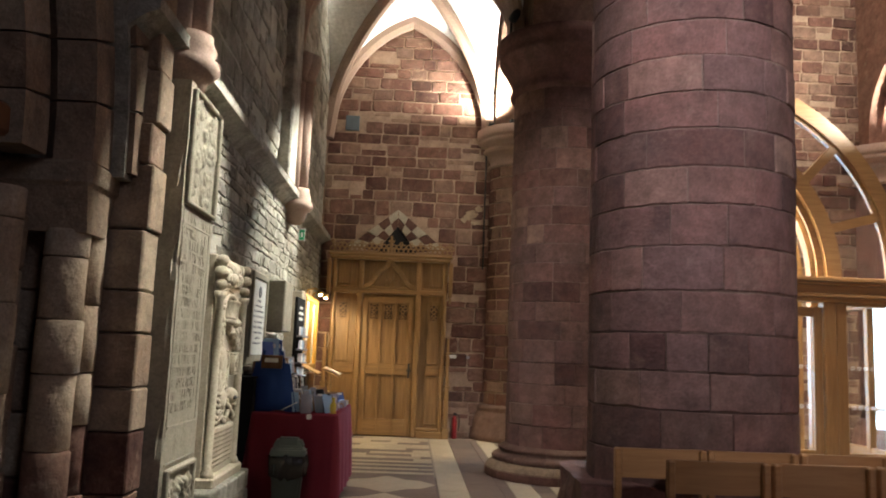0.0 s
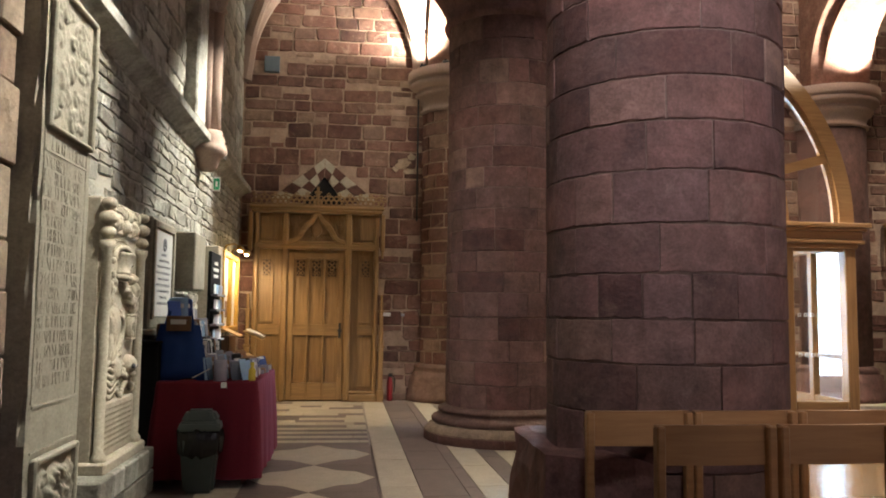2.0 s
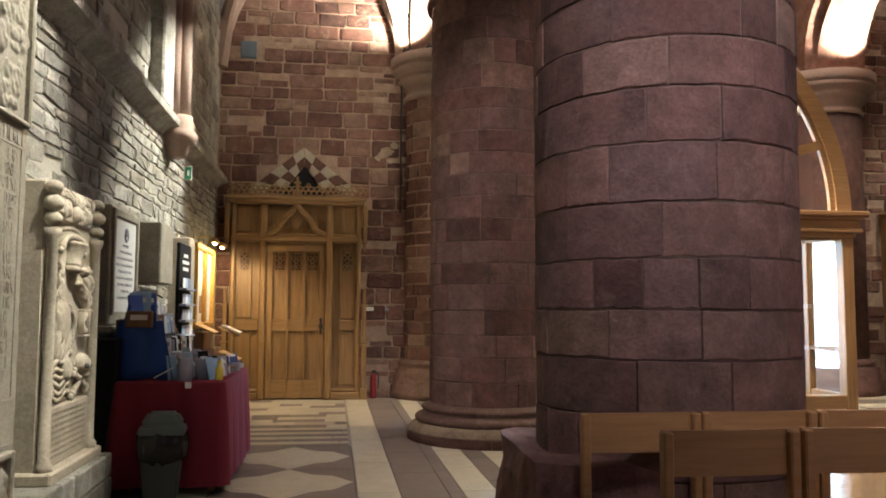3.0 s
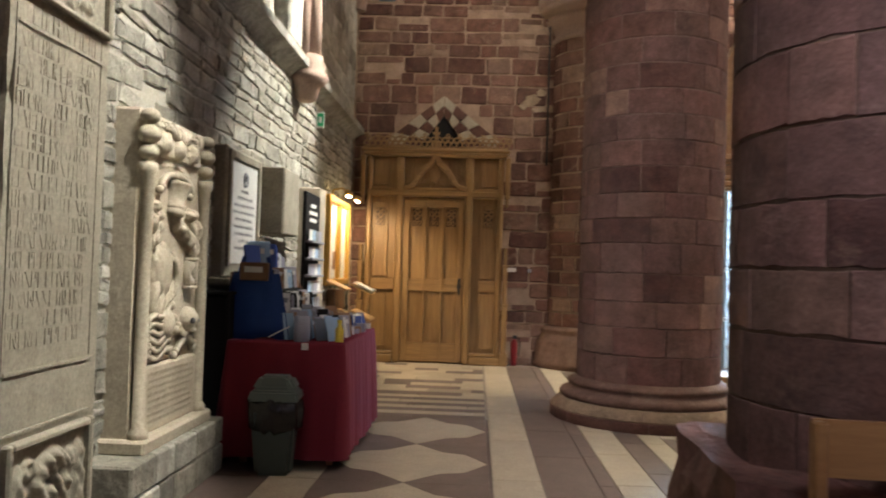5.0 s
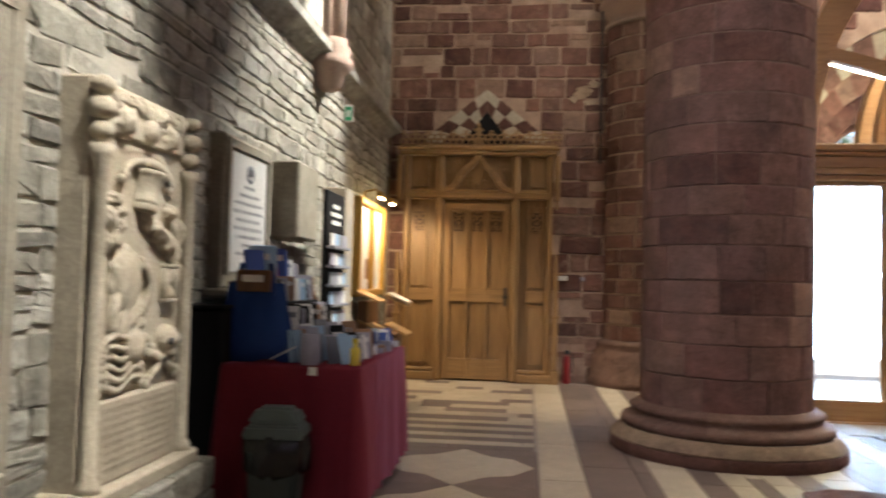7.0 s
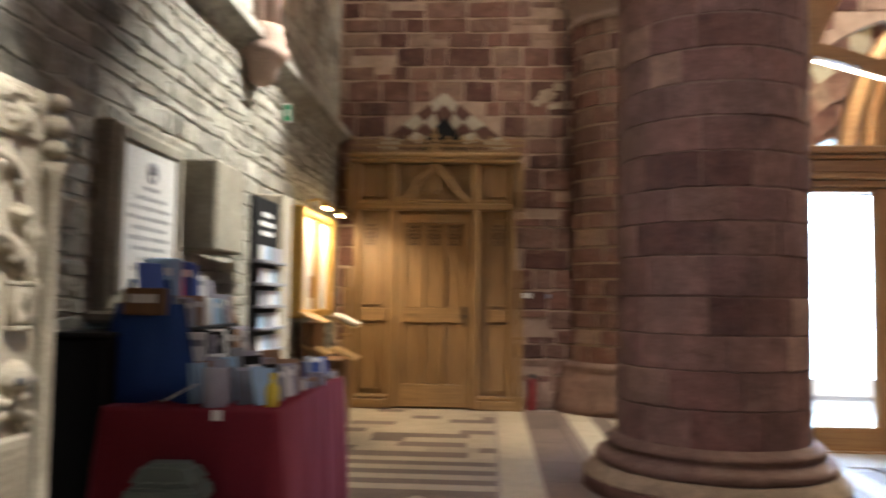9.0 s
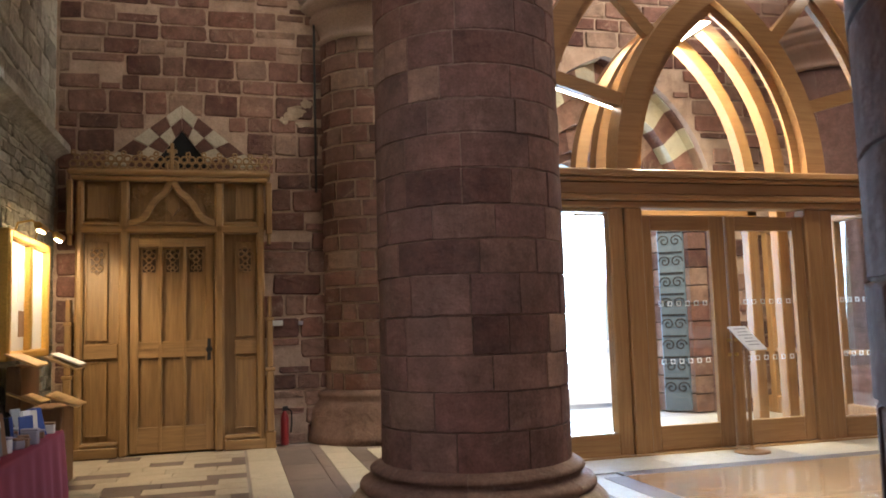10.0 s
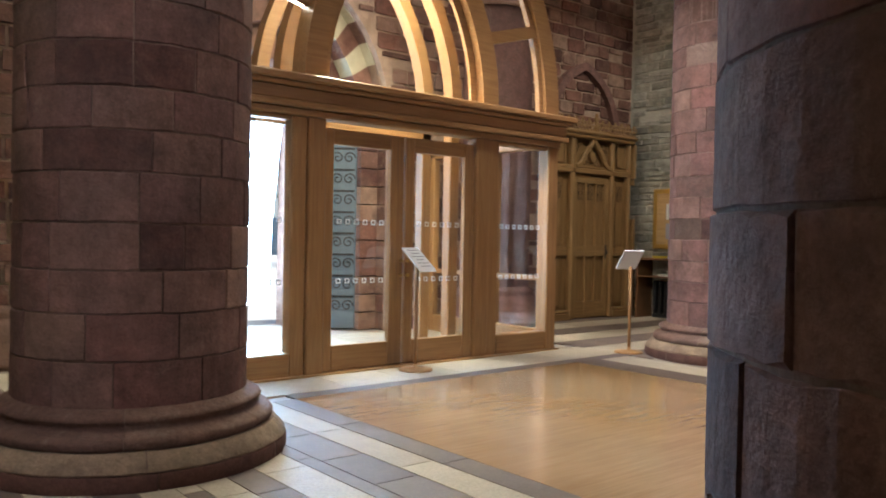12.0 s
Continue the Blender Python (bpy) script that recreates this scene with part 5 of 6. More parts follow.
tab = thing("memorial_tablet", "white marble memorial tablet in a grey stone frame", "memorial tablet")
TX = -1.31
part("frame", boxed(WALL_X - 0.02, TX, 7.76, 8.54, 1.10, 1.95, 0.012), M_SLAB, tab, "grey stone frame")
bm = bmesh.new()
for a in ((7.79, 7.84, 1.17, 1.93), (8.46, 8.51, 1.17, 1.93), (7.84, 8.46, 1.87, 1.93)):
    box(bm, TX - 0.004, TX + 0.02, *a, 0.008)
part("moulding", bm, M_SLAB, tab)
part("marble", boxed(TX - 0.004, TX + 0.008, 7.86, 8.44, 1.19, 1.86, 0.003), M_MARBLE, tab, "white marble face")
part("sill", boxed(WALL_X - 0.02, TX + 0.05, 7.72, 8.58, 1.05, 1.10, 0.012), M_SLAB, tab)
bm = bmesh.new()
for k, w in enumerate((0.10, 0.18, 0.24, 0.26, 0.20, 0.25, 0.22, 0.12, 0.20)):
    text_lines(bm, TX + 0.008, 8.15 - w, 8.15 + w, 1.66 - 0.048 * k - 0.001, 1.66 - 0.048 * k + 0.03, 0.022, 0.02, 40 + k, 0.001)
torus(bm, (TX + 0.008, 8.15, 1.76), 0.045, 0.01, 'X')
torus(bm, (TX + 0.008, 8.15, 1.78), 0.02, 0.012, 'X')
tagged(part("lettering", bm, M_GREYCARD, tab, "small dark lettering and crest"), kind="stuff")

blk = thing("stone_bracket_block", "plain projecting stone block on the wall", "stone block")
part("stone", boxed(WALL_X - 0.02, -1.15, 8.62, 9.12, 1.42, 1.92, 0.012), M_SLAB, blk)
post = thing("stone_pilaster_slab", "narrow upright pale stone slab fixed to the wall", "stone slab")
part("stone", boxed(WALL_X - 0.02, -1.19, 10.16, 10.45, 0.0, 1.93, 0.012), M_SAND, post)

# ---- stall in the aisle ----
TX0, TX1, TY0, TY1, TZ = -1.16, -0.475, 7.45, 8.82, 0.735
table = thing("stall_table", "long trestle table of plain wood under a crimson cloth", "table")
part("tabletop", boxed(TX0 + 0.01, TX1 - 0.01, TY0 + 0.01, TY1 - 0.01, TZ - 0.03, TZ - 0.004), M_RACK, table)
for x in (TX0 + 0.08, TX1 - 0.08):
    for y in (TY0 + 0.12, TY1 - 0.12):
        part("leg", boxed(x - 0.02, x + 0.02, y - 0.02, y + 0.02, 0, TZ - 0.03), M_RACK, table)
bm = bmesh.new()
peri = [(TX0, TY0), (TX1, TY0), (TX1, TY1), (TX0, TY1)]
ptsr = []
for i in range(4):
    a, b = peri[i], peri[(i + 1) % 4]
    n = 44 if i % 2 == 0 else 100
    nrm = ((0, -1), (1, 0), (0, 1), (-1, 0))[i]
    for k in range(n):
        t = k / n
        ptsr.append((a[0] + (b[0] - a[0]) * t, a[1] + (b[1] - a[1]) * t, nrm, t))
levels = [(TZ, 0.0), (TZ - 0.012, 0.05), (TZ - 0.05, 0.15), (0.5, 0.5), (0.28, 0.8), (0.06, 1.0)]
rows = []
for lv, (z, g) in enumerate(levels):
    row = []
    for k, (x, y, nrm, t) in enumerate(ptsr):
        s = x + y
        fold = (math.sin(s * 41) * 0.5 + math.sin(s * 23 + 1.3) * 0.6 + noise.noise(Vector((s * 5, 2.2, 0))) * 1.2) * 0.016 * g
        flare = 0.008 + 0.03 * g
        corner = min(t, 1 - t)
        if corner < 0.06:
            flare += 0.03 * g * (1 - corner / 0.06)
        zz = z + (0.02 * noise.noise(Vector((s * 3, 7.1, 0))) if lv == len(levels) - 1 else 0)
        row.append(bm.verts.new((x + nrm[0] * (flare + fold), y + nrm[1] * (flare + fold), zz)))
    rows.append(row)
for a, b in zip(rows, rows[1:]):
    for i in range(len(a)):
        bm.faces.new((a[i], b[i], b[(i + 1) % len(a)], a[(i + 1) % len(a)]))
bm.faces.new(rows[0])
bmesh.ops.recalc_face_normals(bm, faces=bm.faces)
tagged(part("tablecloth", bm, M_CLOTH, smooth=True), "crimson tablecloth hanging in soft folds to the floor", "tablecloth")

litter = thing("litter_bin", "grey-green plastic swing-lid bin with a black bag", "bin", (-0.83, 7.32, 0), 4)
litter.scale = (1.04, 0.9, 1.12)
bm = bmesh.new()


def tapered(bm, w0, d0, w1, d1, z0, z1, bev=0.02):
    vs = [bm.verts.new((sx * w, sy * d, z)) for (w, d, z) in ((w0, d0, z0), (w1, d1, z1)) for sx, sy in ((-1, -1), (1, -1), (1, 1), (-1, 1))]
    fs = [bm.faces.new([vs[i] for i in q]) for q in ((3, 2, 1, 0), (4, 5, 6, 7), (0, 1, 5, 4), (1, 2, 6, 5), (2, 3, 7, 6), (3, 0, 4, 7))]
    es = {e for f in fs for e in f.edges}
    bmesh.ops.bevel(bm, geom=list(es), offset=bev, segments=2, affect='EDGES')


tapered(bm, 0.095, 0.085, 0.125, 0.11, 0, 0.34)
part("body", bm, M_BIN, litter)
bm = bmesh.new()
tapered(bm, 0.14, 0.125, 0.125, 0.11, 0.375, 0.43, 0.012)
tapered(bm, 0.125, 0.105, 0.085, 0.06, 0.43, 0.50, 0.018)
part("lid", bm, M_BIN_LID, litter, "domed swing lid")
bm = bmesh.new()
tapered(bm, 0.075, 0.004, 0.06, 0.004, 0.435, 0.495, 0.002)
bmesh.ops.translate(bm, vec=(0, -0.088, 0), verts=bm.verts)
part("flap", bm, M_BIN_LID, litter)
bm = lathe([(0.118, 0.25), (0.15, 0.27), (0.155, 0.33), (0.148, 0.375), (0.12, 0.385)], 60)
for v in bm.verts:
    a = math.atan2(v.co.y, v.co.x)
    k = 1 + 0.10 * noise.noise(Vector((math.cos(a) * 5, math.sin(a) * 5, v.co.z * 14))) + 0.05 * noise.noise(Vector((math.cos(a) * 14, math.sin(a) * 14, v.co.z * 30)))
    v.co.x *= k
    v.co.y *= k * 0.92
    v.co.z += 0.025 * noise.noise(Vector((math.cos(a) * 4, math.sin(a) * 4, 3))) - (0.03 if v.co.z < 0.3 else 0)
part("bag", bm, M_BAG, litter, "black crumpled bin bag", True)

# added black box that makes the unlit zone between monument and table
cab = thing("black_cabinet", "low black box added for the shade behind the table end", "cabinet", (-1.27, 7.45, 0))
part("body", boxed(-0.125, 0.10, 0.0, 0.6, 0.02, 1.0, 0.012), M_BLACK, cab)
part("top", boxed(-0.128, 0.11, -0.01, 0.61, 1.0, 1.02, 0.006), M_BLACK, cab)
part("plinth", boxed(-0.115, 0.09, 0.01, 0.59, 0.0, 0.02), M_BLACK, cab)

# wooden rack with shelves at the back of the table
rack = thing("display_rack", "brown wooden stepped display rack on the table", "rack", (-1.07, 8.1, TZ + 0.002))
for y in (-0.42, 0.42):
    bm = bmesh.new()
    prism(bm, [(-0.16, 0.0), (0.26, 0.0), (0.04, 0.40), (-0.16, 0.40)], y - 0.01, y + 0.01, 'Y')
    part("end_panel", bm, M_RACK, rack)
for x0, x1, z in ((-0.15, 0.20, 0.10), (-0.15, 0.10, 0.28), (-0.15, 0.04, 0.39)):
    part("shelf", boxed(x0, x1, -0.41, 0.41, z, z + 0.015, 0.003), M_BLACK, rack, "dark shelf")


def book(x, y, z, w, h, t, mat, turn, tilt, label, name="book", category="book", group="books on the stall"):
    b = thing(name, label, category, (x, y, z), turn, group=group)
    bm = boxed(-w / 2, w / 2, -t / 2, t / 2, 0, h, 0.002)
    bmesh.ops.rotate(bm, cent=(0, 0, 0), matrix=Matrix.Rotation(radians(-tilt), 3, 'X'), verts=bm.verts)
    part("cover", bm, mat, b)
    if w > 0.08 and h * 1000 % 3 < 1.2:
        bm = boxed(-w * 0.36, w * 0.36, -t / 2 - 0.0012, -t / 2 - 0.0002, h * 0.62, h * 0.8)
        bmesh.ops.rotate(bm, cent=(0, 0, 0), matrix=Matrix.Rotation(radians(-tilt), 3, 'X'), verts=bm.verts)
        part("title_band", bm, M_WHITE if mat is not M_WHITE else M_GREYCARD, b)
    return b


rnd = random.Random(77)
z_top = TZ + 0.002 + 0.405
for y, m, h, lab in ((7.78, M_BLUE_PAPER, 0.17, "dark blue hardback standing on the rack"), (7.86, M_SKYBLUE, 0.19, "pale blue paperback standing on the rack"), (7.93, M_SKYBLUE, 0.2, "blue and orange paperback on the rack"), (8.0, M_RED_PAPER, 0.2, "bright red paperback on the rack"), (8.08, M_BLUE_PAPER, 0.19, "navy blue book leaning on the rack"), (8.16, M_BLUE_PAPER, 0.18, "navy blue book leaning on the rack"), (8.27, M_WHITE, 0.13, "small white booklet on the rack"), (8.38, M_LILAC, 0.11, "grey booklet on the rack")):
    book(-1.12, y, z_top, 0.13, h, 0.013, m, rnd.uniform(15, 70), 8, lab)
for y in (7.76, 7.82, 7.89, 7.95, 8.02, 8.08, 8.15, 8.21, 8.28, 8.35, 8.41, 8.47):
    m = rnd.choice((M_WHITE, M_GREYCARD, M_LILAC, M_BLACK, M_SKYBLUE, M_BROWNCARD))
    book(-1.03, y, TZ + 0.298, 0.10, rnd.uniform(0.12, 0.16), 0.006, m, rnd.uniform(20, 50), 12, "printed leaflet propped on the rack", "leaflet", "leaflet", "leaflets on the stall")
    m = rnd.choice((M_WHITE, M_GREYCARD, M_LILAC, M_BROWNCARD, M_BLACK, M_BLACK))
    book(-0.93, y + 0.03, TZ + 0.118, 0.10, rnd.uniform(0.12, 0.17), 0.006, m, rnd.uniform(20, 50), 12, "printed leaflet propped on the rack", "leaflet", "leaflet", "leaflets on the stall")
# goods along the table's edge, covers picked paler for the light they catch
for i in range(40):
    # tall cards and folders in leaning rows at the near end
    row, k = i % 4, i // 4
    y = 7.60 + 0.052 * k + rnd.uniform(-0.01, 0.01)
    x = -0.82 + 0.088 * row + rnd.uniform(-0.012, 0.012)
    tall = rnd.uniform(0.13, 0.20) * (1.0 if row < 3 else 0.8)
    book(x, y, TZ + 0.002, rnd.uniform(0.07, 0.10), tall, rnd.uniform(0.003, 0.008), rnd.choice((M_GREYCARD, M_LILAC, M_WHITE, M_GREYCARD, M_BLACK, M_LILAC, M_SKYBLUE, M_BROWNCARD)), rnd.uniform(35, 62), rnd.uniform(8, 20), "printed card leaning in a row on the stall", "card", "card", "cards on the stall")
for i in range(64):
    # small boxed gifts and cards beyond them
    row, k = i % 4, i // 4
    y = 8.12 + 0.040 * k + rnd.uniform(-0.012, 0.012)
    x = -0.80 + 0.085 * row + rnd.uniform(-0.02, 0.02)
    if rnd.random() < 0.5:
        book(x, y, TZ + 0.002, rnd.uniform(0.05, 0.08), rnd.uniform(0.07, 0.14), rnd.uniform(0.003, 0.01), rnd.choice((M_WHITE, M_LILAC, M_LILAC, M_GREYCARD, M_BLACK, M_BROWNCARD, M_BLUE_PAPER)), rnd.uniform(20, 75), rnd.uniform(5, 25), "small printed card standing on the stall", "card", "card", "cards on the stall")
    else:
        w, d, h = rnd.uniform(0.015, 0.034), rnd.uniform(0.012, 0.02), rnd.uniform(0.015, 0.06)
        g = thing("gift_box", "small boxed gift on the crimson cloth", "box", (x + 0.02, y, TZ + 0.002), rnd.uniform(-30, 40), group="boxed gifts")
        part("carton", boxed(-w, w, -d, d, 0, h, 0.003), rnd.choice((M_LILAC, M_BROWNCARD, M_WHITE, M_GREYCARD, M_LILAC, M_BLACK)), g)
        part("lid", boxed(-w - 0.002, w + 0.002, -d - 0.002, d + 0.002, h, h + 0.010, 0.003), rnd.choice((M_LILAC, M_GREYCARD, M_WHITE, M_BROWNCARD)), g)
cup = thing("paper_roll", "plain white cylinder standing on the cloth", "container", (-0.74, 7.52, TZ + 0.002))
part("tube", lathe([(0.045, 0), (0.047, 0.004), (0.047, 0.15), (0.043, 0.152), (0.042, 0.13), (0.0, 0.13)], 28), M_LILAC, cup, "", True)
bot = thing("bottle", "small bottle of yellow liquid on the cloth", "bottle", (-0.52, 7.56, TZ + 0.002))
part("body", lathe([(0.024, 0), (0.026, 0.004), (0.026, 0.075), (0.012, 0.095), (0.012, 0.11)], 18), M_LEMON, bot, "", True)
part("cap", lathe([(0.014, 0.11), (0.014, 0.13), (0.012, 0.132)], 16), M_LEMON, bot)
ticket = thing("price_ticket", "small white price ticket hanging over the table edge", "ticket", (-0.70, 7.432, TZ - 0.05))
part("card", boxed(-0.02, 0.02, -0.002, 0.002, 0.01, 0.05), M_WHITE, ticket)

# blue cloth bag hanging on the end of the rack
bag = thing("tote_bag", "blue fabric tote bag hanging on the end of the rack", "bag", (-1.05, 7.60, TZ + 0.0))
bm = bmesh.new()
cols = []
n, mth = 18, 16
for side in (-1, 1):
    grid = []
    for j in range(mth + 1):
        v = j / mth
        row = []
        for i in range(n + 1):
            u = i / n * 2 - 1
            half = 0.225 - 0.085 * v
            bulge = 0.045 * (1 - u * u) * (1 - 0.75 * v) * math.sqrt(max(0, 1 - (1 - v) ** 6) + 0.02)
            crease = 0.012 * noise.noise(Vector((u * 2.2, v * 3.0, side * 4)))
            row.append(bm.verts.new((u * half, side * (0.008 + bulge) + crease, 0.0 + 0.40 * v + 0.015 * math.sin(u * 5) * (1 - v))))
        grid.append(row)
    for j in range(mth):
        for i in range(n):
            q = (grid[j][i], grid[j][i + 1], grid[j + 1][i + 1], grid[j + 1][i])
            bm.faces.new(q if side < 0 else tuple(reversed(q)))
bmesh.ops.remove_doubles(bm, verts=bm.verts, dist=0.004)
part("cloth", bm, M_BLUE, bag, "", True)
for x in (-0.09, 0.09):
    bm = bmesh.new()
    sweep(bm, [(x * 1.1, -0.03, 0.34), (x, -0.02, 0.42), (x * 0.8, -0.01, 0.50)], 0.025, 0.006, up=(0, 1, 0))
    part("handle", bm, M_BLUE, bag)
plate = thing("price_plaque", "brown wooden plaque with a small white label", "plaque", (-1.05, 7.545, TZ + 0.355))
part("plate", boxed(-0.085, 0.085, -0.012, 0.05, 0, 0.11, 0.006), M_RACK, plate)
part("label", boxed(-0.055, 0.055, -0.0145, -0.0125, 0.05, 0.085), M_WHITE, plate, "white paper label")
paper = thing("paper_sheet", "loose white paper sheet tucked beside the bag", "paper", (-0.87, 7.50, TZ + 0.02), 15)
bm = boxed(-0.07, 0.07, -0.02, 0.02, 0, 0.004)
bmesh.ops.rotate(bm, cent=(0, 0, 0), matrix=Matrix.Rotation(radians(-28), 3, 'Y'), verts=bm.verts)
bmesh.ops.translate(bm, vec=(0, 0, 0.035), verts=bm.verts)
part("sheet", bm, M_WHITE, paper)

# black card display with tiers
disp = thing("card_display", "tall black display board with tiers of postcards", "display stand", (-1.03, 9.45, 0))
part("board", boxed(-0.10, -0.07, -0.28, 0.28, 0.02, 1.80, 0.006), M_BLACK, disp)
part("foot", boxed(-0.16, 0.10, -0.26, 0.26, 0, 0.02, 0.004), M_BLACK, disp)
for k in range(5):
    z = 0.82 + 0.14 * k
    part("pocket", boxed(-0.07, -0.01, -0.26, 0.26, z, z + 0.02, 0.003), M_GREYCARD, disp)
    for j in range(4):
        m = (M_WHITE, M_SKYBLUE, M_GREYCARD, M_LILAC)[(k + j) % 4]
        part("postcard", boxed(-0.045, -0.04, -0.25 + 0.125 * j, -0.135 + 0.125 * j, z + 0.02, z + 0.11), m, disp)
bm = bmesh.new()
for k, w in enumerate((0.10, 0.16, 0.13)):
    box(bm, -0.07, -0.068, -w, w, 1.68 - 0.06 * k, 1.71 - 0.06 * k)
part("lettering", bm, M_WHITE, disp, "white lettering at the head of the board")

# noticeboard with picture lamps, and the slanted desks under it
nb = thing("noticeboard", "gilt-framed noticeboard lit by two brass picture lamps", "noticeboard")
part("backing", boxed(WALL_X - 0.02, WALL_X + 0.07, 11.22, 12.50, 1.03, 1.93), M_BOARD, nb)
for a in ((11.18, 11.26, 0.99, 1.97), (12.46, 12.54, 0.99, 1.97), (11.26, 12.46, 0.99, 1.06), (11.26, 12.46, 1.90, 1.97), (11.83, 11.91, 1.06, 1.90)):
    part("frame", boxed(WALL_X + 0.0, WALL_X + 0.12, *a, 0.015), M_GILT, nb)
for k, (y, z, w, h) in enumerate(((11.45, 1.5, 0.13, 0.2), (11.75, 1.55, 0.12, 0.16), (12.05, 1.45, 0.12, 0.24), (12.3, 1.5, 0.1, 0.15), (11.45, 1.2, 0.12, 0.09), (11.8, 1.25, 0.14, 0.12), (12.2, 1.18, 0.12, 0.1))):
    part("notice", boxed(WALL_X + 0.07, WALL_X + 0.074, y - w, y + w, z - h * 0.7, z + h), M_WHITE if k != 5 else M_BROWNCARD, nb, "white printed notice" if k != 5 else "brown printed notice")
for y in (11.55, 12.2):
    bm = bmesh.new()
    sweep(bm, [(WALL_X + 0.06, y, 1.97), (WALL_X + 0.08, y, 2.05), (WALL_X + 0.18, y, 2.07), (WALL_X + 0.24, y, 2.02)], 0.014, 0.014)
    arm = part("lamp_arm", bm, M_BRASS, nb, "bent brass arm")
    bm = bmesh.new()
    lathe([(0.028, -0.13), (0.03, -0.12), (0.03, 0.12), (0.028, 0.13)], 14, bm=bm)
    bmesh.ops.rotate(bm, cent=(0, 0, 0), matrix=Matrix.Rotation(radians(90), 3, 'X'), verts=bm.verts)
    bmesh.ops.translate(bm, vec=(WALL_X + 0.25, y, 2.015), verts=bm.verts)
    part("shade", bm, M_BRASS, nb, "brass tube shade", True)
    part("bulb", boxed(WALL_X + 0.235, WALL_X + 0.255, y - 0.10, y + 0.10, 1.975, 1.985), M_BULB, nb, "glowing lamp tube")
desk = thing("reading_desk", "pale wooden slanted reading desks on a stand below the noticeboard", "desk", (-1.05, 11.35, 0))
for z, y0 in ((0.98, -0.16), (0.70, -0.1)):
    for dx in (-0.14, 0.12):
        bm = boxed(-0.12, 0.12, -0.2, 0.2, -0.008, 0.008, 0.004)
        bmesh.ops.rotate(bm, cent=(0, 0, 0), matrix=Matrix.Rotation(radians(24), 3, 'Y'), verts=bm.verts)
        bmesh.ops.translate(bm, vec=(dx, y0 + 0.16, z - 0.12 * dx), verts=bm.verts)
        part("desk_top", bm, M_DESK, desk, "slanted pale desk top")
bm = boxed(-0.11, 0.11, -0.15, 0.15, 0.0, 0.012, 0.003)
bmesh.ops.rotate(bm, cent=(0, 0, 0), matrix=Matrix.Rotation(radians(24), 3, 'Y'), verts=bm.verts)
bmesh.ops.translate(bm, vec=(0.14, 0.0, 0.985), verts=bm.verts)
part("open_book", bm, M_WHITE, desk, "white open book")
part("stand", boxed(-0.26, 0.08, 0.1, 0.6, 0.0, 0.62, 0.01), M_RACK, desk, "dark wooden stand")
part("stand", boxed(-0.26, -0.16, -0.1, 0.5, 0.62, 0.95, 0.01), M_RACK, desk)

# ---- small fixtures ----
ext = thing("fire_extinguisher", "small red fire extinguisher with a black hose", "fire extinguisher", (0.80, 13.1, 0.0))
part("cylinder", lathe([(0.037, 0.0), (0.041, 0.01), (0.041, 0.26), (0.032, 0.305), (0.018, 0.325), (0.018, 0.34)], 20), M_EXT, ext, "red steel cylinder", True)
part("valve", boxed(-0.02, 0.035, -0.012, 0.012, 0.34, 0.385, 0.004), M_IRON, ext)
bm = bmesh.new()
sweep(bm, [(0.03, 0, 0.36), (0.07, 0, 0.33), (0.07, 0, 0.2), (0.06, 0, 0.12)], 0.014, 0.014, up=(0, 1, 0))
part("hose", bm, M_BLACK, ext)
sw = thing("wall_switch_box", "white electrical box fixed to the wall", "switch", (0.72, WEST_Y - 0.03, 1.2))
part("casing", boxed(-0.08, 0.08, -0.03, 0.03, 0, 0.055, 0.005), M_WHITE, sw)
sw2 = thing("wall_call_point", "small pale call point on the wall", "switch", (0.98, WEST_Y - 0.03, 1.2))
part("casing", boxed(-0.025, 0.025, -0.03, 0.03, 0, 0.045, 0.005), M_LILAC, sw2)
pipe = thing("downpipe", "thin dark pipe running down the wall", "pipe", (1.16, WEST_Y - 0.06, 0), kind="structure")
part("pipe", lathe([(0.012, 2.6), (0.012, 4.5)], 12), M_IRON, pipe, "", True)
plq = thing("wall_plaque", "small blue-grey plaque high on the wall", "plaque", (-1.0, WEST_Y - 0.03, 4.75))
part("plate", boxed(-0.11, 0.11, -0.02, 0.03, 0, 0.24, 0.006), M_BLUEDOOR, plq)
ex = thing("exit_sign", "small green exit sign standing out from the wall", "sign", (WALL_X, 10.78, 2.60))
part("panel", boxed(0.0, 0.10, -0.012, 0.012, 0, 0.16, 0.004), M_WHITE, ex, "pale casing")
bm = boxed(0.03, 0.095, -0.0155, -0.0125, 0.015, 0.145)
part("face", bm, M_GREEN, ex, "green face")
bm = boxed(0.05, 0.075, -0.018, -0.016, 0.05, 0.11)
part("pictogram", bm, M_WHITE, ex)


def spotlight(x, y, z, target, lit=True):
    s = thing("spotlight", "small black spotlight fixed on the capital", "spotlight", group="spotlights")
    m = look((x, y, z), target)
    bm = lathe([(0.0, 0.09), (0.035, 0.09), (0.05, 0.03), (0.05, -0.06), (0.042, -0.06)], 18)
    ob = part("housing", bm, M_IRON, s, "", True)
    ob.matrix_local = m @ pose(0, 0, 0.10)
    ob = part("lens", lathe([(0.0, 0.028), (0.04, 0.03), (0.04, 0.032), (0.0, 0.034)], 18), M_SPOTLIT if lit else M_BLACK, s, "bright lens")
    ob.matrix_local = m @ pose(0, 0, 0.10)
    part("bracket", boxed(x - 0.012, x + 0.012, y - 0.012, y + 0.012, 4.8, z - 0.02), M_IRON, s)


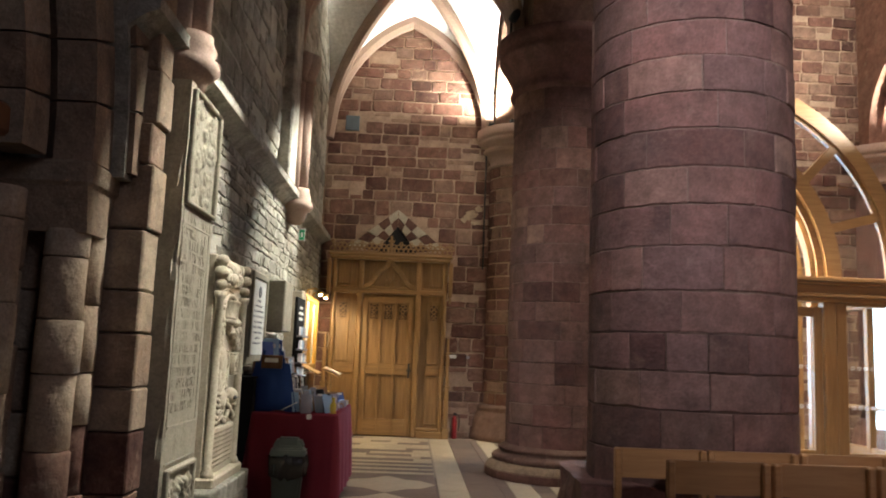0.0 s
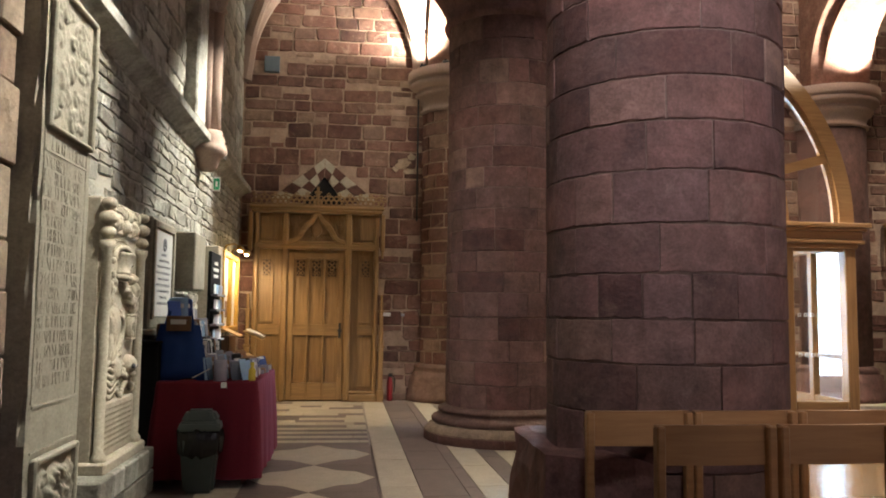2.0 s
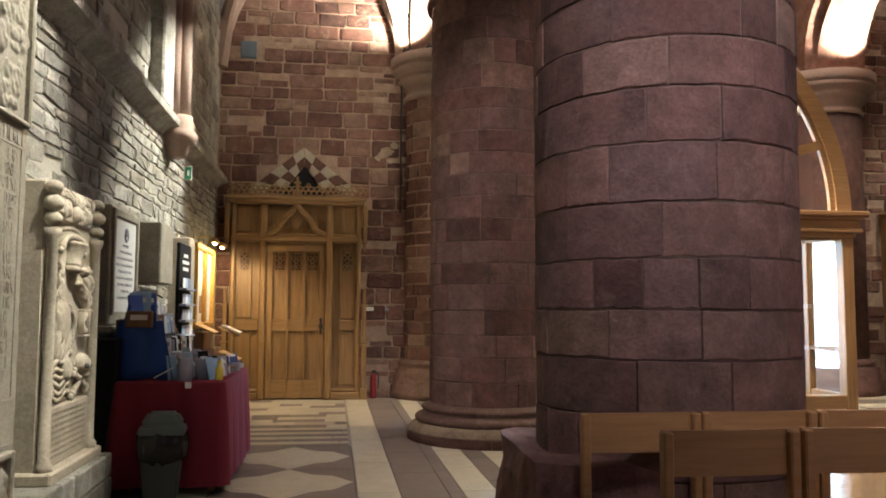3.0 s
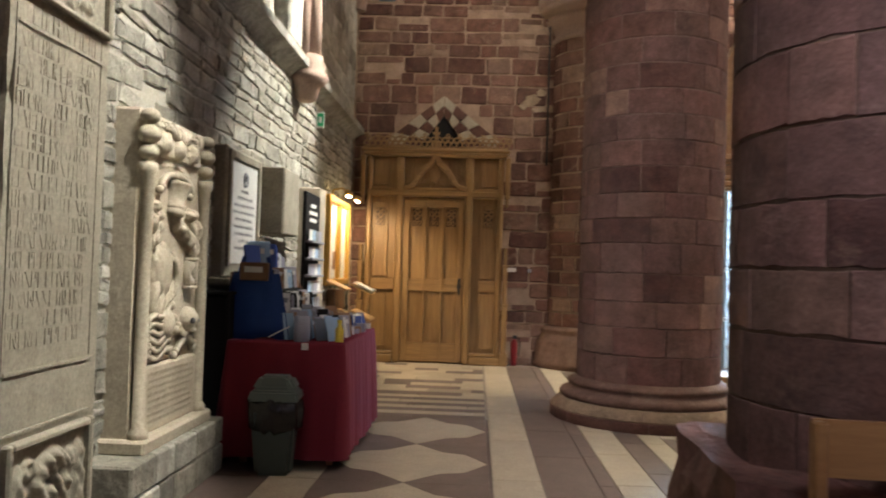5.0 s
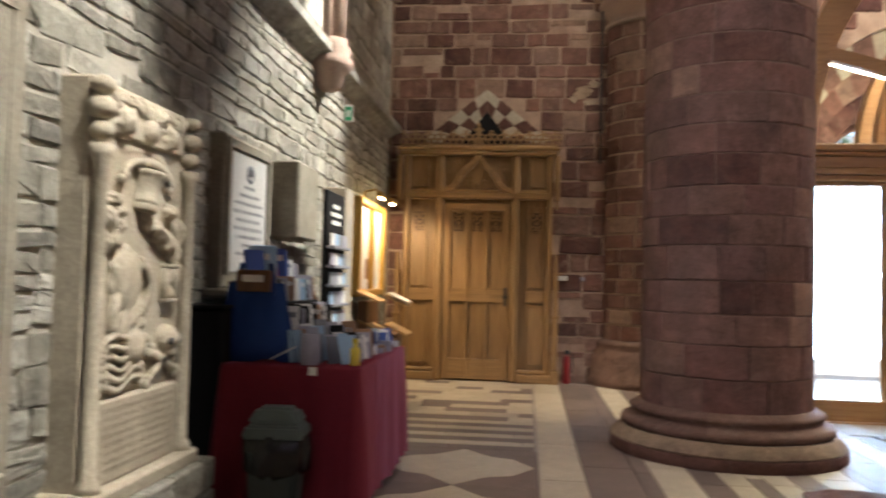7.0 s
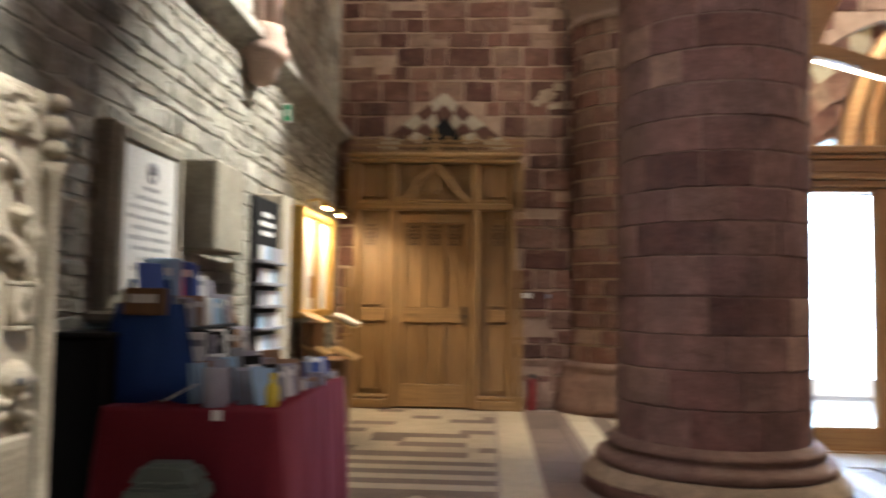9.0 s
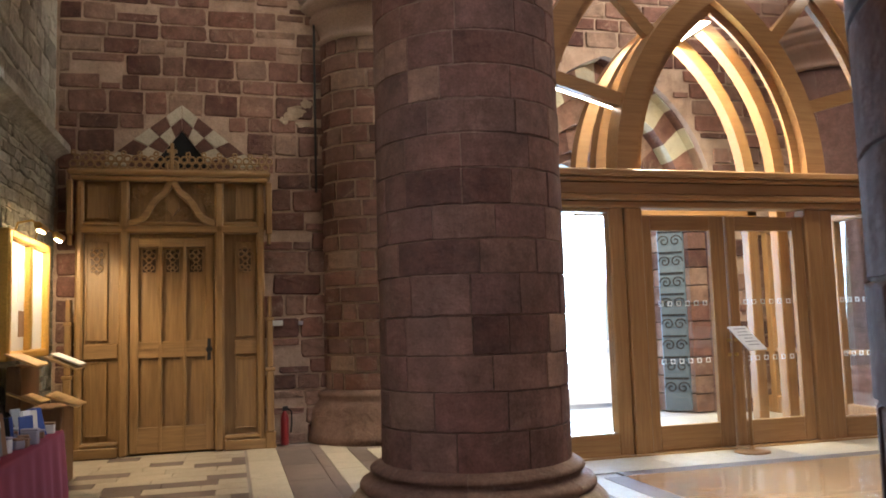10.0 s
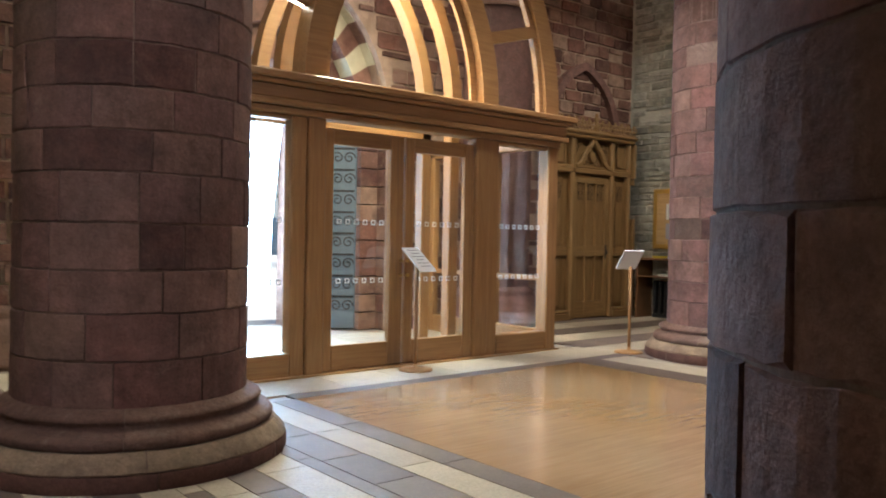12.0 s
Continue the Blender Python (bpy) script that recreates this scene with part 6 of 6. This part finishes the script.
spotlight(1.08, 5.75, 5.06, (-1.4, 6.3, 1.9))
spotlight(1.08, 9.92, 5.06, (-1.4, 10.3, 2.6))
spotlight(1.10, 6.05, 5.06, (1.65, 9.2, 2.3))
spotlight(1.02, 1.5, 5.06, (1.75, 6.6, 1.8))
spotlight(2.48, 9.9, 5.06, (7.6, 10.2, 1.6))
spotlight(8.45, 9.9, 5.06, (9.9, 13.2, 2.4))
spotlight(7.02, 9.6, 5.06, (4.2, 13.2, 6.6))
spotlight(1.08, 9.45, 5.06, (-0.1, 13.2, 3.9))
spotlight(1.18, 12.95, 4.93, (0.6, 12.4, 6.3), False)
spotlight(1.50, 12.70, 4.93, (1.3, 12.0, 6.3), False)

# ---- far aisle ----
nb2 = thing("noticeboard", "gilt-framed noticeboard with photographs in the far aisle", "noticeboard")
part("frame", boxed(SOUTH_X - 0.05, SOUTH_X - 0.01, 11.6, 12.75, 1.05, 1.97, 0.01), M_GILT, nb2)
part("backing", boxed(SOUTH_X - 0.056, SOUTH_X - 0.051, 11.68, 12.67, 1.12, 1.9), M_DESK, nb2)
for y, z, m in ((12.4, 1.6, M_WHITE), (12.1, 1.62, M_WHITE), (12.4, 1.3, M_LILAC), (12.1, 1.28, M_BLACK), (11.85, 1.5, M_WHITE)):
    part("photograph", boxed(SOUTH_X - 0.062, SOUTH_X - 0.057, y - 0.1, y + 0.1, z - 0.1, z + 0.14), m, nb2)
shelf = thing("leaflet_shelf", "dark wooden leaflet shelf against the far wall", "shelf", (SOUTH_X, 12.2, 0))
part("top", boxed(-0.42, -0.01, -0.6, 0.6, 0.88, 0.91, 0.006), M_RACK, shelf)
for y in (-0.57, 0.57):
    part("side", boxed(-0.4, -0.01, y - 0.015, y + 0.015, 0, 0.88), M_RACK, shelf)
part("lower_shelf", boxed(-0.4, -0.01, -0.55, 0.55, 0.62, 0.64), M_RACK, shelf)
for y, z, m in ((12.45, 0.912, M_LEMON), (12.2, 0.912, M_WHITE), (11.95, 0.912, M_LEMON), (12.35, 0.642, M_WHITE), (12.0, 0.642, M_WHITE)):
    lf = thing("leaflet_stack", "stack of printed leaflets on the shelf", "leaflets", (SOUTH_X - 0.24, y, z), group="leaflet stacks")
    part("stack", boxed(-0.1, 0.1, -0.08, 0.08, 0, 0.03, 0.003), m, lf)
rad = thing("radiator", "dark cast-iron column radiator under the shelf", "radiator", (SOUTH_X - 0.12, 12.2, 0))
for i in range(9):
    part("fin", boxed(-0.06, 0.06, -0.42 + 0.1 * i, -0.36 + 0.1 * i, 0.06, 0.56, 0.02), M_IRON, rad)
part("foot", boxed(-0.05, 0.05, -0.42, 0.44, 0, 0.06), M_IRON, rad)
hood = thing("hood_mould", "dark worn arched hood moulding above the far door", "moulding", kind="structure")
bm = bmesh.new()
sweep(bm, [(9.53 + u, WEST_Y - 0.05, 2.75 + v) for u, v in arch_points(0.75, 0.3, 12)], 0.12, 0.12, up=(0, 1, 0))
part("moulding", bm, M_PURPLE, hood)

# ---- outside ----
tagged(part("ground", boxed(-400, 400, 14.65, 900, -0.35, -0.05), M_ROADWAY), "pale paved street outside the west door", "ground", kind="structure")


def house(x, y, w, h, storeys, bays):
    o = thing("house", "pale rendered stone house across the street", "house", (x, y, -0.05), group="houses across the street")
    part("wall", boxed(0, w, 0, 6, 0, h), M_HOUSE, o)
    bm = bmesh.new()
    prism(bm, [(-0.2, h), (6.2, h), (3, h + 2.6)], -0.2, w + 0.2, 'X')
    part("roof", bm, M_SLATE, o, "slate roof")
    part("chimney", boxed(w * 0.8, w * 0.8 + 0.7, 2.6, 3.4, h + 1.6, h + 3.4), M_HOUSE, o)
    for s in range(storeys):
        for b in range(bays):
            cx, z = w * (b + 0.5) / bays, 0.9 + s * h / storeys
            if s == 0 and b == bays // 2:
                part("door", boxed(cx - 0.5, cx + 0.5, -0.03, 0.05, 0, 2.1), M_BLUEDOOR, o)
                continue
            wi = part("window", boxed(cx - 0.55, cx + 0.55, -0.05, 0.05, z, z + 1.5), M_WHITE, o, "white window frame")
            for dx in (-0.5, 0.04):
                part("pane", boxed(cx + dx, cx + dx + 0.46, -0.06, -0.051, z + 0.06, z + 1.44), M_BLACK, wi)


house(-9, 46, 11, 7.0, 2, 4)
house(3, 47, 10, 7.5, 2, 4)
house(14, 46, 12, 7.0, 2, 4)
house(27, 45, 12, 8.0, 2, 4)
house(40, 44, 12, 7.5, 2, 4)


def tree(x, y, h, seed):
    rnd = random.Random(seed)
    t = thing("tree", "leafy green street tree with a tapered trunk", "tree", (x, y, -0.05), group="street trees")
    bm = bmesh.new()
    lathe([(0.22, 0), (0.17, 0.6), (0.13, h * 0.4), (0.05, h * 0.75)], 12, bm=bm)
    tips = []
    for k in range(9):
        a, z = rnd.uniform(0, 6.28), h * rnd.uniform(0.32, 0.6)
        q = Vector((math.cos(a), math.sin(a), 0)) * h * rnd.uniform(0.15, 0.28) + Vector((0, 0, z + h * rnd.uniform(0.12, 0.3)))
        sweep(bm, [(0, 0, z), tuple(Vector((0, 0, z)).lerp(q, 0.5) + Vector((0, 0, 0.1))), tuple(q)], 0.06, 0.06, up=(0.3, 0.2, 1))
        tips.append(q)
    part("trunk", bm, M_BARK, t)
    vs, fs = [], []
    tips.append(Vector((0, 0, h * 0.85)))
    for _ in range(2600):
        c = rnd.choice(tips) + Vector((rnd.gauss(0, 1), rnd.gauss(0, 1), rnd.gauss(0, 0.8))) * h * 0.095
        a, b = Vector((rnd.uniform(-1, 1), rnd.uniform(-1, 1), rnd.uniform(-1, 1))).normalized() * 0.14, Vector((rnd.uniform(-1, 1), rnd.uniform(-1, 1), rnd.uniform(-1, 1))).normalized() * 0.08
        i = len(vs)
        vs += [c - a, c + b, c + a, c - b]
        fs.append((i, i + 1, i + 2, i + 3))
    me = bpy.data.meshes.new("crown")
    me.from_pydata([tuple(v) for v in vs], [], fs)
    me.materials.append(M_LEAF)
    ob = new("crown", me)
    ob.parent = t
    return t


tree(12.5, 30, 7.5, 1)
tree(19, 33, 8.5, 2)
tree(7.5, 38, 7.0, 3)
tree(28, 32, 8.0, 4)
# ---- masonry pieces ----


def stone_mesh(name, mat, seed, e=0.10, slant=0.06):
    """A unit block, front towards -y, with worn uneven edges."""
    rnd = random.Random(seed)

    def j(s):
        return rnd.uniform(-s, s)
    outline = []
    for sx, sz, first in ((-1, -1, 'z'), (1, -1, 'x'), (1, 1, 'z'), (-1, 1, 'x')):
        cx, cz = rnd.uniform(0.015, 0.07), rnd.uniform(0.03, 0.15)
        p, q = (sx * 0.5, sz * (0.5 - cz)), (sx * (0.5 - cx), sz * 0.5)
        outline += [p, q] if first == 'z' else [q, p]
        if first == 'x' and sz < 0:
            outline[-2], outline[-1] = q, p
    outline = [(x + j(0.015), z + j(slant)) for x, z in outline]
    n = len(outline)
    vs = [(x, 1.0, z) for x, z in outline] + [(x, 0.45, z) for x, z in outline]
    vs += [(x * (1 - e + j(0.03)), j(0.22), z * (1 - e * 1.7 + j(0.05))) for x, z in outline] + [(j(0.2), j(0.12), j(0.2))]
    fs = []
    for k in range(n):
        m = (k + 1) % n
        fs += [(k, m, n + m, n + k), (n + k, n + m, 2 * n + m, 2 * n + k), (2 * n + k, 2 * n + m, 3 * n)]
    me = bpy.data.meshes.new(name)
    me.from_pydata(vs, [], fs)
    me.materials.append(mat)
    return me


def courses(u0, u1, z0, z1, hs, ws, seed, keep=lambda u, z, w, h: True):
    rnd = random.Random(seed)
    z = z0
    while z < z1 - 0.02:
        h = min(rnd.uniform(*hs), z1 - z)
        u = u0 - rnd.uniform(0, ws[0])
        while u < u1:
            w = rnd.uniform(*ws)
            a, b = max(u, u0), min(u + w, u1)
            if b - a > 0.05:
                hh, zz = h, z
                if rnd.random() < 0.12 and h > 0.12:
                    hh = h * rnd.uniform(0.4, 0.6)
                    zz = z + rnd.choice((0, h - hh))
                if keep((a + b) / 2, zz + hh / 2, b - a, hh):
                    yield (a + b) / 2, zz + hh / 2, b - a, hh, rnd.random()
            u += w
        z += h


def lay(parent, meshes, rows, place, gap, proud, tilt=0.03):
    for u, z, w, h, q in rows:
        ob = new("stone", meshes[int(q * 97) % len(meshes)])
        ob.parent = parent
        ob.matrix_local = place(u, z) @ Matrix.Rotation((q * 7.31 % 1 - 0.5) * tilt, 4, 'Y') @ Matrix.Diagonal((w - gap, proud * (0.7 + 0.6 * q), h - gap, 1))


def lay_joined(name, parent, mat, meshes, rows, place, gap, proud, tilt=0.03):
    vs, fs = [], []
    for u, z, w, h, q in rows:
        m = place(u, z) @ Matrix.Rotation((q * 7.31 % 1 - 0.5) * tilt, 4, 'Y') @ Matrix.Diagonal((w - gap, proud * (0.7 + 0.6 * q), h - gap, 1))
        me = meshes[int(q * 97) % len(meshes)]
        i = len(vs)
        vs += [tuple(m @ v.co) for v in me.vertices]
        fs += [tuple(i + k for k in p.vertices) for p in me.polygons]
    me = bpy.data.meshes.new(name)
    me.from_pydata(vs, [], fs)
    me.materials.append(mat)
    ob = new(name, me)
    ob.parent = parent
    return tagged(ob, kind="stuff")


red_units = [stone_mesh("stone", M_RED, k, 0.055, 0.06) for k in range(8)]
grey_units = [stone_mesh("stone", M_GREY, 20 + k, 0.07, 0.13) for k in range(8)]
W_IN = lambda y, d: (lambda u, z: Matrix.Translation((u, y - d, z)))


def west_keep(u, z, w, h):
    if -1.14 < u < 0.59 and z < 2.80:
        return False
    if abs(u + 0.2) / 0.78 + (z - 2.85) / 0.66 < 1 and z > 2.7:
        return False
    if abs(u + 1.0) < 0.2 and abs(z - 4.87) < 0.14:
        return False
    return True


rows = list(courses(WALL_X + 0.02, 1.50, 0.0, 6.75, (0.16, 0.245), (0.18, 0.52), 7, west_keep))
lay(wall_west, red_units, [r for r in rows if r[1] < 5.3], W_IN(WEST_Y, 0.016), 0.021, 0.028)
lay_joined("upper_stones", wall_west, M_RED_J, red_units, [r for r in rows if r[1] >= 5.3], W_IN(WEST_Y, 0.016), 0.021, 0.028)


def nave_keep(u, z, w, h):
    du = abs(u - NAVE_X) - w / 2
    if z < PORT_Z:
        return du > PORT_H
    return (du + PORT_C) ** 2 + (z - h / 2 - PORT_Z) ** 2 > (PORT_H + PORT_C) ** 2


rows = list(courses(2.2, 7.3, 0.0, 9.0, (0.16, 0.22), (0.22, 0.5), 9, nave_keep)) + list(courses(8.1, SOUTH_X - 0.01, 0.0, 6.5, (0.16, 0.21), (0.2, 0.46), 10, lambda u, z, w, h: not (8.6 < u < 10.46 and z < 2.8)))
lay_joined("far_stones", wall_west, M_RED_J, red_units, rows, W_IN(WEST_Y, 0.022), 0.022, 0.03)

# a smear of pale plaster left on the stones beside the column
rnd = random.Random(31)
for px, pz, pw, ph in ((0.96, 3.46, 0.17, 0.10), (1.08, 3.56, 0.09, 0.07), (0.84, 3.38, 0.07, 0.045), (1.04, 3.34, 0.10, 0.04)):
    ring = []
    for k in range(22):
        a = 2 * math.pi * k / 22
        q = 0.75 + 0.45 * noise.noise(Vector((math.cos(a) * 1.6 + px * 7, math.sin(a) * 1.6, pz * 3)))
        ring.append((px + pw * q * math.cos(a), pz + ph * q * math.sin(a)))
    bm = bmesh.new()
    prism(bm, ring, WEST_Y - 0.030 - 0.004 * rnd.random(), WEST_Y + 0.01)
    part("plaster_patch", bm, M_OLD_PALE, wall_west, "pale remnant of plaster")

NORTH = lambda u, z: Matrix.Translation((WALL_X + 0.014 + 0.012 * noise.noise(Vector((u * 1.3, z * 1.3, 5))), u, z + 0.045 * noise.noise(Vector((u * 0.9, z * 0.7, 1))))) @ Matrix.Rotation(radians(90), 4, 'Z')
rows = list(courses(5.1, 13.2, 0.0, 2.88, (0.05, 0.15), (0.10, 0.46), 15))
near = [r for r in rows if 5.95 < r[0] < 8.05 and not (6.25 < r[0] < 7.05 and r[1] < 1.85)]
lay(wall_north, grey_units, near[:300], NORTH, 0.010, 0.028, 0.16)
pick = set(near[:300])
lay_joined("rubble", wall_north, M_GREY_J, grey_units, [r for r in rows if r not in pick], NORTH, 0.010, 0.028, 0.16)
ash = list(courses(5.1, 13.2, 3.08, 6.6, (0.20, 0.32), (0.26, 0.6), 16))
lay_joined("ashlar", wall_north, M_GREY_J, grey_units, ash, NORTH, 0.014, 0.022)
SOUTH = lambda u, z: Matrix.Translation((SOUTH_X - 0.018, u, z)) @ Matrix.Rotation(radians(-90), 4, 'Z')
lay_joined("rubble", wall_south, M_GREY_J, grey_units, list(courses(8.0, 13.2, 0.0, 6.0, (0.07, 0.16), (0.2, 0.5), 17)), SOUTH, 0.012, 0.026)

# ---- pillar ashlars ----
CACHE = {}
for p, seed in ((PILLARS[0], 3), (PILLARS[1], 8)):
    for a, w, z, h, d in block_rows(P_R, 0.335, 4.21, seed):
        key = (round(w, 2), round(h, 3), int(z * 50 + a * 9) % 3)
        if key not in CACHE:
            bm = bmesh.new()
            pillar_block(bm, P_R, 0, w, 0, h, 0.0, key[2] + int(w * 100))
            me = bpy.data.meshes.new("ashlar")
            bm.to_mesh(me)
            bm.free()
            me.materials.append(M_PURPLE)
            CACHE[key] = me
        ob = new("ashlar", CACHE[key])
        ob.parent = p
        ob.matrix_local = Matrix.Rotation(a, 4, 'Z') @ Matrix.Translation((d * 0.5 * math.cos(w / 2), d * 0.5 * math.sin(w / 2), z))
RC = {}
for a, w, z, h, d in block_rows(0.575, 0.53, 4.26, 21, gap=0.026, scale=0.85):
    if not (math.pi * 0.95 < (a + w / 2) % (2 * math.pi) < math.pi * 2.05):
        continue
    key = (round(w, 2), round(h, 3))
    if key not in RC:
        bm = bmesh.new()
        pillar_block(bm, 0.575, 0, w, 0, h, 0.0)
        me = bpy.data.meshes.new("ashlar")
        bm.to_mesh(me)
        bm.free()
        me.materials.append(M_RED)
        RC[key] = me
    ob = new("ashlar", RC[key])
    ob.parent = resp
    ob.matrix_local = Matrix.Rotation(a, 4, 'Z') @ Matrix.Translation((d * math.cos(w / 2), d * math.sin(w / 2), z))

# ---- floor slabs ----
TILE_UNIT = {}
for nm, mt in (("light", M_TILE_L), ("dark", M_TILE_D)):
    bm = bmesh.new()
    vs = [(-0.5, -0.5, -0.012), (0.5, -0.5, -0.012), (0.5, 0.5, -0.012), (-0.5, 0.5, -0.012)]
    lo = [bm.verts.new(v) for v in vs]
    hi = [bm.verts.new((x, y, 0.0)) for x, y, _ in vs]
    bm.faces.new(hi)
    for k in range(4):
        bm.faces.new((lo[k], lo[(k + 1) % 4], hi[(k + 1) % 4], hi[k]))
    me = bpy.data.meshes.new("slab")
    bm.to_mesh(me)
    bm.free()
    me.materials.append(mt)
    TILE_UNIT[nm] = me


def tile(x0, x1, y0, y1, tone, gap=0.006):
    ob = new("slab", TILE_UNIT[tone])
    ob.parent = floor
    ob.matrix_local = Matrix.Translation(((x0 + x1) / 2, (y0 + y1) / 2, 0)) @ Matrix.Diagonal((x1 - x0 - gap, y1 - y0 - gap, 1, 1))
    return ob


def shape(pts, tone):
    cx, cy = sum(p[0] for p in pts) / len(pts), sum(p[1] for p in pts) / len(pts)
    bm = bmesh.new()
    prism(bm, [(cx + (x - cx) * 0.992, cy + (y - cy) * 0.992) for x, y in pts], -0.012, 0.0, 'Z')
    bmesh.ops.recalc_face_normals(bm, faces=bm.faces)
    ob = part("slab", bm, M_TILE_L if tone == "light" else M_TILE_D, floor)
    return ob


def strip(x0, x1, y0, y1, tone, step, rnd):
    """A band of slabs, cut along its longer side."""
    if y1 - y0 > x1 - x0:
        y = y0
        while y < y1 - 0.01:
            e = min(y + step * rnd.uniform(0.8, 1.2), y1)
            tile(x0, x1, y, e, tone)
            y = e
    else:
        x = x0
        while x < x1 - 0.01:
            e = min(x + step * rnd.uniform(0.8, 1.2), x1)
            tile(x, e, y0, y1, tone)
            x = e


rnd = random.Random(5)
L, D = "light", "dark"
# chequered field before the oak door
y = 10.40
k = 0
while y < 12.98:
    h = 0.21
    x = -1.38 + rnd.uniform(-0.3, 0)
    while x < 0.40:
        w = rnd.choice((0.28, 0.42, 0.42, 0.56))
        a, b = max(x, -1.38), min(x + w, 0.40)
        if b - a > 0.05:
            tile(a, b, y, min(y + h, 13.0), L if (k + int(x * 3.1)) % 3 else D)
        x += w
        k += 1
    y += h
# bands across the aisle
y = 9.24
for i in range(8):
    strip(-1.38, 0.40, y, y + 0.145, (D, L)[i % 2], 0.6, rnd)
    y += 0.145
# pointed lozenges down the aisle
for i in range(-8, 8):
    y0 = 1.24 + i * 1.0
    if y0 < -5.5 or y0 > 8.9:
        continue
    c = -0.08
    star = [(c, y0), (c + 0.19, y0 + 0.22), (c + 0.34, y0 + 0.27), (c + 0.48, y0 + 0.5), (c + 0.34, y0 + 0.73), (c + 0.19, y0 + 0.78), (c, y0 + 1.0), (c - 0.19, y0 + 0.78), (c - 0.34, y0 + 0.73), (c - 0.48, y0 + 0.5), (c - 0.34, y0 + 0.27), (c - 0.19, y0 + 0.22)]
    shape(star, L)
    for s in (-1, 1):
        shape([(c, y0), (c + s * 0.19, y0 + 0.22), (c + s * 0.34, y0 + 0.27), (c + s * 0.48, y0 + 0.5), (c + s * 0.48, y0)], D)
        shape([(c, y0 + 1.0), (c + s * 0.19, y0 + 0.78), (c + s * 0.34, y0 + 0.73), (c + s * 0.48, y0 + 0.5), (c + s * 0.48, y0 + 1.0)], D)
    tile(-0.84, -0.56, y0, y0 + 1.0, L)
    tile(-1.38, -0.84, y0, y0 + 1.0, D)
strip(0.40, 0.42, -5.5, 9.24, D, 1.4, rnd)
# long bands beside the arcade
strip(0.42, 0.70, -5.5, 13.0, L, 0.9, rnd)
strip(0.70, 1.02, -5.5, 13.0, D, 0.8, rnd)
strip(2.46, 2.72, -5.5, 11.0, D, 0.5, rnd)
strip(2.72, 2.94, -5.5, 11.0, L, 0.9, rnd)
strip(2.94, 3.12, -5.5, 10.3, D, 0.9, rnd)
# nested frames between the pillars
for y0, y1 in ((9.90, 13.0), (5.73, 9.42), (1.56, 5.25)):
    x0, x1 = 1.02, 2.46
    tone = 0
    a, b, c, d = x0, x1, y0, y1
    for w in (0.10, 0.24, 0.17, 0.16, 0.1):
        if b - a < 2 * w or d - c < 2 * w:
            break
        t = (D, L, D, L, D)[tone]
        strip(a, a + w, c, d, t, 0.8, rnd)
        strip(b - w, b, c, d, t, 0.8, rnd)
        strip(a + w, b - w, c, c + w, t, 0.6, rnd)
        strip(a + w, b - w, d - w, d, t, 0.6, rnd)
        a, b, c, d = a + w, b - w, c + w, d - w
        tone += 1
    if b - a > 0.03:
        strip(a, b, c, d, (D, L, D, L, D, L)[tone], 0.8, rnd)
for y0, y1 in ((9.42, 9.90), (5.25, 5.73)):
    strip(1.02, 2.46, y0, y1, D, 0.5, rnd)
# border before the porch and paving of the far aisle
strip(3.12, 7.0, 10.3, 10.46, D, 0.8, rnd)
strip(2.94, 7.0, 10.46, 11.06, L, 0.7, rnd)
strip(2.46, 6.9, 11.06, 13.3, L, 0.7, rnd)
strip(6.15, 6.5, -1.0, 10.3, D, 0.9, rnd)
strip(6.5, 6.9, -1.0, 10.3, L, 0.9, rnd)
for i in range(8):
    strip(7.0, SOUTH_X, 9.6 + 0.45 * i, 9.6 + 0.45 * (i + 1), (L, D)[i % 2], 0.6, rnd)
strip(6.9, SOUTH_X, 2.0, 9.6, D, 0.9, rnd)
